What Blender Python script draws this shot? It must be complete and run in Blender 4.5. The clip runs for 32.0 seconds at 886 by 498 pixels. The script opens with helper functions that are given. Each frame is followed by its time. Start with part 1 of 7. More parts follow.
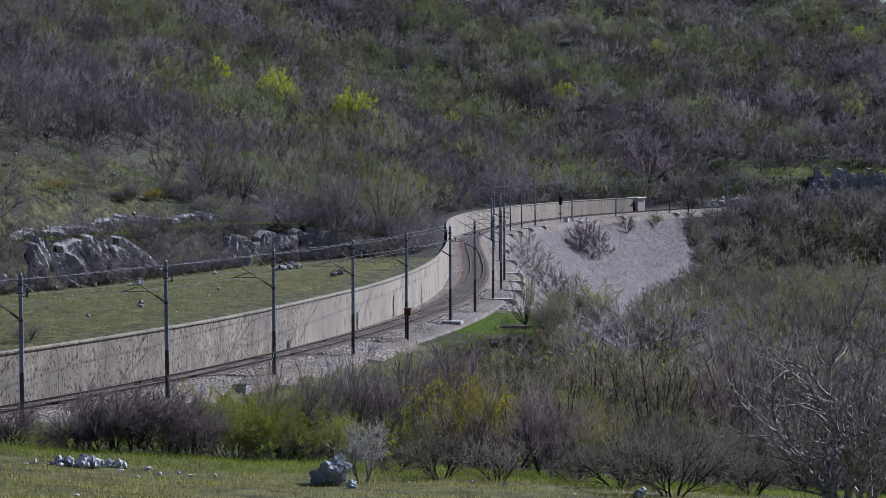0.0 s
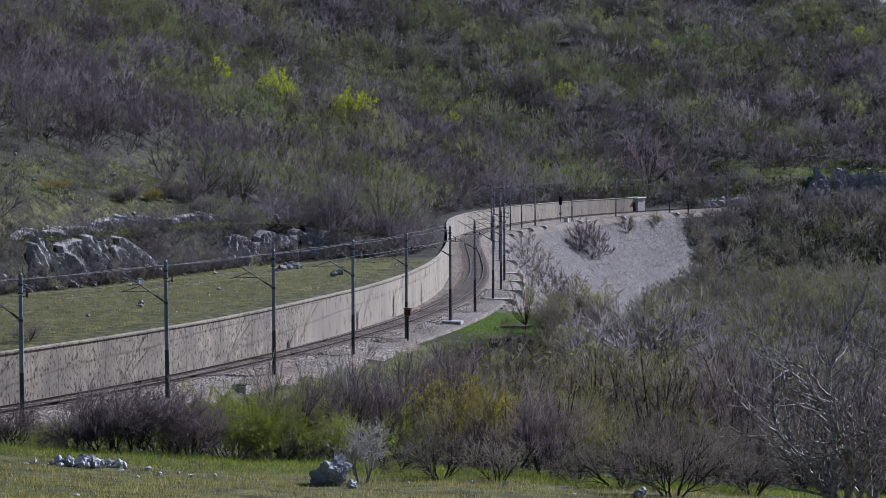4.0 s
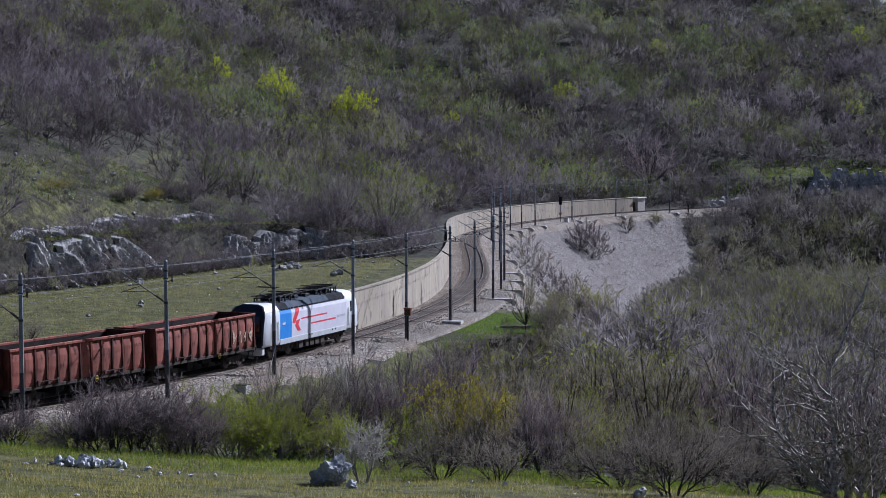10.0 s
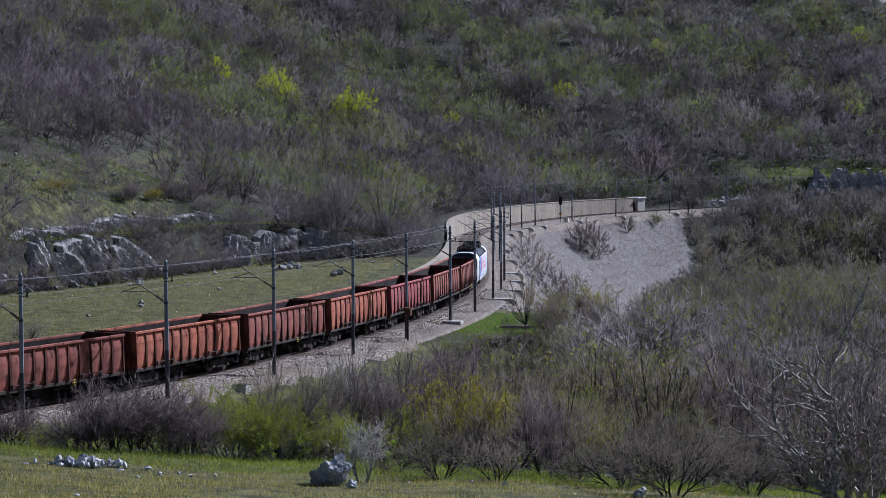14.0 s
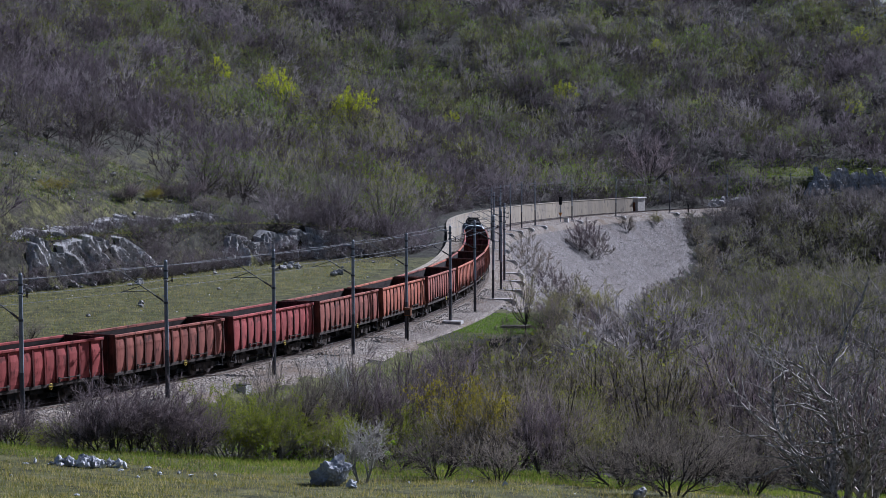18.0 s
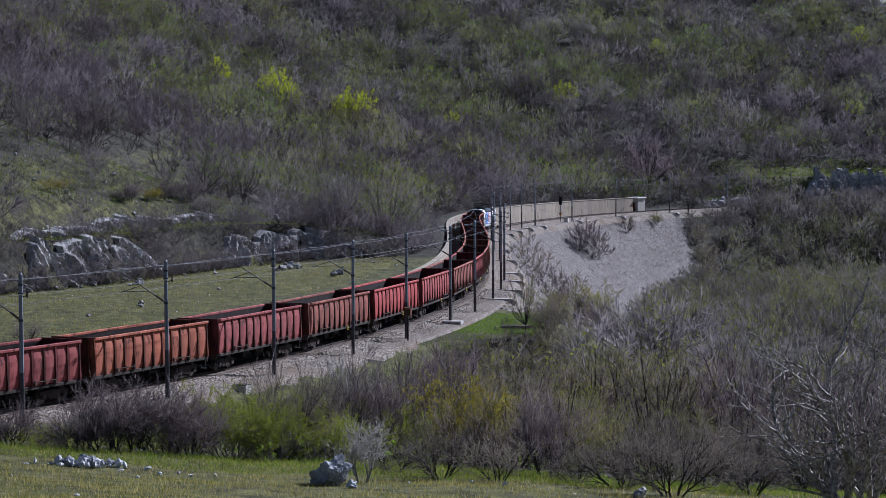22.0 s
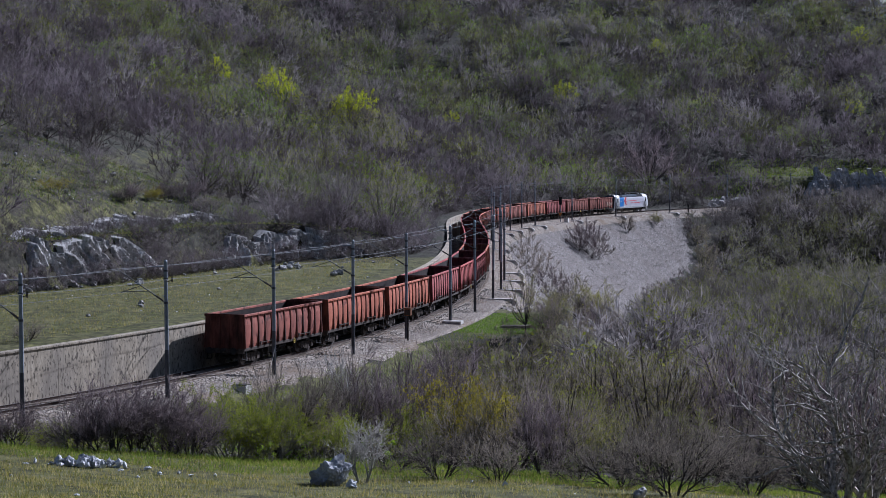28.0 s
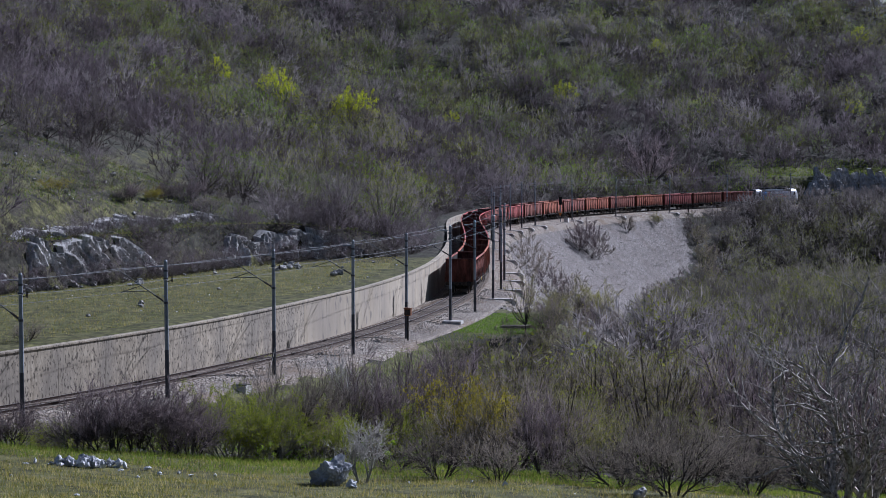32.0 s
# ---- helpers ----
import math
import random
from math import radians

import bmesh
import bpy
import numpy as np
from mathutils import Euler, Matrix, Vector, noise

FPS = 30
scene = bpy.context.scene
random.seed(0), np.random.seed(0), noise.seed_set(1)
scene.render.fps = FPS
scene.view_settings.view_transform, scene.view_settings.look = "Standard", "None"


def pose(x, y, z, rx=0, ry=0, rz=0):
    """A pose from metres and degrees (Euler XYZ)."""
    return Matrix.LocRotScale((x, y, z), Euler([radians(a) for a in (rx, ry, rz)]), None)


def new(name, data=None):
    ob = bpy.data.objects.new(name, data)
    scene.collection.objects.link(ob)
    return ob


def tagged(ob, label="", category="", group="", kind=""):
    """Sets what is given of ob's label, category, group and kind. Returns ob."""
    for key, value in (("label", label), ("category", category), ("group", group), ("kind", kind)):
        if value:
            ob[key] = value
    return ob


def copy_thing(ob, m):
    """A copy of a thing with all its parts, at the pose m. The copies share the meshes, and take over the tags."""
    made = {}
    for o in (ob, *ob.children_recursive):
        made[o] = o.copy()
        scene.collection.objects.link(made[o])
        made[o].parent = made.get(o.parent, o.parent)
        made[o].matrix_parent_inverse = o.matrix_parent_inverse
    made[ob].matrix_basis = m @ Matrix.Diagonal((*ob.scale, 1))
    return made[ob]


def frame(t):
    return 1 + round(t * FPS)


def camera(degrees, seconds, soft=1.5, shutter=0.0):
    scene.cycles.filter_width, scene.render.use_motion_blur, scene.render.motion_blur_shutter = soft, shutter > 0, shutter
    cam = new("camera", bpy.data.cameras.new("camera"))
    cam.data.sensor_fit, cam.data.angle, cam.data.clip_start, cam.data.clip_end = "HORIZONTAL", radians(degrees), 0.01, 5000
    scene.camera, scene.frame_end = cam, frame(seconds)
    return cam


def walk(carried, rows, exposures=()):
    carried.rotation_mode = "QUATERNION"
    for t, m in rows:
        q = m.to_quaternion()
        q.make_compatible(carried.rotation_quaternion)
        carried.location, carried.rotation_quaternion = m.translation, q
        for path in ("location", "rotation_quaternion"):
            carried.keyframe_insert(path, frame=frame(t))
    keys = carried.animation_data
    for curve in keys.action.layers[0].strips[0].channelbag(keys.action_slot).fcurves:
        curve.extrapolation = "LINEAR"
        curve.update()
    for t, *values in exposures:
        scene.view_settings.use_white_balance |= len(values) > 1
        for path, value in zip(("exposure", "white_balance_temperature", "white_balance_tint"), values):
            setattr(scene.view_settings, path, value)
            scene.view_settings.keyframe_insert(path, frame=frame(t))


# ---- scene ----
cam = camera(24.42, 32.0, soft=0.85)
VIEW = pose(0.0, 0.0, 15.29, 86.87, 0.0, 0.0)
walk(cam, [(0.0, VIEW), (32.0, VIEW)], exposures=[(0.0, 0.12, 5140, 19), (32.0, 0.12, 5140, 19)])

# ---- sun and sky ----
SUN_AZ, SUN_EL = radians(43.0), radians(31.0)
SUN_DIR = Vector((math.sin(SUN_AZ) * math.cos(SUN_EL), math.cos(SUN_AZ) * math.cos(SUN_EL), math.sin(SUN_EL)))
world = bpy.data.worlds.new("sky")
scene.world = world
world.use_nodes = True
wt = world.node_tree
sky = wt.nodes.new("ShaderNodeTexSky")
sky.sky_type, sky.sun_disc = "NISHITA", False
sky.sun_elevation, sky.sun_rotation = SUN_EL, SUN_AZ
wt.links.new(sky.outputs["Color"], wt.nodes["Background"].inputs["Color"])
wt.nodes["Background"].inputs["Strength"].default_value = 0.038
sun_data = bpy.data.lights.new("sun", "SUN")
sun_data.energy, sun_data.angle, sun_data.color = 6.7, radians(0.55), (1.0, 0.95, 0.87)
sun = new("sun", sun_data)
sun.rotation_euler = (-SUN_DIR).to_track_quat("-Z", "Y").to_euler()


# ---- materials ----
def mat(name, c1, c2, scale=2.0, rough=0.85, metal=0.0, bump=0.3, c3=None, scale2=0.25, mix2=0.5, rand=0.0, spec=0.12, streak=0.0, speck=None, speck_scale=9.0, speck_at=0.58):
    """Two noise scales of colour, fine relief, and some difference from piece to piece."""
    m = bpy.data.materials.new(name)
    m.use_nodes = True
    nt = m.node_tree
    bs = nt.nodes["Principled BSDF"]
    bs.inputs["Roughness"].default_value = rough
    bs.inputs["Metallic"].default_value = metal
    bs.inputs["Specular IOR Level"].default_value = spec
    tc = nt.nodes.new("ShaderNodeTexCoord")
    n1 = nt.nodes.new("ShaderNodeTexNoise")
    n1.inputs["Scale"].default_value, n1.inputs["Detail"].default_value = scale, 6.0
    n1.inputs["Roughness"].default_value = 0.65
    if streak:
        mp = nt.nodes.new("ShaderNodeMapping")
        mp.inputs["Scale"].default_value = (1.0, 1.0, streak)
        nt.links.new(tc.outputs["Object"], mp.inputs["Vector"])
        src = mp.outputs["Vector"]
    else:
        src = tc.outputs["Object"]
    nt.links.new(src, n1.inputs["Vector"])
    r1 = nt.nodes.new("ShaderNodeValToRGB")
    r1.color_ramp.elements[0].position, r1.color_ramp.elements[1].position = 0.36, 0.64
    r1.color_ramp.elements[0].color, r1.color_ramp.elements[1].color = (*c1, 1), (*c2, 1)
    nt.links.new(n1.outputs["Fac"], r1.inputs["Fac"])
    out = r1.outputs["Color"]
    if c3:
        n2 = nt.nodes.new("ShaderNodeTexNoise")
        n2.inputs["Scale"].default_value, n2.inputs["Detail"].default_value = scale2, 4.0
        nt.links.new(src, n2.inputs["Vector"])
        r2 = nt.nodes.new("ShaderNodeValToRGB")
        r2.color_ramp.elements[0].position, r2.color_ramp.elements[1].position = 0.42, 0.62
        r2.color_ramp.elements[0].color, r2.color_ramp.elements[1].color = (0, 0, 0, 1), (mix2, mix2, mix2, 1)
        nt.links.new(n2.outputs["Fac"], r2.inputs["Fac"])
        mx = nt.nodes.new("ShaderNodeMixRGB")
        mx.inputs["Color2"].default_value = (*c3, 1)
        nt.links.new(r2.outputs["Color"], mx.inputs["Fac"])
        nt.links.new(out, mx.inputs["Color1"])
        out = mx.outputs["Color"]
    if speck:
        n3 = nt.nodes.new("ShaderNodeTexNoise")
        n3.inputs["Scale"].default_value, n3.inputs["Detail"].default_value = speck_scale, 3.0
        mp3 = nt.nodes.new("ShaderNodeMapping")
        mp3.inputs["Scale"].default_value = (1.0, 1.0, 0.55)
        nt.links.new(tc.outputs["Object"], mp3.inputs["Vector"])
        nt.links.new(mp3.outputs["Vector"], n3.inputs["Vector"])
        r3 = nt.nodes.new("ShaderNodeValToRGB")
        r3.color_ramp.elements[0].position, r3.color_ramp.elements[1].position = speck_at, speck_at + 0.09
        r3.color_ramp.elements[0].color, r3.color_ramp.elements[1].color = (0, 0, 0, 1), (0.85, 0.85, 0.85, 1)
        nt.links.new(n3.outputs["Fac"], r3.inputs["Fac"])
        m3 = nt.nodes.new("ShaderNodeMixRGB")
        m3.inputs["Color2"].default_value = (*speck, 1)
        nt.links.new(r3.outputs["Color"], m3.inputs["Fac"])
        nt.links.new(out, m3.inputs["Color1"])
        out = m3.outputs["Color"]
    if rand:
        oi = nt.nodes.new("ShaderNodeObjectInfo")
        mr = nt.nodes.new("ShaderNodeMapRange")
        mr.inputs["To Min"].default_value, mr.inputs["To Max"].default_value = 1 - rand, 1 + rand
        nt.links.new(oi.outputs["Random"], mr.inputs["Value"])
        hs = nt.nodes.new("ShaderNodeHueSaturation")
        nt.links.new(mr.outputs["Result"], hs.inputs["Value"])
        nt.links.new(out, hs.inputs["Color"])
        out = hs.outputs["Color"]
    nt.links.new(out, bs.inputs["Base Color"])
    if bump:
        bp = nt.nodes.new("ShaderNodeBump")
        bp.inputs["Strength"].default_value, bp.inputs["Distance"].default_value = bump, 0.05
        nt.links.new(n1.outputs["Fac"], bp.inputs["Height"])
        nt.links.new(bp.outputs["Normal"], bs.inputs["Normal"])
    return m


def island_mat(name, cols, rough=0.85, spec=0.2, back=0.0, tone=0.0, grain=0.0, lace=None, vary=0.0):
    """Each loose piece of the mesh takes its own tone from the ramp; leaves let some light through."""
    m = bpy.data.materials.new(name)
    m.use_nodes = True
    nt = m.node_tree
    bs = nt.nodes["Principled BSDF"]
    bs.inputs["Roughness"].default_value, bs.inputs["Specular IOR Level"].default_value = rough, spec
    ge = nt.nodes.new("ShaderNodeNewGeometry")
    rp = nt.nodes.new("ShaderNodeValToRGB")
    el = rp.color_ramp.elements
    el[0].color, el[1].color = (*cols[0], 1), (*cols[-1], 1)
    for i, c in enumerate(cols[1:-1]):
        e = el.new((i + 1) / (len(cols) - 1))
        e.color = (*c, 1)
    src = ge.outputs["Random Per Island"]
    if tone:
        at = nt.nodes.new("ShaderNodeAttribute")
        at.attribute_name = "tone"
        mf = nt.nodes.new("ShaderNodeMix")
        mf.inputs["Factor"].default_value = tone
        nt.links.new(src, mf.inputs["A"])
        nt.links.new(at.outputs["Fac"], mf.inputs["B"])
        src = mf.outputs["Result"]
    nt.links.new(src, rp.inputs["Fac"])
    col = rp.outputs["Color"]
    tc = nt.nodes.new("ShaderNodeTexCoord")

    def scaled(src, lo, hi, col):
        mr = nt.nodes.new("ShaderNodeMapRange")
        mr.inputs["To Min"].default_value, mr.inputs["To Max"].default_value = lo, hi
        nt.links.new(src, mr.inputs["Value"])
        mx = nt.nodes.new("ShaderNodeVectorMath")
        mx.operation = "SCALE"
        nt.links.new(col, mx.inputs[0]), nt.links.new(mr.outputs["Result"], mx.inputs["Scale"])
        return mx.outputs["Vector"], mr

    def streaks(scale):
        mp = nt.nodes.new("ShaderNodeMapping")
        mp.inputs["Scale"].default_value = (1.0, 1.0, 0.4)
        no = nt.nodes.new("ShaderNodeTexNoise")
        no.inputs["Scale"].default_value, no.inputs["Detail"].default_value = scale, 3.0
        nt.links.new(tc.outputs["Object"], mp.inputs["Vector"]), nt.links.new(mp.outputs["Vector"], no.inputs["Vector"])
        return no.outputs["Fac"]

    if vary:
        oi = nt.nodes.new("ShaderNodeObjectInfo")
        col, _ = scaled(oi.outputs["Random"], 1 - vary, 1 + vary, col)
    if grain:
        col, mr = scaled(streaks(grain), 0.45, 1.6, col)
        mr.inputs["From Min"].default_value, mr.inputs["From Max"].default_value = 0.35, 0.65
    nt.links.new(col, bs.inputs["Base Color"])
    if lace:
        th = nt.nodes.new("ShaderNodeMapRange")
        th.inputs["From Min"].default_value, th.inputs["From Max"].default_value = lace[1] - 0.03, lace[1] + 0.03
        nt.links.new(streaks(lace[0]), th.inputs["Value"])
        nt.links.new(th.outputs["Result"], bs.inputs["Alpha"])
    if back:
        tr = nt.nodes.new("ShaderNodeBsdfTranslucent")
        nt.links.new(col, tr.inputs["Color"])
        ms = nt.nodes.new("ShaderNodeMixShader")
        ms.inputs["Fac"].default_value = back
        nt.links.new(bs.outputs["BSDF"], ms.inputs[1])
        nt.links.new(tr.outputs["BSDF"], ms.inputs[2])
        nt.links.new(ms.outputs["Shader"], nt.nodes["Material Output"].inputs["Surface"])
    return m


def stone_bed(name, scale, cols, stain, bump=1.0):
    """Loose stones: each cell its own tone, dark gaps between them, and broad stains."""
    m = bpy.data.materials.new(name)
    m.use_nodes = True
    nt = m.node_tree
    L = nt.links.new
    bs = nt.nodes["Principled BSDF"]
    bs.inputs["Roughness"].default_value, bs.inputs["Specular IOR Level"].default_value = 0.95, 0.1
    tc = nt.nodes.new("ShaderNodeTexCoord")
    vo = nt.nodes.new("ShaderNodeTexVoronoi")
    vo.inputs["Scale"].default_value = scale
    L(tc.outputs["Object"], vo.inputs["Vector"])
    sp = nt.nodes.new("ShaderNodeSeparateColor")
    L(vo.outputs["Color"], sp.inputs["Color"])
    rp = nt.nodes.new("ShaderNodeValToRGB")
    el = rp.color_ramp.elements
    el[0].color, el[1].color = (*cols[0], 1), (*cols[2], 1)
    e = el.new(0.5)
    e.color = (*cols[1], 1)
    L(sp.outputs["Red"], rp.inputs["Fac"])
    gap = nt.nodes.new("ShaderNodeValToRGB")
    gap.color_ramp.elements[0].position, gap.color_ramp.elements[1].position = 0.45, 0.85
    gap.color_ramp.elements[0].color, gap.color_ramp.elements[1].color = (0, 0, 0, 1), (0.85, 0.85, 0.85, 1)
    L(vo.outputs["Distance"], gap.inputs["Fac"])
    m1 = nt.nodes.new("ShaderNodeMixRGB")
    m1.inputs["Color2"].default_value = (cols[0][0] * 0.3, cols[0][1] * 0.3, cols[0][2] * 0.3, 1)
    L(gap.outputs["Color"], m1.inputs["Fac"]), L(rp.outputs["Color"], m1.inputs["Color1"])
    ns = nt.nodes.new("ShaderNodeTexNoise")
    ns.inputs["Scale"].default_value, ns.inputs["Detail"].default_value = 0.22, 5.0
    L(tc.outputs["Object"], ns.inputs["Vector"])
    st = nt.nodes.new("ShaderNodeValToRGB")
    st.color_ramp.elements[0].position, st.color_ramp.elements[1].position = 0.45, 0.7
    st.color_ramp.elements[0].color, st.color_ramp.elements[1].color = (0, 0, 0, 1), (0.6, 0.6, 0.6, 1)
    L(ns.outputs["Fac"], st.inputs["Fac"])
    m2 = nt.nodes.new("ShaderNodeMixRGB")
    m2.inputs["Color2"].default_value = (*stain, 1)
    L(st.outputs["Color"], m2.inputs["Fac"]), L(m1.outputs["Color"], m2.inputs["Color1"])
    L(m2.outputs["Color"], bs.inputs["Base Color"])
    bp = nt.nodes.new("ShaderNodeBump")
    bp.invert = True
    bp.inputs["Strength"].default_value, bp.inputs["Distance"].default_value = bump, 0.5 / scale
    L(vo.outputs["Distance"], bp.inputs["Height"]), L(bp.outputs["Normal"], bs.inputs["Normal"])
    return m


M_BALLAST = stone_bed("ballast", 8.0, [(0.115, 0.092, 0.070), (0.27, 0.23, 0.19), (0.46, 0.41, 0.35)], (0.15, 0.102, 0.062))
M_BEDSTAIN = stone_bed("stained_ballast", 8.0, [(0.055, 0.040, 0.028), (0.135, 0.102, 0.074), (0.25, 0.20, 0.155)], (0.075, 0.048, 0.030))
M_STONE = island_mat("crushed_stone", [(0.105, 0.092, 0.078), (0.235, 0.211, 0.186), (0.38, 0.348, 0.312), (0.155, 0.134, 0.113)])
M_RIPRAP = stone_bed("riprap_bed", 4.6, [(0.085, 0.074, 0.066), (0.20, 0.178, 0.163), (0.37, 0.335, 0.312)], (0.125, 0.103, 0.088))
M_RAIL = mat("rail_steel", (0.028, 0.019, 0.015), (0.065, 0.042, 0.032), 5.0, 0.8, metal=0.0, bump=0.1)
M_RAILTOP = mat("polished_rail", (0.30, 0.28, 0.27), (0.42, 0.40, 0.38), 5.0, 0.4, metal=1.0, bump=0.0)
M_SLEEPER = mat("sleeper", (0.13, 0.105, 0.085), (0.26, 0.22, 0.185), 4.0, 0.9, bump=0.4, rand=0.2)
M_WALL = mat("old_concrete", (0.26, 0.220, 0.162), (0.45, 0.388, 0.298), 3.4, 0.92, bump=0.5, c3=(0.20, 0.18, 0.155), scale2=0.45, mix2=0.6, rand=0.05, streak=0.35, speck=(0.075, 0.062, 0.05), speck_scale=6.5, speck_at=0.55)
M_COPING = mat("coping_concrete", (0.40, 0.37, 0.33), (0.56, 0.53, 0.48), 2.0, 0.9, bump=0.4, rand=0.05)
M_CONC = mat("footing_concrete", (0.33, 0.31, 0.29), (0.50, 0.48, 0.45), 3.0, 0.9, bump=0.4, rand=0.12)
M_MAST = mat("galvanised_mast", (0.20, 0.22, 0.25), (0.32, 0.345, 0.38), 1.5, 0.55, metal=0.55, bump=0.1, rand=0.1)
M_MASTLOW = mat("tarred_mast_foot", (0.05, 0.05, 0.055), (0.10, 0.10, 0.11), 2.0, 0.8, bump=0.1)
M_WIRE = mat("wire", (0.10, 0.105, 0.11), (0.16, 0.165, 0.17), 2.0, 0.8, metal=0.0, bump=0.0)
M_INSUL = mat("insulator", (0.04, 0.035, 0.03), (0.07, 0.05, 0.045), 2.0, 0.3, bump=0.0)
M_DARK = mat("black_iron", (0.012, 0.012, 0.013), (0.035, 0.033, 0.032), 3.0, 0.7, bump=0.2)
M_BOGIE = mat("bogie_iron", (0.035, 0.028, 0.024), (0.085, 0.068, 0.056), 4.0, 0.85, bump=0.3)
M_WHEEL = mat("wheel_steel", (0.06, 0.05, 0.045), (0.13, 0.11, 0.10), 4.0, 0.5, metal=0.6, bump=0.1)
M_WHITE = mat("white_marking", (0.62, 0.60, 0.57), (0.78, 0.76, 0.72), 8.0, 0.7, bump=0.0)
M_YELLOW = mat("yellow_paint", (0.50, 0.36, 0.05), (0.62, 0.46, 0.08), 6.0, 0.6, bump=0.0)
M_RUSTPLATE = mat("rusty_plate", (0.12, 0.05, 0.025), (0.22, 0.10, 0.05), 6.0, 0.85, bump=0.3)


# ---- mesh tools ----
def link_mesh(name, bm, material, parent=None, label="", smooth=False):
    me = bpy.data.meshes.new(name)
    if smooth:
        for f in bm.faces:
            f.smooth = True
    bm.to_mesh(me)
    bm.free()
    for mm in (material if isinstance(material, (list, tuple)) else [material]):
        me.materials.append(mm)
    ob = new(name, me)
    if parent is not None:
        ob.parent = parent
    if label:
        ob["label"] = label
    return ob


part = link_mesh


def share(name, me, parent, m, label=""):
    ob = new(name, me)
    ob.parent = parent
    ob.matrix_basis = m
    if label:
        ob["label"] = label
    return ob


def box(bm, x0, x1, y0, y1, z0, z1, bev=0.0):
    vs = [bm.verts.new((x, y, z)) for x in (x0, x1) for y in (y0, y1) for z in (z0, z1)]
    fs = [bm.faces.new([vs[i] for i in q]) for q in ((0, 1, 3, 2), (4, 6, 7, 5), (0, 4, 5, 1), (2, 3, 7, 6), (0, 2, 6, 4), (1, 5, 7, 3))]
    if bev:
        es = list({e for f in fs for e in f.edges})
        bmesh.ops.bevel(bm, geom=es, offset=bev, segments=1, affect="EDGES")
    return bm


def cyl(bm, p0, p1, r0, r1=None, n=8, caps=True):
    p0, p1 = Vector(p0), Vector(p1)
    r1 = r0 if r1 is None else r1
    q = (p1 - p0).to_track_quat("Z", "Y")
    a, b = [], []
    for i in range(n):
        c = Vector((math.cos(2 * math.pi * i / n), math.sin(2 * math.pi * i / n), 0))
        a.append(bm.verts.new(p0 + q @ (c * r0)))
        b.append(bm.verts.new(p1 + q @ (c * r1)))
    for i in range(n):
        j = (i + 1) % n
        bm.faces.new((a[i], a[j], b[j], b[i]))
    if caps:
        bm.faces.new(a[::-1])
        bm.faces.new(b)
    return bm


def prism(bm, poly, y0, y1):
    """A polygon in x and z, drawn out along y."""
    a = [bm.verts.new((x, y0, z)) for x, z in poly]
    b = [bm.verts.new((x, y1, z)) for x, z in poly]
    n = len(poly)
    for i in range(n):
        j = (i + 1) % n
        bm.faces.new((a[i], a[j], b[j], b[i]))
    bm.faces.new(a[::-1])
    bm.faces.new(b)
    bmesh.ops.recalc_face_normals(bm, faces=bm.faces[:])
    return bm


def mesh_from(name, verts, faces, materials, midx=None, smooth=False):
    me = bpy.data.meshes.new(name)
    me.from_pydata([tuple(v) for v in verts] if not isinstance(verts, np.ndarray) else verts.tolist(), [], faces if not isinstance(faces, np.ndarray) else faces.tolist())
    for mm in materials:
        me.materials.append(mm)
    if midx is not None:
        me.polygons.foreach_set("material_index", np.asarray(midx, dtype=np.int32))
    if smooth:
        me.polygons.foreach_set("use_smooth", np.ones(len(me.polygons), dtype=bool))
    me.update()
    return me


# ---- the line: a plan curve from its bends, one value every 30 m ----
GRADE = -0.0032
BENDS = [-0.00311, -0.00395, -0.00467, -0.00498, -0.0044, -0.00366, -0.00426, -0.00238, -0.00098, -0.00016, 0.0008, 0.00472, 0.004, 0.00288, 0.0041, 0.00353, 0.00336, 0.00538, 0.00607, 0.00605, 0.0058]
STEP = 2.0
SS = np.arange(-560.0, 620.0, STEP)
_k = np.interp(SS, np.arange(-130.0, 480.0, 30.0), BENDS)
_k = np.where(SS < -130, 0.0, _k) * np.where(SS > 470, 0.3, 1.0)
_i0 = int(round(560.0 / STEP))
_th = np.concatenate([[0.0], np.cumsum((_k[1:] + _k[:-1]) / 2 * STEP)])
TH = _th - _th[_i0] + 0.3601
_dx, _dy = np.sin(TH), np.cos(TH)
TX = np.concatenate([[0.0], np.cumsum((_dx[1:] + _dx[:-1]) / 2 * STEP)])
TY = np.concatenate([[0.0], np.cumsum((_dy[1:] + _dy[:-1]) / 2 * STEP)])
TX, TY = TX - TX[_i0] - 13.139, TY - TY[_i0] + 140.10


def line_at(s, lat=0.0, z=0.0):
    """The place s metres along the line, lat to its right, z over the rails."""
    x, y, h = np.interp(s, SS, TX), np.interp(s, SS, TY), np.interp(s, SS, TH)
    return Vector((x + lat * math.cos(h), y - lat * math.sin(h), z + GRADE * s))


def heading(s):
    return float(np.interp(s, SS, TH))


def line_pose(s, lat=0.0, z=0.0, turn=0.0):
    p = line_at(s, lat, z)
    return pose(p.x, p.y, p.z, 0, 0, turn - math.degrees(heading(s)))


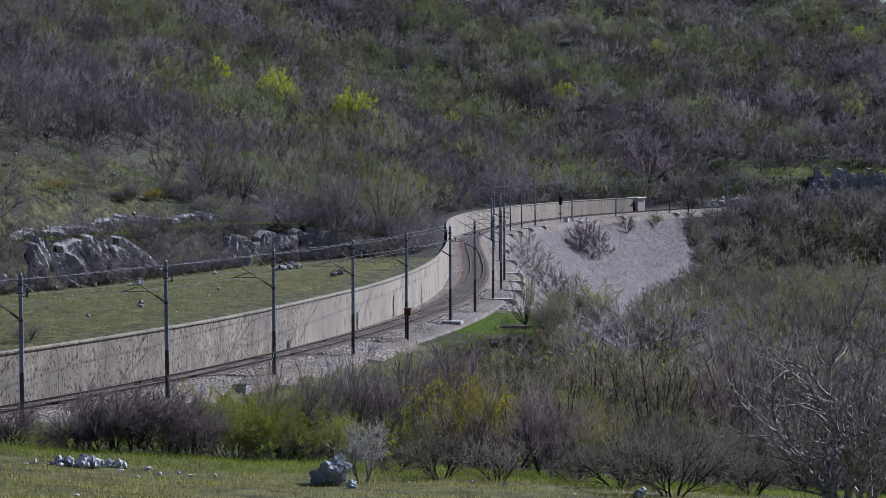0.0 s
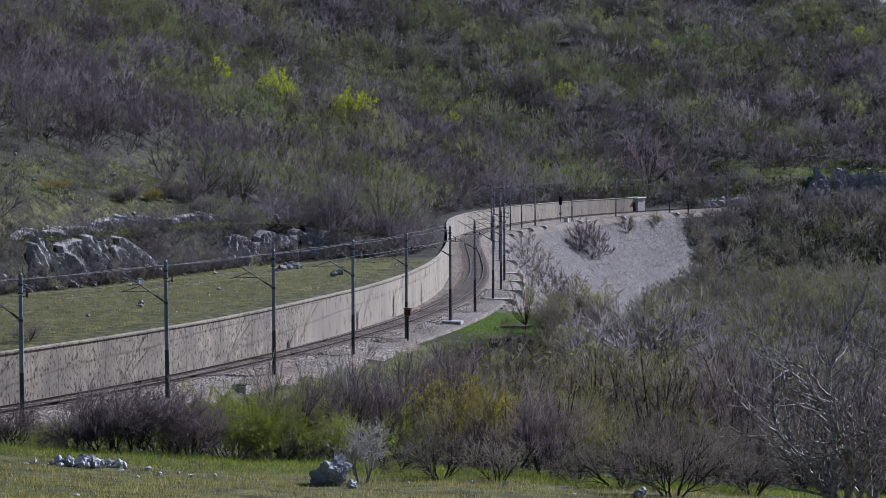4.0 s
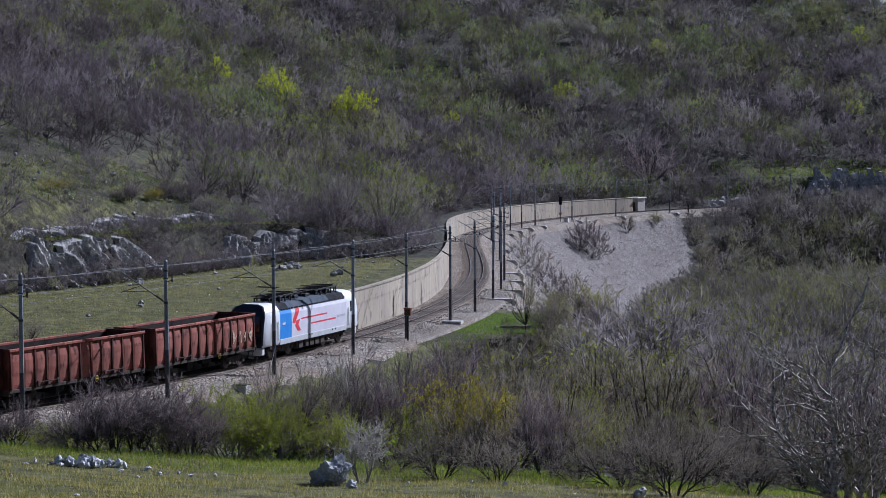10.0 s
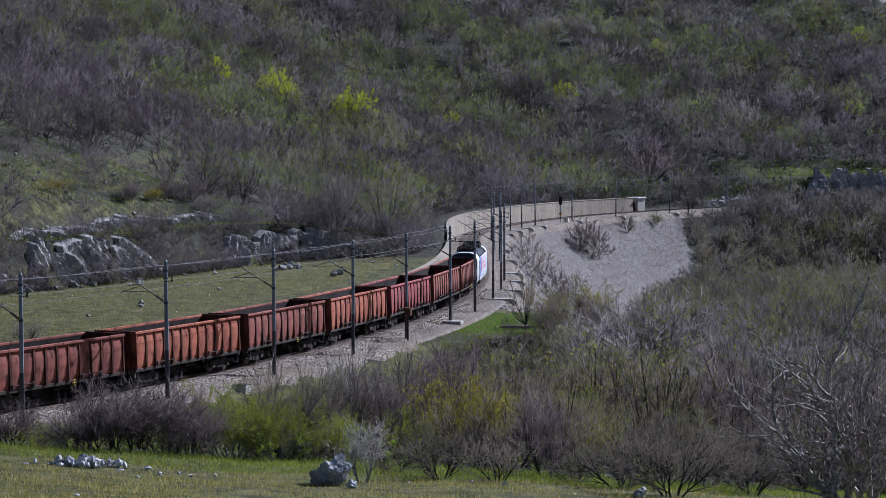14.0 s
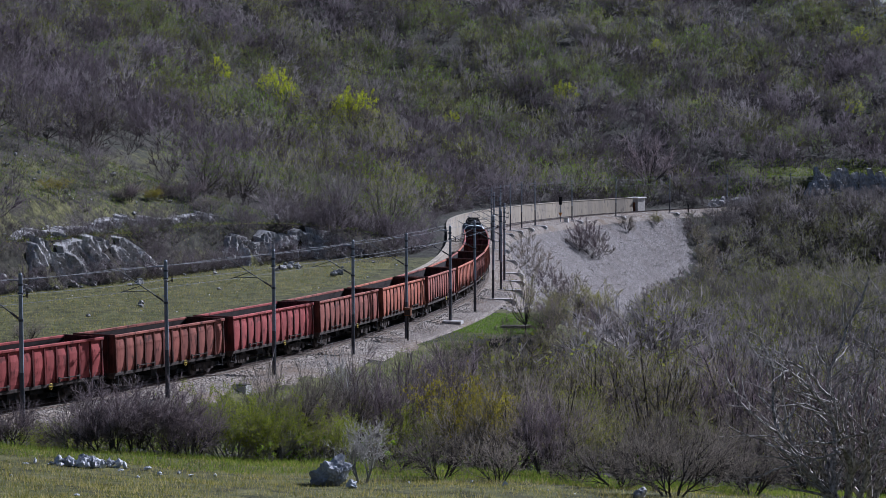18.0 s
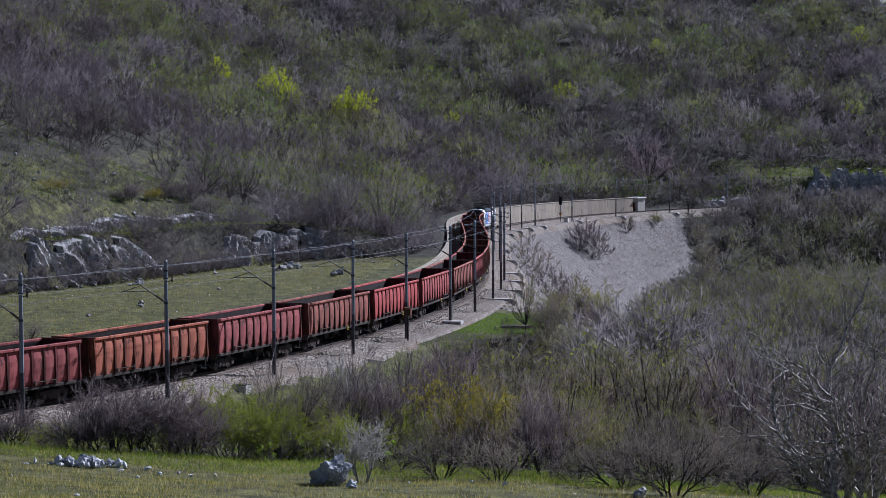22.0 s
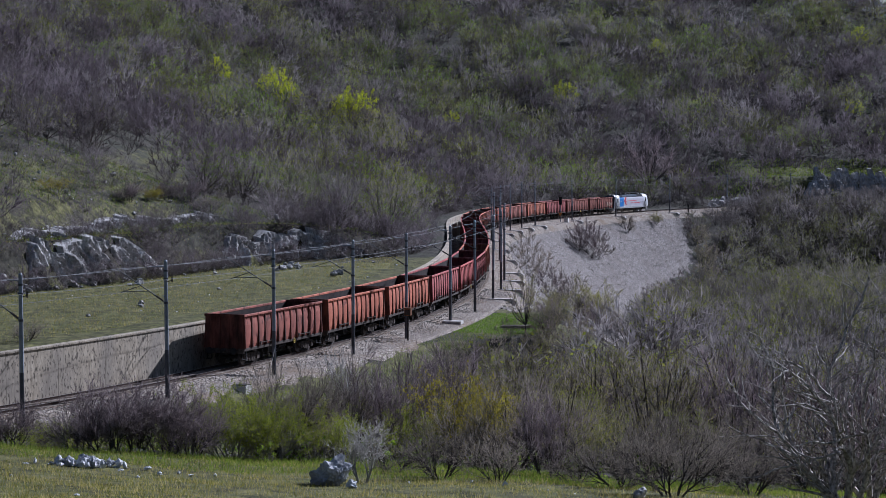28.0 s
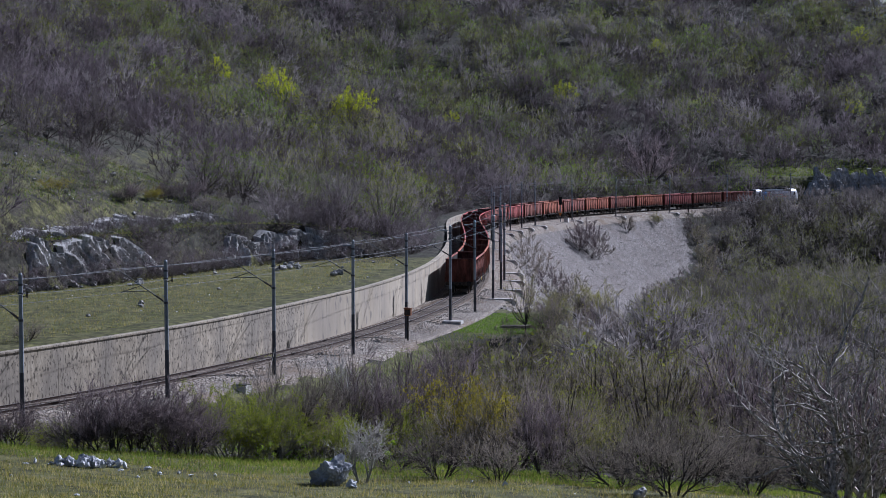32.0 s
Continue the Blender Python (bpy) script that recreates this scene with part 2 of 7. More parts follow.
def line_coords(x, y):
    """Along and across the line, for arrays of places."""
    x, y = np.asarray(x, float), np.asarray(y, float)
    s, lat = np.empty_like(x), np.empty_like(x)
    fx, fy, fs, fl = x.ravel(), y.ravel(), s.ravel(), lat.ravel()
    for i in range(0, fx.size, 4000):
        d = (fx[i:i + 4000, None] - TX[None, :]) ** 2 + (fy[i:i + 4000, None] - TY[None, :]) ** 2
        j = d.argmin(1)
        ex, ey = fx[i:i + 4000] - TX[j], fy[i:i + 4000] - TY[j]
        fs[i:i + 4000] = SS[j] + ex * np.sin(TH[j]) + ey * np.cos(TH[j])
        fl[i:i + 4000] = ex * np.cos(TH[j]) - ey * np.sin(TH[j])
    return fs.reshape(x.shape), fl.reshape(x.shape)


def wall_lat(s):
    return float(np.interp(s, [-60, 30, 60, 90, 400], [-2.55, -2.35, -2.9, -3.25, -3.15]))


# ---- the lie of the land ----
def smooth(a, b, x):
    t = np.clip((x - a) / (b - a), 0, 1)
    return t * t * (3 - 2 * t)


def smax(a, b, k):
    h = np.clip(0.5 + 0.5 * (a - b) / k, 0, 1)
    return b * (1 - h) + a * h + k * h * (1 - h)


def ripple(x, y):
    return (np.sin(x * 0.31 + 1.3 * np.sin(y * 0.17)) * np.sin(y * 0.27 + 0.9 * np.sin(x * 0.13)) * 0.5
            + np.sin(x * 0.83 + y * 0.51) * np.sin(y * 0.77 - x * 0.35) * 0.22 + np.sin(x * 1.9 - y * 1.3) * np.sin(y * 2.1 + x * 0.9) * 0.09)


def meadow_edge(s):
    """How far behind the line the level ground ends."""
    return np.interp(s, [-120, -40, 18, 50, 62, 72, 83, 95, 330], [60, 40, 29, 25, 23, 19, 11, 6, 6])


def land(x, y):
    x, y = np.asarray(x, float), np.asarray(y, float)
    s, lat = line_coords(x, y)
    bed = GRADE * np.clip(s, -200, 480)
    rp = ripple(x, y)
    # near hill on which the viewer stands
    prof = np.interp(y, [-400, -60, 0, 42, 58, 85, 106, 125, 170, 230, 4000], [30, 16, 13.75, 7.95, 6.35, 2.2, -1.5, -3.2, -9, -20, -20])
    near = prof - 0.055 * (x + 12) * smooth(15, 45, y) - 0.10 * np.maximum(x - 12, 0) * smooth(10, 60, y) + 0.25 * rp
    # right of the line: shoulder, then fill slope or natural slope down to the valley floor
    flat = 4.7 + 8.0 * smooth(20, 32, s) * (1 - smooth(44, 58, s))
    steep = 0.42 + 0.42 * smooth(45, 62, s) - 0.60 * smooth(326, 410, s)
    fill = bed - 0.75 - np.maximum(lat - flat, 0) * steep + 2.0 * np.exp(-((s - 53) / 6.0) ** 2) * smooth(6, 12, lat)
    right = smax(np.maximum(fill, -19 + 0.8 * rp), near, 1.2)
    right = np.where(lat < flat + 0.5, np.maximum(bed - 0.75, np.minimum(near, bed - 0.75)), right)
    # left of the line: meadow behind the wall, then rock ledge and hill
    edge = meadow_edge(s)
    e = np.maximum(-lat - edge, 0)
    ledge = 4.0 * smooth(0, 2.2, e) * (1 - smooth(70, 110, s)) + (1.6 * smooth(345, 360, s) + 5.4 * smooth(372, 398, s)) * smooth(5, 8, e + 3)
    ledge = ledge + 2.2 * smooth(9, 11, e) * (1 - smooth(40, 90, s))
    hill = ledge + 0.30 * np.maximum(e - 8, 0) - 0.00010 * np.maximum(e - 170, 0) ** 2 + 0.12 * np.maximum(-x - 40, 0)
    hill = np.minimum(hill, 66 + 0.32 * np.maximum(150 - x, 0))
    meadow = bed + 2.5 * (1 - smooth(318, 330, s)) - 0.4 * smooth(318, 330, s) + 0.15 * rp + 0.006 * np.maximum(-lat - 4, 0)
    left = meadow + hill + 0.5 * rp * smooth(2, 30, e)
    return np.where(lat < np.where((s < 322) & (s > -95), -6.2, -5.0), left, np.where(lat > 3.0, right, bed - 0.75))


# ---- ground ----
def ground_material():
    m = bpy.data.materials.new("ground_cover")
    m.use_nodes = True
    nt = m.node_tree
    L = nt.links.new
    bs = nt.nodes["Principled BSDF"]
    bs.inputs["Roughness"].default_value, bs.inputs["Specular IOR Level"].default_value = 0.95, 0.15
    tc = nt.nodes.new("ShaderNodeTexCoord")

    def noise_node(scale, detail=6.0):
        n = nt.nodes.new("ShaderNodeTexNoise")
        n.inputs["Scale"].default_value, n.inputs["Detail"].default_value = scale, detail
        n.inputs["Roughness"].default_value = 0.7
        L(tc.outputs["Object"], n.inputs["Vector"])
        return n.outputs["Fac"]

    def ramp(fac, stops):
        r = nt.nodes.new("ShaderNodeValToRGB")
        el = r.color_ramp.elements
        while len(el) < len(stops):
            el.new(0.5)
        for e, (p, c) in zip(el, stops):
            e.position, e.color = p, (*c, 1)
        L(fac, r.inputs["Fac"])
        return r.outputs["Color"]

    def mix(fac, a, b):
        x = nt.nodes.new("ShaderNodeMixRGB")
        L(fac, x.inputs["Fac"]), L(a, x.inputs["Color1"]), L(b, x.inputs["Color2"])
        return x.outputs["Color"]

    fine, mid, big = noise_node(3.0), noise_node(0.45), noise_node(0.06, 3.0)
    grass = mix(ramp(mid, [(0.35, (0, 0, 0)), (0.65, (1, 1, 1))]), ramp(fine, [(0.3, (0.036, 0.042, 0.010)), (0.7, (0.108, 0.112, 0.028))]),
                ramp(fine, [(0.3, (0.074, 0.072, 0.024)), (0.7, (0.175, 0.158, 0.064))]))
    litter = mix(ramp(big, [(0.4, (0, 0, 0)), (0.6, (1, 1, 1))]), ramp(fine, [(0.3, (0.026, 0.022, 0.017)), (0.7, (0.075, 0.062, 0.047))]),
                 ramp(fine, [(0.3, (0.02, 0.02, 0.012)), (0.7, (0.055, 0.054, 0.032))]))
    at = nt.nodes.new("ShaderNodeAttribute")
    at.attribute_name = "cover"
    ad = nt.nodes.new("ShaderNodeMath")
    ad.operation = "ADD"
    L(at.outputs["Fac"], ad.inputs[0]), L(mid, ad.inputs[1])
    col = mix(ramp(ad.outputs["Value"], [(0.85, (0, 0, 0)), (1.1, (1, 1, 1))]), litter, grass)
    tuft = ramp(noise_node(1.1, 5.0), [(0.38, (0.30, 0.30, 0.27)), (0.6, (1.12, 1.12, 1.12))])
    mu = nt.nodes.new("ShaderNodeMixRGB")
    mu.blend_type = "MULTIPLY"
    mu.inputs["Fac"].default_value = 1.0
    L(col, mu.inputs["Color1"]), L(tuft, mu.inputs["Color2"])
    L(mu.outputs["Color"], bs.inputs["Base Color"])
    bp = nt.nodes.new("ShaderNodeBump")
    bp.inputs["Strength"].default_value, bp.inputs["Distance"].default_value = 0.8, 0.12
    L(fine, bp.inputs["Height"]), L(bp.outputs["Normal"], bs.inputs["Normal"])
    return m


def grass_share(x, y):
    """Where grass grows (1) and where scrub and leaf litter lie (0)."""
    s, lat = line_coords(x, y)
    fore = 1 - smooth(56, 62, y + 0.35 * x)
    edge = meadow_edge(s)
    meadow = (lat < -3) * (s < 100) * (1 - smooth(-1, 2, -lat - edge)) * (1 - smooth(60, 84, s))
    upper = (lat < -3) * smooth(1, 4, -lat - edge) * (1 - smooth(13.0, 14.4, land(x, y))) * (1 - smooth(-0.128, -0.115, x / np.maximum(y, 1.0))) * (y > 60) * 0.42
    platform = (lat > 4.8) * smooth(27, 33, s) * (1 - smooth(52, 62, s)) * (1 - smooth(16, 22, lat))
    brow = (lat < -8) * smooth(384, 396, s) * (1 - smooth(16, 26, -lat)) * 0.7
    lineside = (lat > 4.8) * (lat < 14) * (s < 25) * 0.8
    return np.clip(fore + meadow + upper + platform + brow + lineside, 0, 1)


def axis(lo, hi, a, b, fine, grow):
    mid = np.arange(a, b + 1e-6, fine)
    up, dn, d = [], [], fine
    v = b
    while v < hi:
        d *= grow
        v += d
        up.append(v)
    v, d = a, fine
    while v > lo:
        d *= grow
        v -= d
        dn.append(v)
    return np.concatenate([dn[::-1], mid, up])


GX, GY = axis(-2600, 2600, -70, 110, 1.9, 1.1), axis(-900, 3600, 26, 520, 1.9, 1.08)
gx, gy = np.meshgrid(GX, GY)
gz = land(gx, gy)
nx_, ny_ = len(GX), len(GY)
idx = np.arange(nx_ * ny_).reshape(ny_, nx_)
quads = np.stack([idx[:-1, :-1], idx[:-1, 1:], idx[1:, 1:], idx[1:, :-1]], -1).reshape(-1, 4)
M_GROUND = ground_material()
me = mesh_from("ground", np.stack([gx, gy, gz], -1).reshape(-1, 3), quads, [M_GROUND], smooth=True)
cov = me.attributes.new("cover", "FLOAT", "POINT")
cov.data.foreach_set("value", grass_share(gx, gy).astype(np.float32).ravel())
ground = tagged(new("ground", me), "rough grass, scrub litter and stony hillside ground", "ground", kind="structure")


# ---- track ----
def sweep(name, s0, s1, step, prof, material, closed=True, wob=None):
    """A profile of (lat, z) drawn along the line."""
    ss = np.arange(s0, s1 + 1e-6, step)
    vs = []
    for i, s in enumerate(ss):
        for j, (a, z) in enumerate(prof):
            p = line_at(s, a, z)
            if wob:
                p = p + wob(i, j)
            vs.append(p)
    n = len(prof)
    fs = []
    for i in range(len(ss) - 1):
        for j in range(n if closed else n - 1):
            k = (j + 1) % n
            fs.append((i * n + j, i * n + k, (i + 1) * n + k, (i + 1) * n + j))
    if closed:
        fs.append(tuple(range(n))[::-1])
        fs.append(tuple((len(ss) - 1) * n + j for j in range(n)))
    return mesh_from(name, vs, fs, [material])


rng = random.Random(5)
ballast = tagged(new("ballast_bed", sweep("ballast_bed", -420, 560, 2.0, [(-3.2, -0.5), (-2.3, -0.36), (-1.6, -0.19), (-0.75, -0.19), (0, -0.2), (0.75, -0.19), (1.6, -0.19), (2.5, -0.5), (4.4, -0.6), (5.0, -0.85), (6.0, -1.7)], M_BALLAST, closed=False,
                 wob=lambda i, j: Vector((0, 0, rng.uniform(-0.018, 0.018))))), "pale crushed-stone ballast bed under the rails", "ballast", kind="structure")
stained = tagged(new("track_bed", sweep("track_bed", -420, 560, 2.0, [(-1.75, -0.22), (-1.5, -0.165), (-0.75, -0.16), (0, -0.168), (0.75, -0.16), (1.35, -0.165), (1.6, -0.22)], M_BEDSTAIN, closed=False)), "rust-stained ballast between and beside the rails", "ballast", kind="structure")
backfill = tagged(new("wall_backfill", sweep("wall_backfill", -94, 322, 2.0, [(-3.5, 2.58), (-4.4, 2.66), (-6.0, 2.62), (-8.2, 2.5)], M_GROUND, closed=False, wob=lambda i, j: Vector((0, 0, rng.uniform(-0.08, 0.08))))), "rough earth bank behind the retaining wall", "ground", kind="structure")
bv = np.array([v.co[:] for v in backfill.data.vertices])
b_s, _ = line_coords(bv[:, 0], bv[:, 1])
backfill.data.attributes.new("cover", "FLOAT", "POINT").data.foreach_set("value", (0.9 * (1 - smooth(70, 92, b_s))).astype(np.float32))
track = tagged(new("railway_track"), "single curved railway track on sleepers and ballast", "railway track", kind="structure")
RAILP = [(-0.07, -0.17), (0.07, -0.17), (0.02, -0.14), (0.02, -0.05), (0.036, -0.035), (0.036, 0.0), (-0.036, 0.0), (-0.036, -0.035), (-0.02, -0.05), (-0.02, -0.14)]
for side in (-0.7535, 0.7535):
    rail = new("rail", sweep("rail", -420, 560, 2.0, [(a + side, z) for a, z in RAILP], M_RAIL))
    rail.parent = track
    head = new("running_surface", sweep("running_surface", -420, 560, 2.0, [(side - 0.03, 0.0), (side + 0.03, 0.0), (side + 0.03, 0.004), (side - 0.03, 0.004)], M_RAILTOP))
    head.parent = rail
bm = bmesh.new()
prism(bm, [(-1.25, -0.3), (1.25, -0.3), (1.25, -0.17), (1.22, -0.14), (-1.22, -0.14), (-1.25, -0.17)], -0.12, 0.12)
sleeper_me = bpy.data.meshes.new("sleeper")
bm.to_mesh(sleeper_me)
bm.free()
sleeper_me.materials.append(M_SLEEPER)
for i in range(300):
    share("sleeper", sleeper_me, track, line_pose(-36 + 0.6 * i, rng.uniform(-0.02, 0.02), rng.uniform(-0.01, 0.01), rng.uniform(-0.6, 0.6)))
sv, sf = [], []
base = [tuple(v.co) for v in sleeper_me.vertices]
polys = [tuple(p.vertices) for p in sleeper_me.polygons]
for i in range(420):
    m_ = line_pose(144 + 0.6 * i)
    o = len(sv)
    sv += [m_ @ Vector(c) for c in base]
    sf += [tuple(o + k for k in p) for p in polys]
rest = new("far_sleepers", mesh_from("far_sleepers", sv, sf, [M_SLEEPER]))
rest.parent = track
tagged(rest, "row of dark sleepers", kind="stuff")

# ---- retaining wall on the far side of the line ----
M_WALL2 = mat("newer_concrete", (0.30, 0.255, 0.188), (0.41, 0.354, 0.272), 1.2, 0.9, bump=0.35, c3=(0.20, 0.178, 0.156), scale2=0.3, mix2=0.5, rand=0.04, streak=0.22, speck=(0.17, 0.15, 0.13), speck_scale=1.3)
wall = tagged(new("wall_along_track"), "weathered cast-concrete retaining wall beside the track", "wall", kind="structure")


def wall_height(s):
    return float(np.interp(s, [-80, 0, 20, 60, 100, 200, 240, 330], [2.72, 2.78, 2.95, 3.0, 3.1, 2.75, 2.85, 2.9]))


s = -90.0
while s < 323:
    e = min(s + 5.0, 324.0)
    vs, fs = [], []
    n = 5
    for i in range(n + 1):
        a = s + 0.012 + (e - s - 0.024) * i / n
        w, h = wall_lat(a), wall_height(a)
        for da, z in ((0.06, -0.75), (0.0, h - 0.12), (0.07, h - 0.12), (0.07, h - 0.02), (0.03, h), (-0.42, h), (-0.45, h - 0.03), (-0.5, -0.75)):
            vs.append(line_at(a, w + da, z))
    for i in range(n):
        for j in range(8):
            k = (j + 1) % 8
            fs.append((i * 8 + j, i * 8 + k, i * 8 + 8 + k, i * 8 + 8 + j))
    fs += [tuple(range(8))[::-1], tuple(n * 8 + j for j in range(8))]
    ob = new("wall_panel", mesh_from("wall_panel", vs, fs, [M_WALL if s < 13 else M_WALL2]))
    ob.parent = wall
    s = e

# small block house at the wall's end
hut = tagged(new("equipment_hut"), "small pale trackside hut with an orange door", "hut")
hut.matrix_basis = line_pose(327.5, -3.9, -0.55)
bm = bmesh.new()
box(bm, -1.1, 1.1, -1.8, 1.8, 0, 3.2, 0.02)
part("walls", bm, M_COPING, hut)
bm = bmesh.new()
box(bm, -1.35, 1.35, -2.05, 2.05, 3.2, 3.42, 0.03)
part("roof_slab", bm, M_WHITE, hut, "pale flat roof slab")
bm = bmesh.new()
box(bm, -0.5, 0.5, -1.86, -1.803, 0.1, 2.3)
part("door", bm, M_RUSTPLATE, hut, "faded orange metal door")

# ---- overhead line masts ----
MAST_S = [-44.0, -30.5, -16.8, -3.2, 10.5, 23.0, 37.5, 49.5, 64.2, 77.0, 91.0, 104.5, 131.0, 158.0, 185.0, 212.0, 224.2, 235.5, 247.0, 274.0, 301.0, 329.5, 357.0, 385.0, 412.0, 440.0]


def make_mast():
    mast = tagged(new("catenary_mast"), "grey galvanised overhead-line mast with a slanting bracket arm", "mast", group="overhead line masts")
    bm = bmesh.new()
    cyl(bm, (0, 0, 2.4), (0, 0, 7.75), 0.125, 0.105, 10)
    part("pole", bm, M_MAST, mast, smooth=False)
    bm = bmesh.new()
    cyl(bm, (0, 0, -0.65), (0, 0, 2.4), 0.135, 0.125, 10)
    part("lower_pole", bm, M_MASTLOW, mast, "dark tarred lower part of the pole")
    bm = bmesh.new()
    cyl(bm, (0, 0, 7.75), (0, 0, 7.83), 0.12, 0.06, 10)
    part("cap", bm, M_MAST, mast)
    for z in (5.25, 6.7, 7.2):
        bm = bmesh.new()
        cyl(bm, (0, 0, z - 0.06), (0, 0, z + 0.06), 0.15, 0.15, 10)
        part("clamp_band", bm, M_MASTLOW, mast)
    arm = bmesh.new()
    cyl(arm, (-0.1, 0, 5.3), (-3.55, 0, 7.25), 0.035, 0.03, 6)
    a = part("bracket_arm", arm, M_WIRE, mast)
    ins = bmesh.new()
    d = Vector((-3.45, 0, 1.95)).normalized()
    p = Vector((-0.15, 0, 5.33))
    for k in range(6):
        cyl(ins, p + d * (0.06 + k * 0.1), p + d * (0.13 + k * 0.1), 0.075, 0.045, 8)
    part("insulator", ins, M_INSUL, a, "dark ribbed insulator")
    st = bmesh.new()
    cyl(st, (-1.75, 0, 6.25), (-3.2, 0, 5.8), 0.022, 0.022, 5)
    cyl(st, (-1.2, 0, 5.92), (-3.0, 0, 5.86), 0.022, 0.022, 5)
    part("steady_arm", st, M_MASTLOW, mast)
    br = bmesh.new()
    cyl(br, (-0.95, 0, 7.42), (0.12, 0, 7.42), 0.035, 0.035, 6)
    part("top_bracket", br, M_MAST, mast)
    b2 = bmesh.new()
    cyl(b2, (0.0, 0, 6.5), (0.45, 0, 6.62), 0.03, 0.03, 6)
    cyl(b2, (0.45, 0, 6.5), (0.45, 0, 6.8), 0.05, 0.05, 6)
    part("side_insulator", b2, M_INSUL, mast)
    return mast


mast0 = make_mast()
for i, s in enumerate(MAST_S):
    m_ = line_pose(s, 3.25, 0.0) @ pose(0, 0, 0, rng.uniform(-0.3, 0.3), rng.uniform(-0.6, 0.2), 0)
    ob = mast0 if i == 0 else copy_thing(mast0, m_)
    ob.matrix_basis = m_
    if s < 60:
        continue
    # block footing that steps out over the slope
    ft = tagged(new("mast_footing"), "sloping concrete mast footing on the stone bank", "footing", group="mast footings")
    bm = bmesh.new()
    prism(bm, [(-0.35, -1.2), (-0.35, -0.44), (2.0, -0.46), (2.35, -0.75), (1.9, -2.3), (0.5, -2.4)], -0.42, 0.42)
    bmesh.ops.bevel(bm, geom=bm.edges[:], offset=0.03, segments=1, affect="EDGES")
    part("block", bm, M_CONC, ft)
    ft.matrix_basis = line_pose(s, 3.25, 0.0)


def wire(name, label, lat, z, sag, r, lats=None):
    vs, fs = [], []
    pts = []
    for a, b in zip(MAST_S[:-1], MAST_S[1:]):
        for k in range(6):
            t = k / 6
            p = line_at(a, lat, z).lerp(line_at(b, lat, z), t)
            p.z -= sag * 4 * t * (1 - t) * ((b - a) / 14) ** 2
            pts.append(p)
    for i, p in enumerate(pts):
        d = (pts[min(i + 1, len(pts) - 1)] - pts[max(i - 1, 0)]).normalized()
        sd = Vector((d.y, -d.x, 0)).normalized()
        up = sd.cross(d)
        for a in (90, 210, 330):
            vs.append(p + sd * r * math.cos(radians(a)) + up * r * math.sin(radians(a)))
    for i in range(len(pts) - 1):
        for j in range(3):
            k = (j + 1) % 3
            fs.append((i * 3 + j, i * 3 + k, i * 3 + 3 + k, i * 3 + 3 + j))
    return tagged(new(name, mesh_from(name, vs, fs, [M_WIRE])), label, "overhead wire", group="overhead wires")


wire("messenger_wire", "thin grey messenger wire slung between the arms", -0.3, 7.2, 0.12, 0.014)
wire("contact_wire", "thin contact wire over the track", 0.0, 5.75, 0.0, 0.013)
wire("feeder_wire", "thin feeder wire on the mast tops", 2.4, 7.45, 0.09, 0.013)
wire("return_wire", "thin return wire on the masts' outer side", 3.7, 6.72, 0.09, 0.013)


# ---- train ----
def paint(name, a, b, rust):
    m = mat(name, a, b, 1.1, 0.75, bump=0.15, c3=rust, scale2=0.7, mix2=0.65, streak=0.45, spec=0.12, speck=tuple(v * 0.45 for v in rust), speck_scale=2.2)
    # darkened copy: grime, and for the side posts their shade as well
    GRIME_SHADE[m.name] = mat(name + "_grimy_shaded", tuple(v * 0.22 for v in a), tuple(v * 0.5 for v in b), 2.5, 0.85, bump=0.2, c3=(0.02, 0.014, 0.012), scale2=1.2, mix2=0.8, streak=0.3)
    return m


GRIME_SHADE = {}


PAINTS = {
    "orange": (paint("orange_rust_paint", (0.40, 0.115, 0.062), (0.54, 0.19, 0.112), (0.22, 0.072, 0.046)), "faded orange-red open goods wagon with rust"),
    "brown": (paint("brown_rust_paint", (0.26, 0.080, 0.056), (0.41, 0.145, 0.104), (0.15, 0.058, 0.044)), "weathered rust-brown open goods wagon"),
    "mauve": (paint("mauve_rust_paint", (0.31, 0.072, 0.066), (0.45, 0.13, 0.118), (0.20, 0.065, 0.058)), "faded purplish-red open goods wagon"),
    "red": (paint("red_paint", (0.34, 0.068, 0.060), (0.48, 0.115, 0.102), (0.22, 0.058, 0.050)), "repainted dull red open goods wagon"),
    "scarlet": (paint("fresh_red_paint", (0.40, 0.062, 0.056), (0.53, 0.108, 0.095), (0.27, 0.055, 0.047)), "freshly painted crimson open goods wagon with white markings"),
}
# one near-black colour for the inner side faces and the floor
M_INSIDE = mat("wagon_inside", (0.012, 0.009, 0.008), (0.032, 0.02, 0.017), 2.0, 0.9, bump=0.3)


def wheel_mesh(r):
    bm = bmesh.new()
    for sx in (-1, 1):
        cyl(bm, (sx * 0.70, 0, r), (sx * 0.82, 0, r), r, r * 0.98, 20)
        cyl(bm, (sx * 0.67, 0, r), (sx * 0.70, 0, r), r + 0.03, r + 0.03, 20)
    cyl(bm, (-0.95, 0, r), (0.95, 0, r), 0.075, 0.075, 10)
    return bm


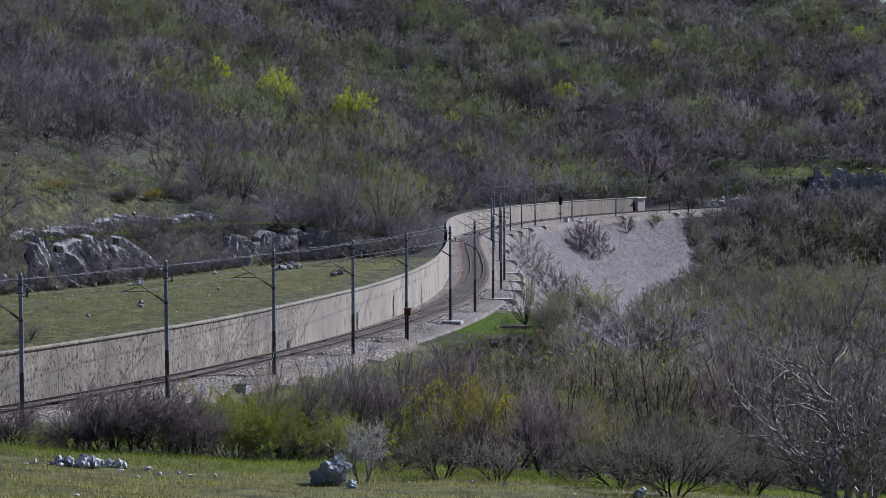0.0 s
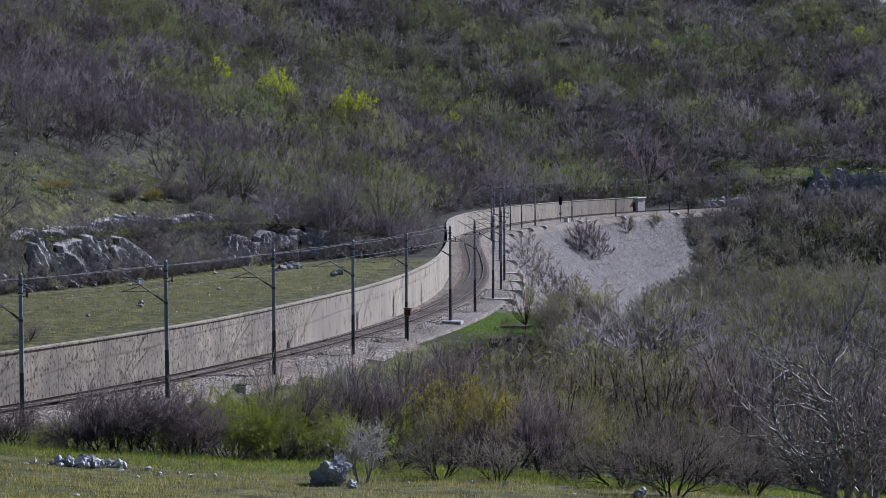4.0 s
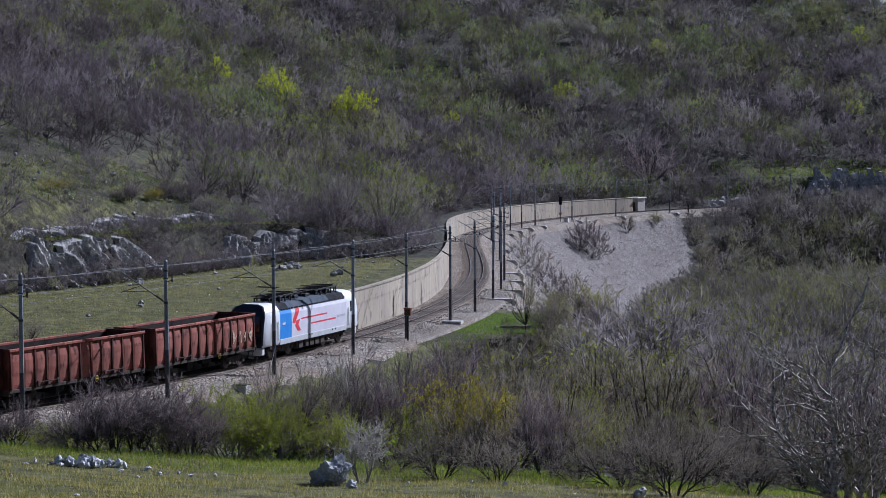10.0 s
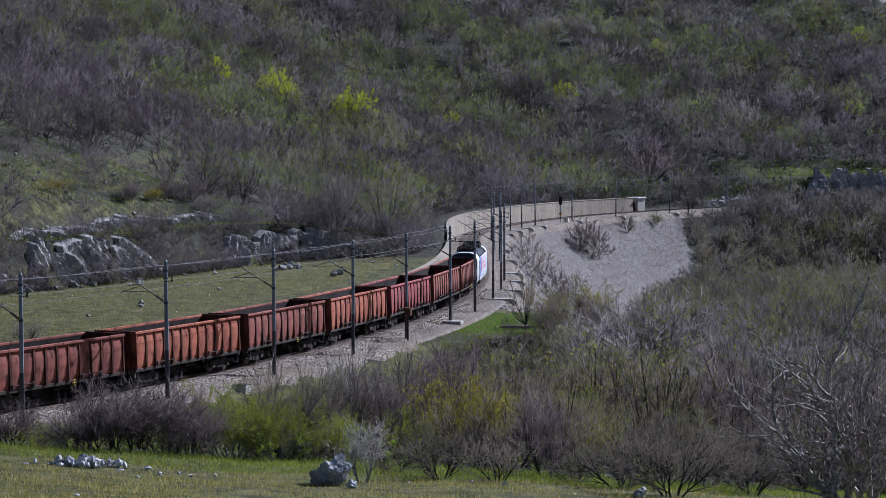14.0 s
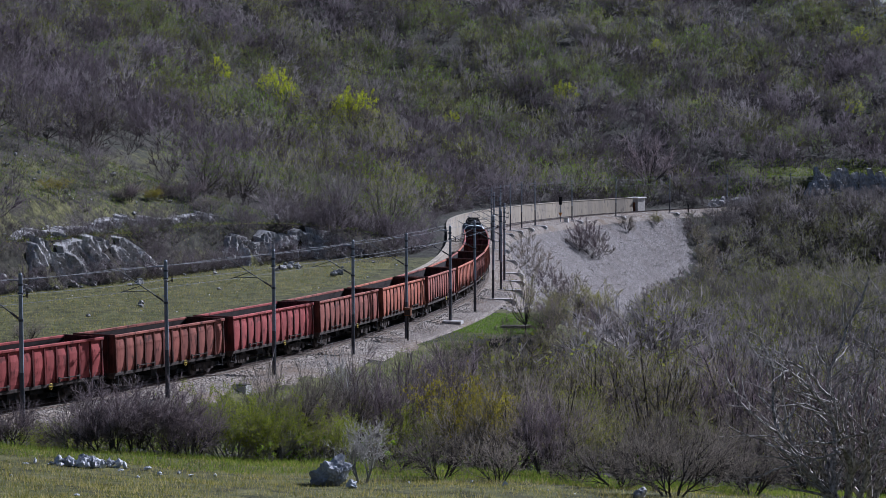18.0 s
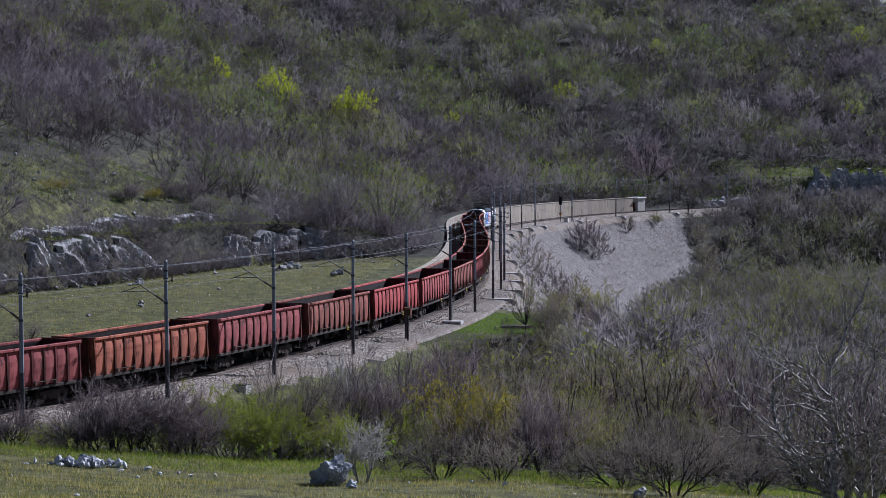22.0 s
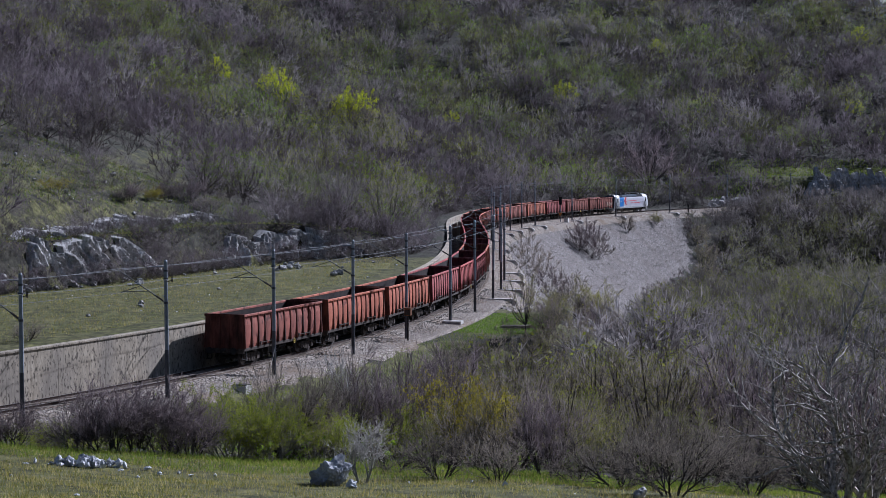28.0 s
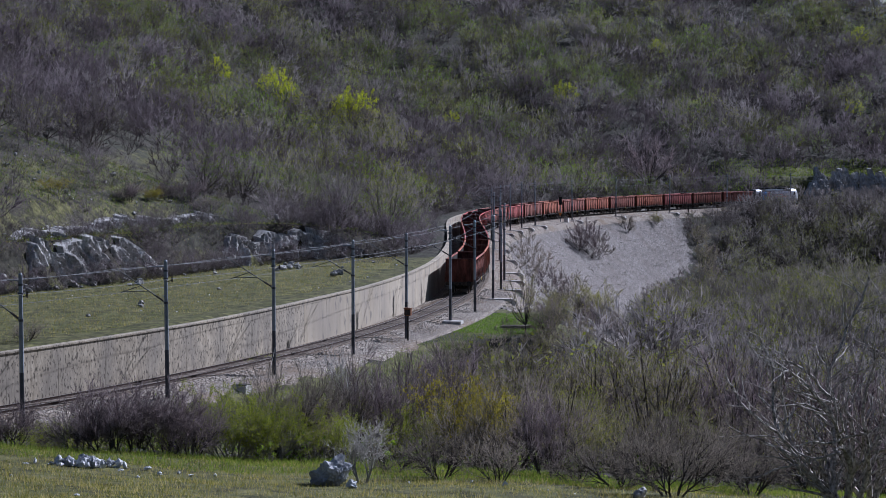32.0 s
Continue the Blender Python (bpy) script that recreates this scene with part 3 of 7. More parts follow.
def bogie(thing, y, base, r, frame_mat):
    bm = bmesh.new()
    for sx in (-1, 1):
        x0, x1 = (0.93, 1.08) if sx > 0 else (-1.08, -0.93)
        prism_pts = [(-base / 2 - 0.35, r + 0.02), (-base / 2 - 0.35, r + 0.25), (-0.55, r + 0.32), (0.55, r + 0.32), (base / 2 + 0.35, r + 0.25), (base / 2 + 0.35, r + 0.02), (base / 2 - 0.3, r + 0.05), (0.4, r - 0.22), (-0.4, r - 0.22), (-base / 2 + 0.3, r + 0.05)]
        a = [bm.verts.new((x0, py, pz)) for py, pz in prism_pts]
        b = [bm.verts.new((x1, py, pz)) for py, pz in prism_pts]
        n = len(a)
        for i in range(n):
            bm.faces.new((a[i], a[(i + 1) % n], b[(i + 1) % n], b[i]))
        bm.faces.new(a[::-1]), bm.faces.new(b)
        for sy in (-1, 1):
            box(bm, x0 - 0.02, x1 + 0.05, sy * base / 2 - 0.17, sy * base / 2 + 0.17, r - 0.17, r + 0.17)
        for k in range(3):
            cyl(bm, (sx * 1.04, (k - 1) * 0.22, r - 0.16), (sx * 1.04, (k - 1) * 0.22, r + 0.3), 0.075, 0.075, 7)
    box(bm, -1.0, 1.0, -0.3, 0.3, r - 0.1, r + 0.3)
    bmesh.ops.recalc_face_normals(bm, faces=bm.faces[:])
    bg = part("bogie", bm, frame_mat, thing, "dark cast bogie frame")
    bg.location.y = y
    for sy in (-1, 1):
        w = part("wheelset", wheel_mesh(r), M_WHEEL, bg, "worn steel wheelset")
        w.location.y = sy * base / 2
    return bg


def buffers(thing, y, z, sy):
    for sx in (-1, 1):
        bm = bmesh.new()
        cyl(bm, (sx * 0.875, y, z), (sx * 0.875, y + sy * 0.42, z), 0.10, 0.085, 10)
        cyl(bm, (sx * 0.875, y + sy * 0.42, z), (sx * 0.875, y + sy * 0.48, z), 0.24, 0.23, 14)
        part("buffer", bm, M_DARK, thing, "round black buffer")
    bm = bmesh.new()
    box(bm, -0.1, 0.1, min(y, y + sy * 0.45), max(y, y + sy * 0.45), z - 0.12, z + 0.05, 0.02)
    part("coupling_hook", bm, M_DARK, thing)


BL = 13.0    # wagon body length
TOPZ = 3.46


def make_wagon(paint_key):
    material, label = PAINTS[paint_key]
    w = tagged(new("goods_wagon"), label, "goods wagon", group="train wagons")
    h = BL / 2
    # side walls: sheets that belly out a little between the posts
    posts = [-6.35, -5.25, -4.2, -3.15, -2.1, -1.05, 0.0, 1.05, 2.1, 3.15, 4.2, 5.25, 6.35]
    for sx in (-1, 1):
        for a, b in zip(posts[:-1], posts[1:]):
            bm = bmesh.new()
            rows = []
            for z, o in ((1.18, 0.0), (1.45, 0.05), (2.2, 0.085), (2.75, 0.07), (3.1, 0.015), (3.3, -0.02)):
                rows.append([bm.verts.new((sx * (1.38 + o * (0.35 + 0.65 * k)), y, z)) for y, k in ((a, 0), (a + 0.2 * (b - a), 0.8), ((a + b) / 2, 1), (b - 0.2 * (b - a), 0.8), (b, 0))])
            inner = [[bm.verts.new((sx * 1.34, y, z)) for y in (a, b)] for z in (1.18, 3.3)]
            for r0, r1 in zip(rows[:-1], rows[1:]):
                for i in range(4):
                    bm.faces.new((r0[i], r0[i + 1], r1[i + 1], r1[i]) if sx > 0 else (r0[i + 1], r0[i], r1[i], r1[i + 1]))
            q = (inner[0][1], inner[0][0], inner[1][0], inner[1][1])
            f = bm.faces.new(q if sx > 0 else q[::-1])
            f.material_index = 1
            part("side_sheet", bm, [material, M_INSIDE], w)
        # posts: shallow at the top, deep at the sill
        for y in posts:
            bm = bmesh.new()
            t, b = [], []
            big = 0.055 if abs(y) < 6.3 else 0.05
            for dy, dx, zz, row in ((-big, 0.0, 3.3, t), (big, 0.0, 3.3, t), (big, 0.075, 3.3, t), (-big, 0.075, 3.3, t), (-big * 1.5, 0.0, 1.2, b), (big * 1.5, 0.0, 1.2, b), (big * 1.2, 0.17, 1.2, b), (-big * 1.2, 0.17, 1.2, b)):
                row.append(bm.verts.new((sx * (1.372 + dx), y + dy, zz)))
            for i in range(4):
                j = (i + 1) % 4
                bm.faces.new((b[i], b[j], t[j], t[i]))
            bm.faces.new(t), bm.faces.new(b[::-1])
            bmesh.ops.recalc_face_normals(bm, faces=bm.faces[:])
            # post shade is put into the colour together with the grime
            part("post", bm, GRIME_SHADE[material.name], w, "side post, darkened for grime and its shaded side")
        bm = bmesh.new()
        box(bm, min(sx * 1.33, sx * 1.49), max(sx * 1.33, sx * 1.49), -h, h, 3.3, TOPZ, 0.025)
        part("top_rail", bm, material, w)
        bm = bmesh.new()
        box(bm, min(sx * 1.25, sx * 1.46), max(sx * 1.25, sx * 1.46), -h, h, 1.0, 1.2, 0.02)
        part("side_sill", bm, M_BOGIE, w, "rusty dark side sill")
        # door leaves' lower lock bars
        for y0, y1 in ((-4.15, -2.15), (2.15, 4.15)):
            bm = bmesh.new()
            cyl(bm, (sx * 1.56, y0, 1.42), (sx * 1.56, y1, 1.42), 0.03, 0.03, 6)
            for yy in (y0 + 0.1, (y0 + y1) / 2, y1 - 0.1):
                box(bm, min(sx * 1.4, sx * 1.58), max(sx * 1.4, sx * 1.58), yy - 0.04, yy + 0.04, 1.22, 1.5)
            part("door_lock_bar", bm, M_BOGIE, w, "rusty door lock bar")
        # numbers and weights, unreadable
        for y, z, l, hh in ((-5.8, 2.35, 0.55, 0.11), (-5.85, 2.1, 0.4, 0.11), (-5.7, 1.85, 0.35, 0.08), (5.78, 2.2, 0.34, 0.3), (5.8, 1.75, 0.25, 0.07)):
            bm = bmesh.new()
            box(bm, min(sx * 1.415, sx * 1.432), max(sx * 1.415, sx * 1.432), y - l / 2, y + l / 2, z, z + hh)
            part("painted_mark", bm, M_WHITE, w, "worn white lettering, unreadable")
    for sy in (-1, 1):
        bm = bmesh.new()
        y0, y1 = sorted((sy * (h - 0.06), sy * h))
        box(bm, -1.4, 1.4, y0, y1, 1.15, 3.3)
        part("end_wall", bm, GRIME_SHADE[material.name], w, "sooty dark end wall")
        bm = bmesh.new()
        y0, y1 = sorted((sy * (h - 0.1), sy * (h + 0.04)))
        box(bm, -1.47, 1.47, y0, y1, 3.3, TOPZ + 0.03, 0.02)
        part("end_rail", bm, GRIME_SHADE[material.name], w)
        for x in (-0.95, -0.32, 0.32, 0.95):
            bm = bmesh.new()
            y0, y1 = sorted((sy * (h - 0.005), sy * (h + 0.09)))
            box(bm, x - 0.06, x + 0.06, y0, y1, 1.15, 3.3, 0.01)
            part("end_post", bm, GRIME_SHADE[material.name], w)
        bm = bmesh.new()
        y0, y1 = sorted((sy * (h - 0.12), sy * (h + 0.03)))
        box(bm, -1.42, 1.42, y0, y1, 0.85, 1.2, 0.02)
        part("headstock", bm, M_BOGIE, w)
        buffers(w, sy * (h + 0.03), 1.05, sy)
        for x in (-1.3, 1.3):
            bm = bmesh.new()
            box(bm, x - 0.17, x + 0.17, sy * (h - 0.35) - 0.15, sy * (h - 0.35) + 0.15, 0.42, 0.46)
            box(bm, x - 0.17, x - 0.13, sy * (h - 0.35) - 0.03, sy * (h - 0.35) + 0.03, 0.42, 1.0)
            box(bm, x + 0.13, x + 0.17, sy * (h - 0.35) - 0.03, sy * (h - 0.35) + 0.03, 0.42, 1.0)
            part("shunter_step", bm, M_DARK, w)
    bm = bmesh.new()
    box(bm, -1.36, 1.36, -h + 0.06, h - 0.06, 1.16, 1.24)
    part("floor", bm, M_INSIDE, w, "near-black wagon floor")
    bm = bmesh.new()
    box(bm, -0.25, 0.25, -h + 0.1, h - 0.1, 0.75, 1.16)
    box(bm, -0.9, 0.9, -1.6, -0.9, 0.5, 1.0)
    cyl(bm, (0.55, 0.6, 0.75), (0.55, 1.8, 0.75), 0.2, 0.2, 10)
    part("underframe", bm, M_DARK, w)
    bm = bmesh.new()
    outer = [[bm.verts.new((1.52 + 0.02 * math.cos(q), 1.5 + (0.17 + 0.02 * math.sin(q)) * math.cos(p_), 1.05 + (0.17 + 0.02 * math.sin(q)) * math.sin(p_))) for q in (0, 1.57, 3.14, 4.71)] for p_ in [math.pi * k / 7 for k in range(14)]]
    for k in range(14):
        for j in range(4):
            bm.faces.new((outer[k][j], outer[k][(j + 1) % 4], outer[(k + 1) % 14][(j + 1) % 4], outer[(k + 1) % 14][j]))
    cyl(bm, (1.52, 1.34, 1.05), (1.52, 1.66, 1.05), 0.018, 0.018, 5)
    cyl(bm, (1.52, 1.5, 0.89), (1.52, 1.5, 1.21), 0.018, 0.018, 5)
    part("handbrake_wheel", bm, M_YELLOW if paint_key in ("red", "scarlet", "brown") else M_BOGIE, w)
    for sy in (-1, 1):
        bogie(w, sy * 4.5, 1.8, 0.46, M_BOGIE)
    return w


# ---- locomotive ----
M_LWHITE = mat("loco_white", (0.70, 0.71, 0.72), (0.80, 0.81, 0.82), 1.5, 0.35, bump=0.0, c3=(0.62, 0.62, 0.61), scale2=0.8, mix2=0.4, spec=0.5)
M_LSILVER = mat("loco_pale_side", (0.60, 0.58, 0.64), (0.68, 0.66, 0.72), 1.5, 0.4, bump=0.0, c3=(0.55, 0.53, 0.58), scale2=0.6, mix2=0.4, spec=0.5)
M_LBLUE = mat("loco_blue", (0.03, 0.21, 0.62), (0.045, 0.26, 0.70), 1.5, 0.4, bump=0.0, spec=0.5)
M_LRED = mat("loco_red", (0.62, 0.03, 0.05), (0.70, 0.045, 0.07), 1.5, 0.4, bump=0.0, spec=0.5)
M_LNAVY = mat("loco_navy", (0.008, 0.011, 0.02), (0.016, 0.02, 0.034), 1.5, 0.4, bump=0.0, spec=0.4)
M_LROOF = mat("loco_roof", (0.02, 0.021, 0.024), (0.045, 0.047, 0.052), 1.5, 0.95, bump=0.1, spec=0.03)
M_LROOF2 = mat("loco_roof_panel", (0.065, 0.078, 0.095), (0.10, 0.115, 0.135), 1.5, 0.95, bump=0.1, spec=0.03)
M_GLASS = mat("dark_glass", (0.01, 0.012, 0.015), (0.02, 0.022, 0.025), 1.0, 0.08, bump=0.0, spec=0.8)
M_LGREY = mat("loco_grey_skirt", (0.42, 0.43, 0.44), (0.52, 0.53, 0.54), 1.5, 0.5, bump=0.0)

SECTION = [(1.36, 0.98), (1.47, 1.15), (1.49, 2.3), (1.47, 3.05), (1.38, 3.38), (1.12, 3.72), (0.62, 3.86)]


def nose(z):
    """How far the cab front stands out at each height."""
    return float(np.interp(z, [0.9, 1.6, 2.0, 3.05, 3.55, 3.86], [8.92, 8.95, 8.9, 8.55, 8.3, 7.9]))


def ring(bm, y_of, wide):
    r = [bm.verts.new((x * wide, y_of(z), z)) for x, z in SECTION]
    return r + [bm.verts.new((-x * wide, y_of(z), z)) for x, z in SECTION[::-1]]


def loft(bm, rings, close=False):
    for a, b in zip(rings[:-1], rings[1:]):
        for i in range(len(a) - 1):
            bm.faces.new((a[i], a[i + 1], b[i + 1], b[i]))
    bmesh.ops.recalc_face_normals(bm, faces=bm.faces[:])


def make_loco():
    loco = tagged(new("electric_locomotive"), "white electric locomotive with blue stripe and red chevrons", "locomotive")
    for sy in (-1, 1):
        bm = bmesh.new()
        rings = [ring(bm, lambda z: sy * 6.2, 1.0), ring(bm, lambda z: sy * min(7.0, nose(z) - 0.4), 1.0), ring(bm, lambda z: sy * (nose(z) - 0.38), 0.985), ring(bm, lambda z: sy * (nose(z) - 0.08), 0.92), ring(bm, lambda z: sy * nose(z), 0.84)]
        loft(bm, rings[:4])
        cab = part("cab", bm, M_LWHITE, loco, "white driver's cab with a sloping front", smooth=True)
        bm = bmesh.new()
        ends_ = [ring(bm, lambda z: sy * (nose(z) - 0.08), 0.92), ring(bm, lambda z: sy * nose(z), 0.84)]
        loft(bm, ends_)
        bm.faces.new(ends_[-1])
        bmesh.ops.recalc_face_normals(bm, faces=bm.faces[:])
        part("cab_front", bm, M_LNAVY, cab, "dark navy cab front")
        bm = bmesh.new()
        q = [bm.verts.new((x, sy * (nose(z) + 0.012), z)) for x, z in ((-1.12, 2.1), (1.12, 2.1), (1.0, 3.1), (-1.0, 3.1))]
        bm.faces.new(q)
        g = bmesh.ops.extrude_face_region(bm, geom=bm.faces[:])
        bmesh.ops.translate(bm, verts=[v for v in g["geom"] if isinstance(v, bmesh.types.BMVert)], vec=(0, sy * 0.015, 0))
        bmesh.ops.recalc_face_normals(bm, faces=bm.faces[:])
        part("windscreen", bm, M_GLASS, cab, "dark tinted windscreen")
        for sx in (-1, 1):
            bm = bmesh.new()
            a, b = sorted((sx * 1.468, sx * 1.497))
            c, d = sorted((sy * 6.95, sy * 7.45))
            box(bm, a, b, c, d, 2.25, 3.05, 0.01)
            part("side_window", bm, M_GLASS, cab, "dark cab side window")
            bm = bmesh.new()
            for yy in (6.55, 6.85, 7.55):
                cyl(bm, (sx * 1.53, sy * yy, 1.3), (sx * 1.53, sy * yy, 2.6), 0.022, 0.022, 5)
            part("handrail", bm, M_LGREY, cab)
            bm = bmesh.new()
            c, d = sorted((sy * (nose(1.6) - 0.05), sy * (nose(1.6) + 0.03)))
            box(bm, sx * 0.98 - 0.2, sx * 0.98 + 0.2, c - 0.02, d, 1.5, 1.78, 0.02)
            part("headlight", bm, M_GLASS, cab, "dark headlight cluster")
            bm = bmesh.new()
            c, d = sorted((sy * 7.3, sy * 7.5))
            a, b = sorted((sx * 1.45, sx * 1.51))
            box(bm, a, b, c, d, 1.22, 1.5, 0.01)
            part("footstep_recess", bm, M_DARK, cab)
        bm = bmesh.new()
        c, d = sorted((sy * 8.3, sy * 8.75))
        box(bm, -1.25, 1.25, c, d, 0.42, 0.95, 0.06)
        part("snow_plough", bm, M_LWHITE, loco, "white lower bumper apron")
        buffers(loco, sy * 8.98, 1.05, sy)
    # middle body in bands
    for y0, y1, mm, nm, lb in ((-6.2, -4.15, M_LBLUE, "side_band", "bright blue side band"), (-4.15, 6.2, M_LSILVER, "side_panel", "pale lilac-white side panel")):
        bm = bmesh.new()
        for sx in (-1, 1):
            for (x0, z0), (x1, z1) in zip(SECTION[1:4], SECTION[2:5]):
                v = [bm.verts.new(p) for p in ((sx * x0, y0, z0), (sx * x0, y1, z0), (sx * x1, y1, z1), (sx * x1, y0, z1))]
                bm.faces.new(v if sx > 0 else v[::-1])
        part(nm, bm, mm, loco, lb)
    bm = bmesh.new()
    for sx in (-1, 1):
        a, b = sorted((sx * 1.36, sx * 1.492))
        box(bm, a, b, -6.2, 6.2, 0.95, 1.32, 0.01)
    part("skirt", bm, M_LGREY, loco, "light grey lower skirt")
    for sx in (-1, 1):
        for k in range(26):
            bm = bmesh.new()
            a, b = sorted((sx * 1.36, sx * 1.43))
            box(bm, a, b, -5.9 + k * 0.46, -5.9 + k * 0.46 + 0.3, 3.3, 3.4)
            part("vent_slot", bm, M_DARK, loco)
    bm = bmesh.new()
    loft(bm, [[bm.verts.new((x, y, z)) for x, z in SECTION[4:] + [(-a, b) for a, b in SECTION[4:][::-1]]] for y in (-6.2, -4.5)])
    part("roof_panel", bm, M_LROOF, loco)
    bm = bmesh.new()
    loft(bm, [[bm.verts.new((x, y, z)) for x, z in SECTION[4:] + [(-a, b) for a, b in SECTION[4:][::-1]]] for y in (-4.5, 3.0)])
    part("roof_panel", bm, M_LROOF2, loco, "blue-grey middle roof panel")
    bm = bmesh.new()
    loft(bm, [[bm.verts.new((x, y, z)) for x, z in SECTION[4:] + [(-a, b) for a, b in SECTION[4:][::-1]]] for y in (3.0, 6.2)])
    part("roof_panel", bm, M_LROOF, loco)
    # red chevrons and lines
    for sx in (-1, 1):
        def flat(polys, nm, lb, mm):
            bm = bmesh.new()
            for poly in polys:
                a = [bm.verts.new((sx * (float(np.interp(z, [1.15, 2.3, 3.05, 3.38], [1.47, 1.49, 1.47, 1.38])) + 0.012), y, z)) for y, z in poly]
                b = [bm.verts.new(v.co - Vector((sx * 0.02, 0, 0))) for v in a]
                n = len(a)
                bm.faces.new(a), bm.faces.new(b[::-1])
                for i in range(n):
                    bm.faces.new((a[i], a[(i + 1) % n], b[(i + 1) % n], b[i]))
            bmesh.ops.recalc_face_normals(bm, faces=bm.faces[:])
            part(nm, bm, mm, loco, lb)
        flat([[(-3.5, 3.03), (-2.85, 3.03), (-3.25, 2.6), (-3.85, 2.66)], [(-3.85, 2.66), (-3.25, 2.6), (-3.6, 2.25), (-4.05, 2.35)], [(-3.35, 3.28), (-2.68, 3.28), (-2.85, 3.04), (-3.5, 3.04)]], "chevron", "red slanted bar", M_LRED)
        flat([[(-3.35, 2.42), (-2.65, 2.5), (-3.0, 2.1), (-3.55, 2.08)], [(-3.55, 2.08), (-3.0, 2.1), (-2.5, 1.66), (-3.05, 1.68)]], "chevron", "red arrow stripe", M_LRED)
        flat([[(-2.45, 2.45), (2.4, 2.45), (2.4, 2.55), (-2.45, 2.55)]], "stripe", "thin red stripe", M_LRED)
        flat([[(-0.6, 1.97), (4.05, 1.97), (4.05, 2.07), (-0.6, 2.07)]], "stripe", "thin red stripe", M_LRED)
        for yy in (-1.0, -0.5, 3.4, 4.0):
            bm = bmesh.new()
            cyl(bm, (sx * 1.485, yy, 1.22), (sx * 1.505, yy, 1.22), 0.07, 0.07, 10)
            part("skirt_cap", bm, M_DARK, loco)
        flat([[(5.2, 2.05), (5.9, 2.05), (5.9, 2.2), (5.2, 2.2)], [(4.4, 2.05), (5.05, 2.05), (5.05, 2.2), (4.4, 2.2)]], "lettering", "dark lettering, unreadable", M_LGREY)
        flat([[(-5.8, 2.3), (-5.3, 2.3), (-5.3, 2.45), (-5.8, 2.45)]], "lettering", "pale lettering, unreadable", M_LSILVER)
    # roof gear
    for y in (-5.3, -3.2, 3.3, 5.3):
        bm = bmesh.new()
        for x in (-0.55, 0.55):
            for dy in (-0.7, 0.7):
                cyl(bm, (x, y + dy, 3.84), (x, y + dy, 4.12), 0.06, 0.05, 7)
            cyl(bm, (x, y - 0.8, 4.13), (x, y + 0.8, 4.13), 0.035, 0.035, 5)
        cyl(bm, (-0.55, y - 0.7, 4.13), (0.55, y - 0.7, 4.13), 0.04, 0.04, 5)
        cyl(bm, (-0.55, y + 0.7, 4.13), (0.55, y + 0.7, 4.13), 0.04, 0.04, 5)
        pan = part("pantograph", bm, M_DARK, loco, "folded black roof pantograph" if y != -5.3 else "raised black roof pantograph")
        bm = bmesh.new()
        up = 0.6 if y == -5.3 else 0.16
        sgn = 1 if y > 0 else -1
        elbow = (0, y + sgn * 1.0, 4.2 + up * 0.45)
        cyl(bm, (0, y - sgn * 0.6, 4.15), elbow, 0.045, 0.04, 6)
        cyl(bm, elbow, (0, y - sgn * 0.5, 4.2 + up), 0.035, 0.03, 6)
        part("arm", bm, M_DARK, pan)
        bm = bmesh.new()
        cyl(bm, (-0.8, y - sgn * 0.5, 4.24 + up), (0.8, y - sgn * 0.5, 4.24 + up), 0.035, 0.035, 6)
        cyl(bm, (-0.8, y - sgn * 0.2, 4.24 + up), (0.8, y - sgn * 0.2, 4.24 + up), 0.035, 0.035, 6)
        part("contact_strip", bm, M_DARK, pan)
    bm = bmesh.new()
    for x in (-0.2, 0.45):
        cyl(bm, (x, -2.2, 4.2), (x, 3.0, 4.2), 0.03, 0.03, 5)
        for k in range(6):
            cyl(bm, (x, -2.1 + k * 1.0, 3.84), (x, -2.1 + k * 1.0, 4.2), 0.06, 0.04, 7)
    part("roof_busbar", bm, M_DARK, loco, "black insulated roof busbars")
    for y, l, hh in ((-4.3, 0.5, 0.3), (-1.6, 0.7, 0.22), (0.4, 0.9, 0.2), (2.2, 0.5, 0.32), (4.3, 0.6, 0.28)):
        bm = bmesh.new()
        box(bm, -0.75, 0.75, y - l / 2, y + l / 2, 3.84, 3.86 + hh, 0.03)
        part("roof_box", bm, M_DARK, loco)
    for y in (-4.9, -3.9, -2.9, 2.6, 3.6, 4.6, 5.6):
        for x in (-0.85, 0.85):
            bm = bmesh.new()
            cyl(bm, (x, y, 3.72), (x, y, 4.22), 0.05, 0.03, 7)
            for k in range(4):
                cyl(bm, (x, y, 3.84 + k * 0.09), (x, y, 3.88 + k * 0.09), 0.1, 0.07, 7)
            part("roof_insulator", bm, M_DARK, loco, "dark ribbed roof insulator")
    for y0, y1 in ((-5.9, -2.4), (2.2, 5.9)):
        bm = bmesh.new()
        for x in (-0.85, 0.85):
            cyl(bm, (x, y0, 4.24), (x, y1, 4.24), 0.035, 0.035, 5)
        for k in range(5):
            y = y0 + (y1 - y0) * k / 4
            cyl(bm, (-0.85, y, 4.24), (0.85, y, 4.3), 0.028, 0.028, 5)
        cyl(bm, (-0.6, y0, 4.26), (0.6, y1, 4.4), 0.03, 0.03, 5)
        cyl(bm, (0.6, y0 + 0.3, 4.4), (-0.6, y1 - 0.3, 4.26), 0.03, 0.03, 5)
        part("roof_frame", bm, M_DARK, loco, "black tubular pantograph frame")
    bm = bmesh.new()
    box(bm, -1.2, 1.2, -2.6, 2.6, 0.35, 1.0, 0.05)
    for k in range(5):
        box(bm, 1.2, 1.3, -2.4 + k, -1.7 + k, 0.4, 0.92)
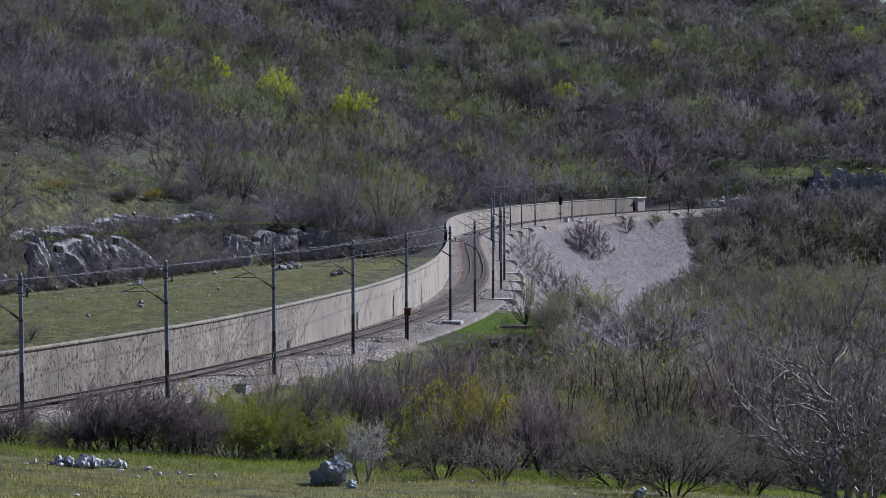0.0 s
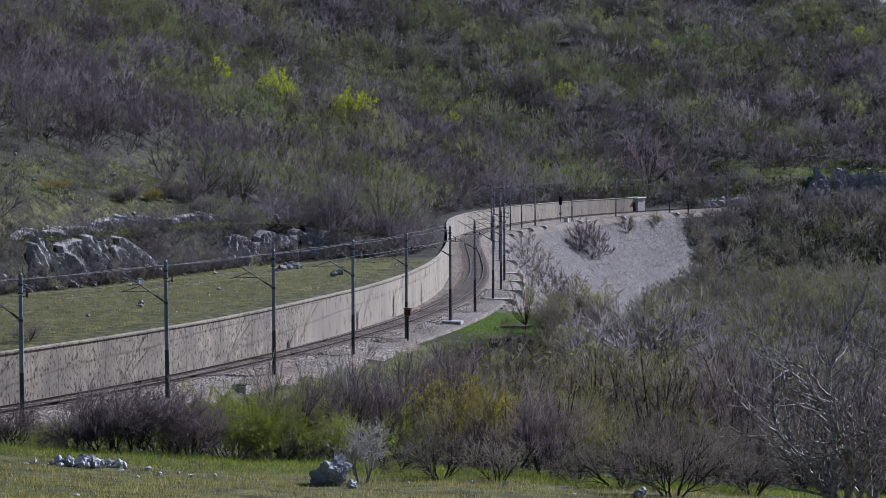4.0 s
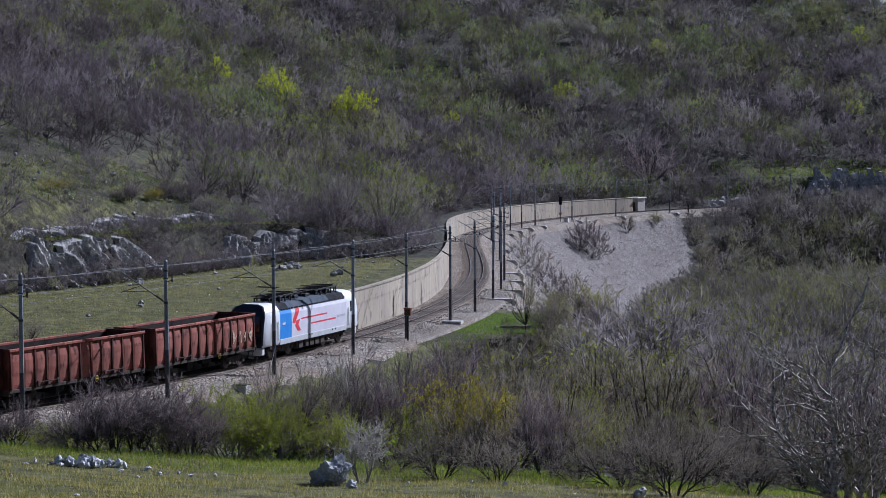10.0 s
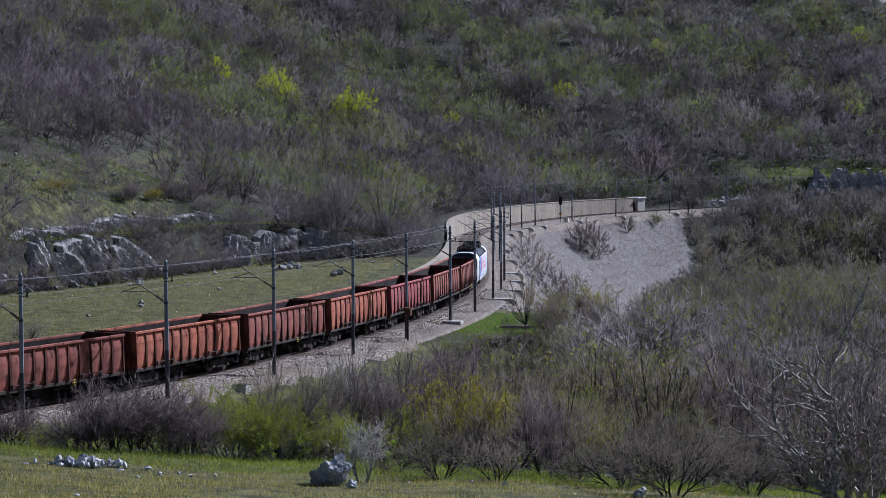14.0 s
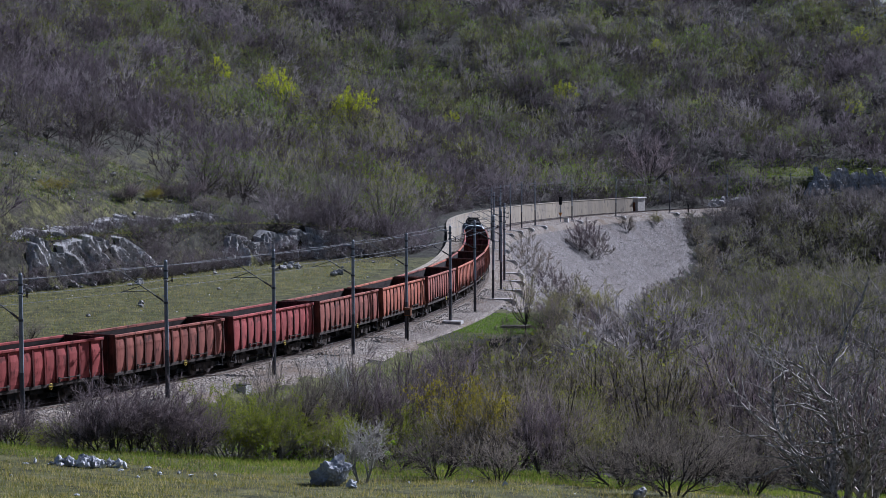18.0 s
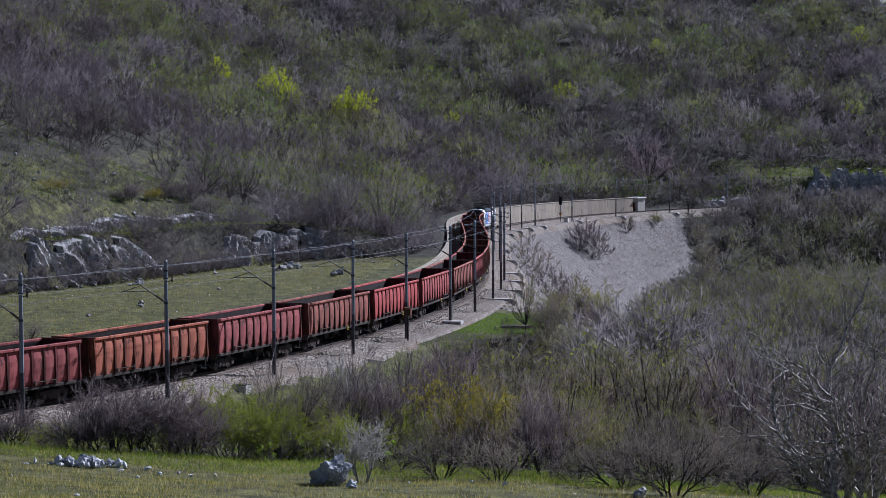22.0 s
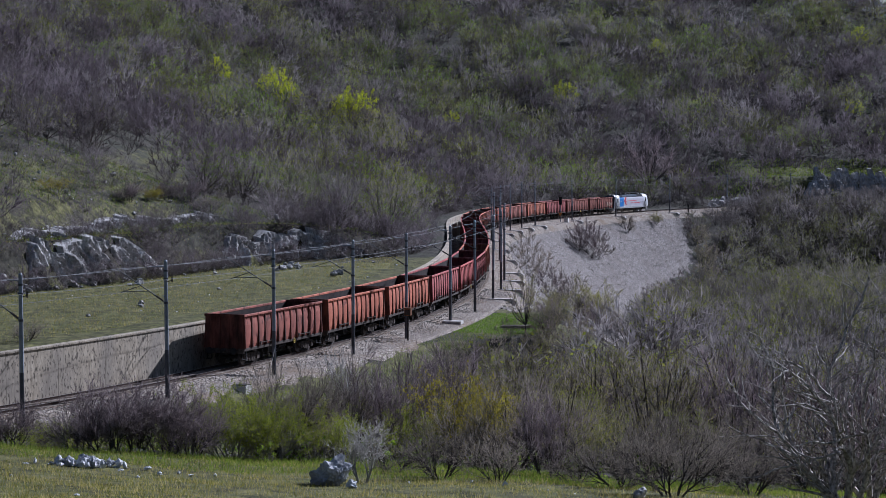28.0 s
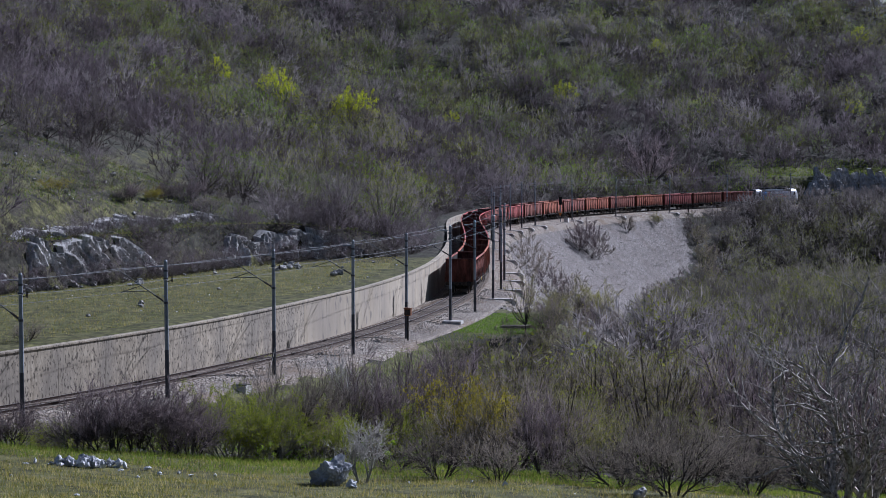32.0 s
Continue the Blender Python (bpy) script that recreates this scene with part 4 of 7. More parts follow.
        box(bm, -1.3, -1.2, -2.4 + k, -1.7 + k, 0.4, 0.92)
    part("underfloor_boxes", bm, M_BOGIE, loco)
    for sy in (-1, 1):
        bogie(loco, sy * 4.75, 3.0, 0.62, M_BOGIE)
        bm = bmesh.new()
        box(bm, -1.3, 1.3, sy * 6.9 - 0.6, sy * 6.9 + 0.6, 0.75, 1.0)
        part("sand_boxes", bm, M_DARK, loco)
    return loco


def graffiti(w):
    """Pale sprayed outlines, no letters that can be read."""
    pale = mat("faded_spray", (0.50, 0.36, 0.26), (0.66, 0.50, 0.38), 5.0, 0.8, bump=0.0)
    rg = random.Random(3)
    for k in range(4):
        y, z = 3.35 + 0.72 * k, 1.65
        path = [(y + rg.uniform(0, 0.5), z + h_ * rg.uniform(0.8, 1.1)) for h_ in (0.0, 0.75, 0.3, 0.85, 0.1, 0.55)]
        for (y0, z0), (y1, z1) in zip(path[:-1], path[1:]):
            bm = bmesh.new()
            d = Vector((0, y1 - y0, z1 - z0))
            sd = Vector((0, -d.z, d.y)).normalized() * rg.uniform(0.03, 0.05)
            a = [Vector((1.468, y0, z0)) - sd, Vector((1.468, y1, z1)) - sd, Vector((1.468, y1, z1)) + sd, Vector((1.468, y0, z0)) + sd]
            lo, hi = [bm.verts.new(v) for v in a], [bm.verts.new(v + Vector((0.016, 0, 0))) for v in a]
            bm.faces.new(hi), bm.faces.new(lo[::-1])
            for q in range(4):
                bm.faces.new((lo[q], lo[(q + 1) % 4], hi[(q + 1) % 4], hi[q]))
            bmesh.ops.recalc_face_normals(bm, faces=bm.faces[:])
            part("sprayed_stroke", bm, pale, w, "faded pale graffiti stroke")


ORDER = ["brown", "brown", "mauve", "orange", "brown", "orange", "brown", "orange", "brown", "red", "brown", "red", "scarlet", "brown", "mauve", "orange", "mauve", "red", "mauve", "orange", "orange", "brown"]
loco = make_loco()
made, wagons = {}, []  # the first wagon is not copied: it carries graffiti
for key in ORDER:
    if key in made and len(wagons) > 1:
        wagons.append(copy_thing(made[key], pose(0, 0, 0)))
    else:
        made[key] = make_wagon(key)
        wagons.append(made[key])
graffiti(wagons[0])
SPEED = 17.0085


def ride(t, behind, half):
    """The pose of a vehicle whose middle runs that far behind the train's head, on two bogies."""
    c = SPEED * (t - 9.0) - behind
    a, b = line_at(c - half), line_at(c + half)
    d = b - a
    mid = (a + b) / 2
    return pose(mid.x, mid.y, mid.z, math.degrees(math.atan2(d.z, math.hypot(d.x, d.y))), 0, -math.degrees(math.atan2(d.x, d.y)))


def motions():
    times = [0.5 * i for i in range(65)]
    walk(loco, [(t, ride(t, 9.49, 4.75)) for t in times])
    for k, w in enumerate(wagons):
        walk(w, [(t, ride(t, 18.98 + 7.02 + 14.04 * k, 4.5)) for t in times])




# ---- stone bank on the valley side ----
def bank_foot(s):
    """How far out the loose stone reaches."""
    return np.interp(s, [44, 60, 229, 266, 295, 314, 322, 330, 338], [24, 27, 24, 21.5, 19.5, 17.5, 11.5, 7.0, 4.5])


bs_, bl_ = np.arange(36.5, 341.0, 1.5), np.arange(4.4, 33.0, 1.2)
bg_s, bg_l = np.meshgrid(bs_, bl_, indexing="ij")
bx = np.interp(bg_s, SS, TX) + bg_l * np.cos(np.interp(bg_s, SS, TH))
by = np.interp(bg_s, SS, TY) - bg_l * np.sin(np.interp(bg_s, SS, TH))
rs = np.random.RandomState(3)
bz = land(bx, by) + 0.10 + rs.uniform(-0.045, 0.045, bx.shape) - 1.4 * smooth(-0.6, 1.2, bg_l - bank_foot(bg_s) + rs.uniform(-0.8, 0.8, bx.shape)) - 1.5 * smooth(337, 340, bg_s) - 1.2 * (1 - smooth(38, 41, bg_s)) - 0.8 * (1 - smooth(10, 12.5, bg_l)) * (1 - smooth(50, 56, bg_s))
ii = np.arange(bx.size).reshape(bx.shape)
bq = np.stack([ii[:-1, :-1], ii[:-1, 1:], ii[1:, 1:], ii[1:, :-1]], -1).reshape(-1, 4)[:, ::-1]
bank = tagged(new("stone_bank", mesh_from("stone_bank", np.stack([bx, by, bz], -1).reshape(-1, 3), bq, [M_RIPRAP])), "steep bank of loose grey stone below the track", "embankment", kind="structure")


TONE = np.random.RandomState(77)


def scatter_mesh(name, protos, places, materials):
    """One mesh of many small copies: protos are (verts, tris, material index), places are (proto, x, y, z, turn, size xyz)."""
    V, Fc, MI, TN, o = [], [], [], [], 0
    for k, x, y, z, a, sx, sy, sz in places:
        v, f, mi = protos[k]
        c, s = math.cos(a), math.sin(a)
        w = np.empty_like(v)
        w[:, 0] = (v[:, 0] * c - v[:, 1] * s) * sx + x
        w[:, 1] = (v[:, 0] * s + v[:, 1] * c) * sy + y
        w[:, 2] = v[:, 2] * sz + z
        V.append(w), Fc.append(f + o), MI.append(mi), TN.append(np.full(len(v), TONE.uniform(0, 1)))
        o += len(v)
    V, Fc, MI = np.concatenate(V), np.concatenate(Fc), np.concatenate(MI)
    me = bpy.data.meshes.new(name)
    me.vertices.add(len(V))
    me.vertices.foreach_set("co", V.astype(np.float32).ravel())
    me.loops.add(Fc.size)
    me.loops.foreach_set("vertex_index", Fc.astype(np.int32).ravel())
    me.polygons.add(len(Fc))
    me.polygons.foreach_set("loop_start", np.arange(0, Fc.size, 3, dtype=np.int32))
    me.polygons.foreach_set("material_index", MI.astype(np.int32))
    for mm in materials:
        me.materials.append(mm)
    me.update(calc_edges=True)
    tn = me.attributes.new("tone", "FLOAT", "POINT")
    tn.data.foreach_set("value", np.concatenate(TN).astype(np.float32))
    return new(name, me)


def pebble(rg):
    v = np.array([(1, 0, 0), (-1, 0, 0), (0, 1, 0), (0, -1, 0), (0, 0, 0.8), (0, 0, -0.6)], float)
    v = v * rg.uniform(0.65, 1.1, (6, 1)) + rg.uniform(-0.15, 0.15, (6, 3))
    f = np.array([(0, 2, 4), (2, 1, 4), (1, 3, 4), (3, 0, 4), (2, 0, 5), (1, 2, 5), (3, 1, 5), (0, 3, 5)])
    return v * 0.5, f, np.zeros(8, int)


pebbles = [pebble(rs) for _ in range(8)]
n = 6500
ps = rs.uniform(53, 337, n)
pl = 4.5 + rs.uniform(0, 1, n) ** 0.8 * (bank_foot(ps) - 4.5)
px_ = np.interp(ps, SS, TX) + pl * np.cos(np.interp(ps, SS, TH))
py_ = np.interp(ps, SS, TY) - pl * np.sin(np.interp(ps, SS, TH))
pz_ = land(px_, py_) + 0.12
pd = rs.uniform(0.16, 0.42, n) * np.where(rs.uniform(0, 1, n) > 0.97, 1.6, 1)
stones = scatter_mesh("bank_stones", pebbles, [(i % 8, px_[i], py_[i], pz_[i], rs.uniform(0, 6.3), pd[i], pd[i], pd[i] * 0.8) for i in range(n)], [M_STONE])
tagged(stones, "loose grey stones lying on the bank", "stones", kind="stuff")
n = 9000
ps, pl = rs.uniform(-45, 75, n), rs.uniform(1.6, 5.0, n)
px_ = np.interp(ps, SS, TX) + pl * np.cos(np.interp(ps, SS, TH))
py_ = np.interp(ps, SS, TY) - pl * np.sin(np.interp(ps, SS, TH))
pz_ = np.interp(pl, [1.6, 1.75, 2.5, 4.4, 5.2], [-0.2, -0.2, -0.5, -0.62, -1.2]) + GRADE * ps
pd = rs.uniform(0.07, 0.2, n)
bst = scatter_mesh("ballast_stones", pebbles, [(i % 8, px_[i], py_[i], pz_[i], rs.uniform(0, 6.3), pd[i], pd[i], pd[i]) for i in range(n)], [M_STONE])
tagged(bst, "loose pale ballast stones beside the rails", "stones", kind="stuff")


# ---- trees and shrubs ----
def unit(v):
    return v / (np.linalg.norm(v) + 1e-9)


def grow(rg, p, d, length, r, depth, cfg, out):
    n = 4 if depth == 0 else 3 if depth < cfg["depth"] else 2
    for i in range(n):
        q = p + d * (length / n)
        r1 = r * (1 - 0.55 * (i + 1) / n)
        r0 = r * (1 - 0.55 * i / n)
        out.append((p, q, r0, r1, depth))
        p = q
        d = unit(d + rg.normal(0, cfg["wiggle"], 3) + np.array([cfg.get("lean", 0), 0, cfg["up"]]))
        if depth < cfg["depth"] and (i > 0 or depth > 0 or cfg.get("low")):
            for _ in range(cfg["kids"][min(depth, len(cfg["kids"]) - 1)]):
                side = unit(np.cross(d, rg.normal(0, 1, 3)))
                a = rg.uniform(*cfg["angle"])
                grow(rg, p, unit(d * math.cos(a) + side * math.sin(a)), length * rg.uniform(*cfg["ratio"]), r1 * cfg.get("thin", 0.62), depth + 1, cfg, out)


def tubes(segs, n):
    if not segs:
        return np.zeros((0, 3)), np.zeros((0, 3), int)
    P, Q = np.array([s[0] for s in segs]), np.array([s[1] for s in segs])
    R0, R1 = np.array([s[2] for s in segs]), np.array([s[3] for s in segs])
    D = Q - P
    D /= np.linalg.norm(D, axis=1)[:, None] + 1e-9
    A = np.cross(D, np.where(abs(D[:, 2:3]) > 0.9, np.array([[1.0, 0, 0]]), np.array([[0, 0, 1.0]])))
    A /= np.linalg.norm(A, axis=1)[:, None] + 1e-9
    B = np.cross(D, A)
    V = []
    for C, R in ((P, R0), (Q, R1)):
        for k in range(n):
            t = 2 * math.pi * k / n
            V.append(C + (A * math.cos(t) + B * math.sin(t)) * R[:, None])
    V = np.stack(V, 1).reshape(-1, 3)
    o = (np.arange(len(segs)) * 2 * n)[:, None]
    F = []
    for k in range(n):
        j = (k + 1) % n
        F += [o + np.array([[k, j, n + j]]), o + np.array([[k, n + j, n + k]])]
    return V, np.concatenate(F).astype(int)


def slivers(P, D, W, rg):
    """Thin flat triangles: twigs, blades and needles."""
    S = np.cross(D, rg.normal(0, 1, D.shape))
    S /= np.linalg.norm(S, axis=1)[:, None] + 1e-9
    V = np.stack([P - S * W[:, None], P + S * W[:, None], P + D], 1).reshape(-1, 3)
    return V, np.arange(len(V)).reshape(-1, 3)


def leaves_at(P, size, rg):
    """Small leaf or twig clumps: two triangles each, turned at random."""
    n = len(P)
    A = rg.normal(0, 1, (n, 3))
    A /= np.linalg.norm(A, axis=1)[:, None]
    B = np.cross(A, rg.normal(0, 1, (n, 3)))
    B /= np.linalg.norm(B, axis=1)[:, None]
    s = (size * rg.uniform(0.6, 1.3, n))[:, None]
    V = np.stack([P - A * s, P - B * s * 0.6, P + A * s, P + B * s * 0.6], 1).reshape(-1, 3)
    o = (np.arange(n) * 4)[:, None]
    return V, np.concatenate([o + np.array([[0, 1, 2]]), o + np.array([[0, 2, 3]])])


def plant(seed, cfg):
    """Arrays for a plant of height about 1: limbs, then crown (twigs and leaves)."""
    rg = np.random.RandomState(seed)
    segs = []
    for k in range(cfg["stems"]):
        a = 6.283 * k / cfg["stems"] + rg.uniform(0, 1)
        t = rg.uniform(*cfg["splay"])
        d = unit(np.array([math.cos(a) * t, math.sin(a) * t, 1.0]) + np.array([cfg.get("lean", 0) * 2, 0, 0]))
        off = 0.05 * math.sqrt(cfg["stems"] - 1)
        one = []
        grow(rg, np.array([math.cos(a) * off, math.sin(a) * off, -0.05]), d, cfg["len"] * rg.uniform(0.8, 1.1), cfg["r"] * rg.uniform(0.7, 1.1), 0, cfg, one)
        segs += [(*s, k) for s in one]
    hi = max(s[1][2] for s in segs)
    segs = [(p / hi, q / hi, a / hi, b / hi, dp, k) for p, q, a, b, dp, k in segs]
    big = [s for s in segs if s[4] <= cfg.get("limb", 1)]
    small = [s for s in segs if cfg.get("limb", 1) < s[4] < cfg["depth"]]
    ends = [s for s in segs if s[4] >= cfg["depth"]]
    E0, E1 = np.array([s[0] for s in ends]), np.array([s[1] for s in ends])
    pick = rg.randint(0, len(ends), cfg["twigs"])
    f = rg.uniform(0, 1, (cfg["twigs"], 1))
    TP = E0[pick] * (1 - f) + E1[pick] * f
    TD = unit_rows(E1 - E0)[pick] + rg.normal(0, 0.36, (cfg["twigs"], 3)) + np.array([[cfg.get("lean", 0) * 1.5, 0, cfg.get("twig_up", 0.35)]])
    TD = unit_rows(TD) * (cfg["twig_len"] * rg.uniform(0.5, 1.3, cfg["twigs"]))[:, None]
    v1, f1 = tubes(big, cfg.get("sides", 5))
    v2, f2 = tubes(small, 3)
    v3, f3 = slivers(TP, TD, np.full(cfg["twigs"], cfg["twig_w"]), rg)
    v5, f5 = slivers(E0, (E1 - E0) * 1.15, np.full(len(ends), cfg["twig_w"] * 1.6), rg)
    v3, f3 = np.concatenate([v3, v5]), np.concatenate([f3, f5 + len(v3)])
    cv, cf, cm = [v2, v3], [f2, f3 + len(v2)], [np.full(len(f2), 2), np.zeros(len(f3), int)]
    if cfg.get("leaves"):
        n = cfg["leaves"]
        k = rg.randint(0, cfg["twigs"], n)
        LP = TP[k] + TD[k] * rg.uniform(0.2, 1.1, (n, 1)) + rg.normal(0, cfg["twig_len"] * 0.2, (n, 3))
        v4, f4 = leaves_at(LP, cfg["leaf"], rg)
        cf.append(f4 + len(v2) + len(v3)), cv.append(v4), cm.append(np.ones(len(f4), int))
    if cfg["stems"] > 1:
        v1 = [tubes([s for s in big if s[5] == k], cfg.get("sides", 5)) for k in range(cfg["stems"])]
    else:
        v1 = [(v1, f1)]
    return v1, (np.concatenate(cv), np.concatenate(cf), np.concatenate(cm))


def unit_rows(a):
    return a / (np.linalg.norm(a, axis=1)[:, None] + 1e-9)


def brush(seed, twigs=260, leaves=0, leaf=0.03, wide=0.5, low=0.15, fine=1.0, limbs=6, side=4, reach=0.2, thick=1.0, flare=0.62, loose=0.5):
    """A small tree or bush of height about 1: stem, curved limbs, side branches, and brushes of fine twigs and leaf clumps at their ends."""
    rg = np.random.RandomState(seed)
    fork = np.array([rg.normal(0, 0.03), rg.normal(0, 0.03), low])
    segs = [(np.array([0, 0, -0.06]), fork, 0.024 * thick, 0.018 * thick, 0)]
    ends = []
    for k in range(limbs):
        f = (k + 0.4) / limbs
        a = 2.4 * k + rg.uniform(-0.5, 0.5)
        r = wide * 0.72 * math.sqrt(f) * rg.uniform(0.75, 1.15)
        tip = np.array([math.cos(a) * r, math.sin(a) * r, low + (1 - low) * (0.80 - 0.50 * f ** 1.4) * rg.uniform(0.85, 1.05)])
        knee = fork + (tip - fork) * np.array([flare, flare, 0.45]) + rg.normal(0, 0.02, 3)
        segs += [(fork, knee, 0.013 * thick, 0.010 * thick, 1), (knee, tip, 0.010 * thick, 0.003 * thick, 1)]
        ends.append((knee + (tip - knee) * 0.5, tip))
        for _ in range(side):
            p = knee + (tip - knee) * rg.uniform(0.0, 0.95) if rg.uniform() < 0.72 else fork + (knee - fork) * rg.uniform(0.35, 1.0)
            d = unit(unit(tip - knee) * 0.7 + np.array([math.cos(a), math.sin(a), 0]) * 0.25 + rg.normal(0, 0.5, 3) + np.array([0, 0, 0.25]))
            ends.append((p, p + d * reach * rg.uniform(0.6, 1.15)))
    E0, E1 = np.array([e[0] for e in ends]), np.array([e[1] for e in ends])
    v0, f0 = tubes(segs, 3)
    ED = unit_rows(E1 - E0)
    k = rg.randint(0, len(ends), twigs)
    f = rg.uniform(0.1, 1.0, (twigs, 1)) ** 0.7
    P = E0[k] + (E1 - E0)[k] * f
    D = unit_rows(ED[k] * 0.8 + rg.normal(0, loose, (twigs, 3)) + np.array([[0, 0, 0.32]])) * reach * rg.uniform(0.35, 0.85, (twigs, 1))
    v1, f1 = slivers(P, D, rg.uniform(0.0045, 0.009, twigs) * fine, rg)
    v2, f2 = slivers(E0, (E1 - E0) * 1.1, np.full(len(ends), 0.008) * max(fine, 0.4) * thick, rg)
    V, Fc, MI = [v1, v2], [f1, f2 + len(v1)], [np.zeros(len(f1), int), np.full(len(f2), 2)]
    if leaves:
        k = rg.randint(0, twigs, leaves)
        v3, f3 = leaves_at(P[k] + D[k] * rg.uniform(0.2, 1.1, (leaves, 1)) + rg.normal(0, reach * 0.08, (leaves, 3)), leaf, rg)
        V.append(v3), Fc.append(f3 + len(v1) + len(v2)), MI.append(np.ones(len(f3), int))
    V = np.concatenate(V)
    top = 1.0 / np.percentile(V[:, 2], 99)
    return (v0 * top, f0), (V * top, np.concatenate(Fc), np.concatenate(MI))


def far_proto(seed, **kw):
    (v1, f1), (v2, f2, m2) = brush(seed, **kw)
    return np.concatenate([v1, v2]), np.concatenate([f1, f2 + len(v1)]), np.concatenate([np.full(len(f1), 2), m2])


M_BARK = mat("grey_bark", (0.13, 0.12, 0.11), (0.28, 0.26, 0.24), 9.0, 0.9, bump=0.5)
M_BARKDARK = mat("dark_bark", (0.03, 0.026, 0.024), (0.085, 0.074, 0.07), 9.0, 0.9, bump=0.5)
# limbs inside the crowns: self-shadow is put into this darker branch colour
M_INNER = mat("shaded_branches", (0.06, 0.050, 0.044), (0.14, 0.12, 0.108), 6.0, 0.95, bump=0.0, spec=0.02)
M_BARKMID = mat("mid_bark", (0.075, 0.062, 0.054), (0.56, 0.51, 0.46), 14.0, 0.75, bump=0.5, spec=0.35)
M_BARKPALE = mat("pale_bark", (0.22, 0.205, 0.19), (0.42, 0.40, 0.37), 9.0, 0.9, bump=0.5)
T_DARK = island_mat("purplish_twigs", [(0.075, 0.058, 0.060), (0.175, 0.138, 0.139), (0.34, 0.283, 0.278)], spec=0.05, vary=0.3, back=0.28)
T_GREY = island_mat("grey_twigs", [(0.09, 0.075, 0.060), (0.22, 0.188, 0.152), (0.40, 0.348, 0.292)], spec=0.05, vary=0.35, back=0.28)
T_RED = island_mat("reddish_twigs", [(0.09, 0.06, 0.056), (0.21, 0.15, 0.14), (0.42, 0.35, 0.33)])
T_PALE = island_mat("pale_twigs", [(0.204, 0.187, 0.170), (0.340, 0.319, 0.293), (0.459, 0.433, 0.404)], vary=0.2, back=0.3)
L_GREEN = island_mat("fresh_leaves", [(0.11, 0.14, 0.014), (0.23, 0.265, 0.025), (0.35, 0.38, 0.045)], back=0.45, vary=0.2)
L_OLIVE = island_mat("olive_buds", [(0.12, 0.125, 0.022), (0.22, 0.22, 0.038), (0.33, 0.315, 0.055)], back=0.45, vary=0.25)
L_YELLOW = island_mat("yellow_blossom", [(0.16, 0.145, 0.018), (0.27, 0.235, 0.028), (0.38, 0.32, 0.04)], back=0.45)
L_LIME = island_mat("lime_leaves", [(0.26, 0.30, 0.012), (0.42, 0.46, 0.02), (0.58, 0.62, 0.035)], back=0.5, vary=0.15)
W_DARK = island_mat("woods_twigs_dark", [(0.054, 0.043, 0.045), (0.150, 0.124, 0.130), (0.31, 0.265, 0.276)], spec=0.05, tone=0.88, back=0.32)
W_GREY = island_mat("woods_twigs_grey", [(0.072, 0.063, 0.058), (0.20, 0.178, 0.168), (0.39, 0.353, 0.34)], spec=0.05, tone=0.88, back=0.32)
W_OLIVE = island_mat("woods_buds_olive", [(0.085, 0.095, 0.016), (0.18, 0.195, 0.032), (0.29, 0.30, 0.05)], back=0.45, tone=0.7)
W_GREEN = island_mat("woods_leaves_green", [(0.07, 0.115, 0.012), (0.15, 0.22, 0.02), (0.27, 0.36, 0.03)], back=0.45, tone=0.85)
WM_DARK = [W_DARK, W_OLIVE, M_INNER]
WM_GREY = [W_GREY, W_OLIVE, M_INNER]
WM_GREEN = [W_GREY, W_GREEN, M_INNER]

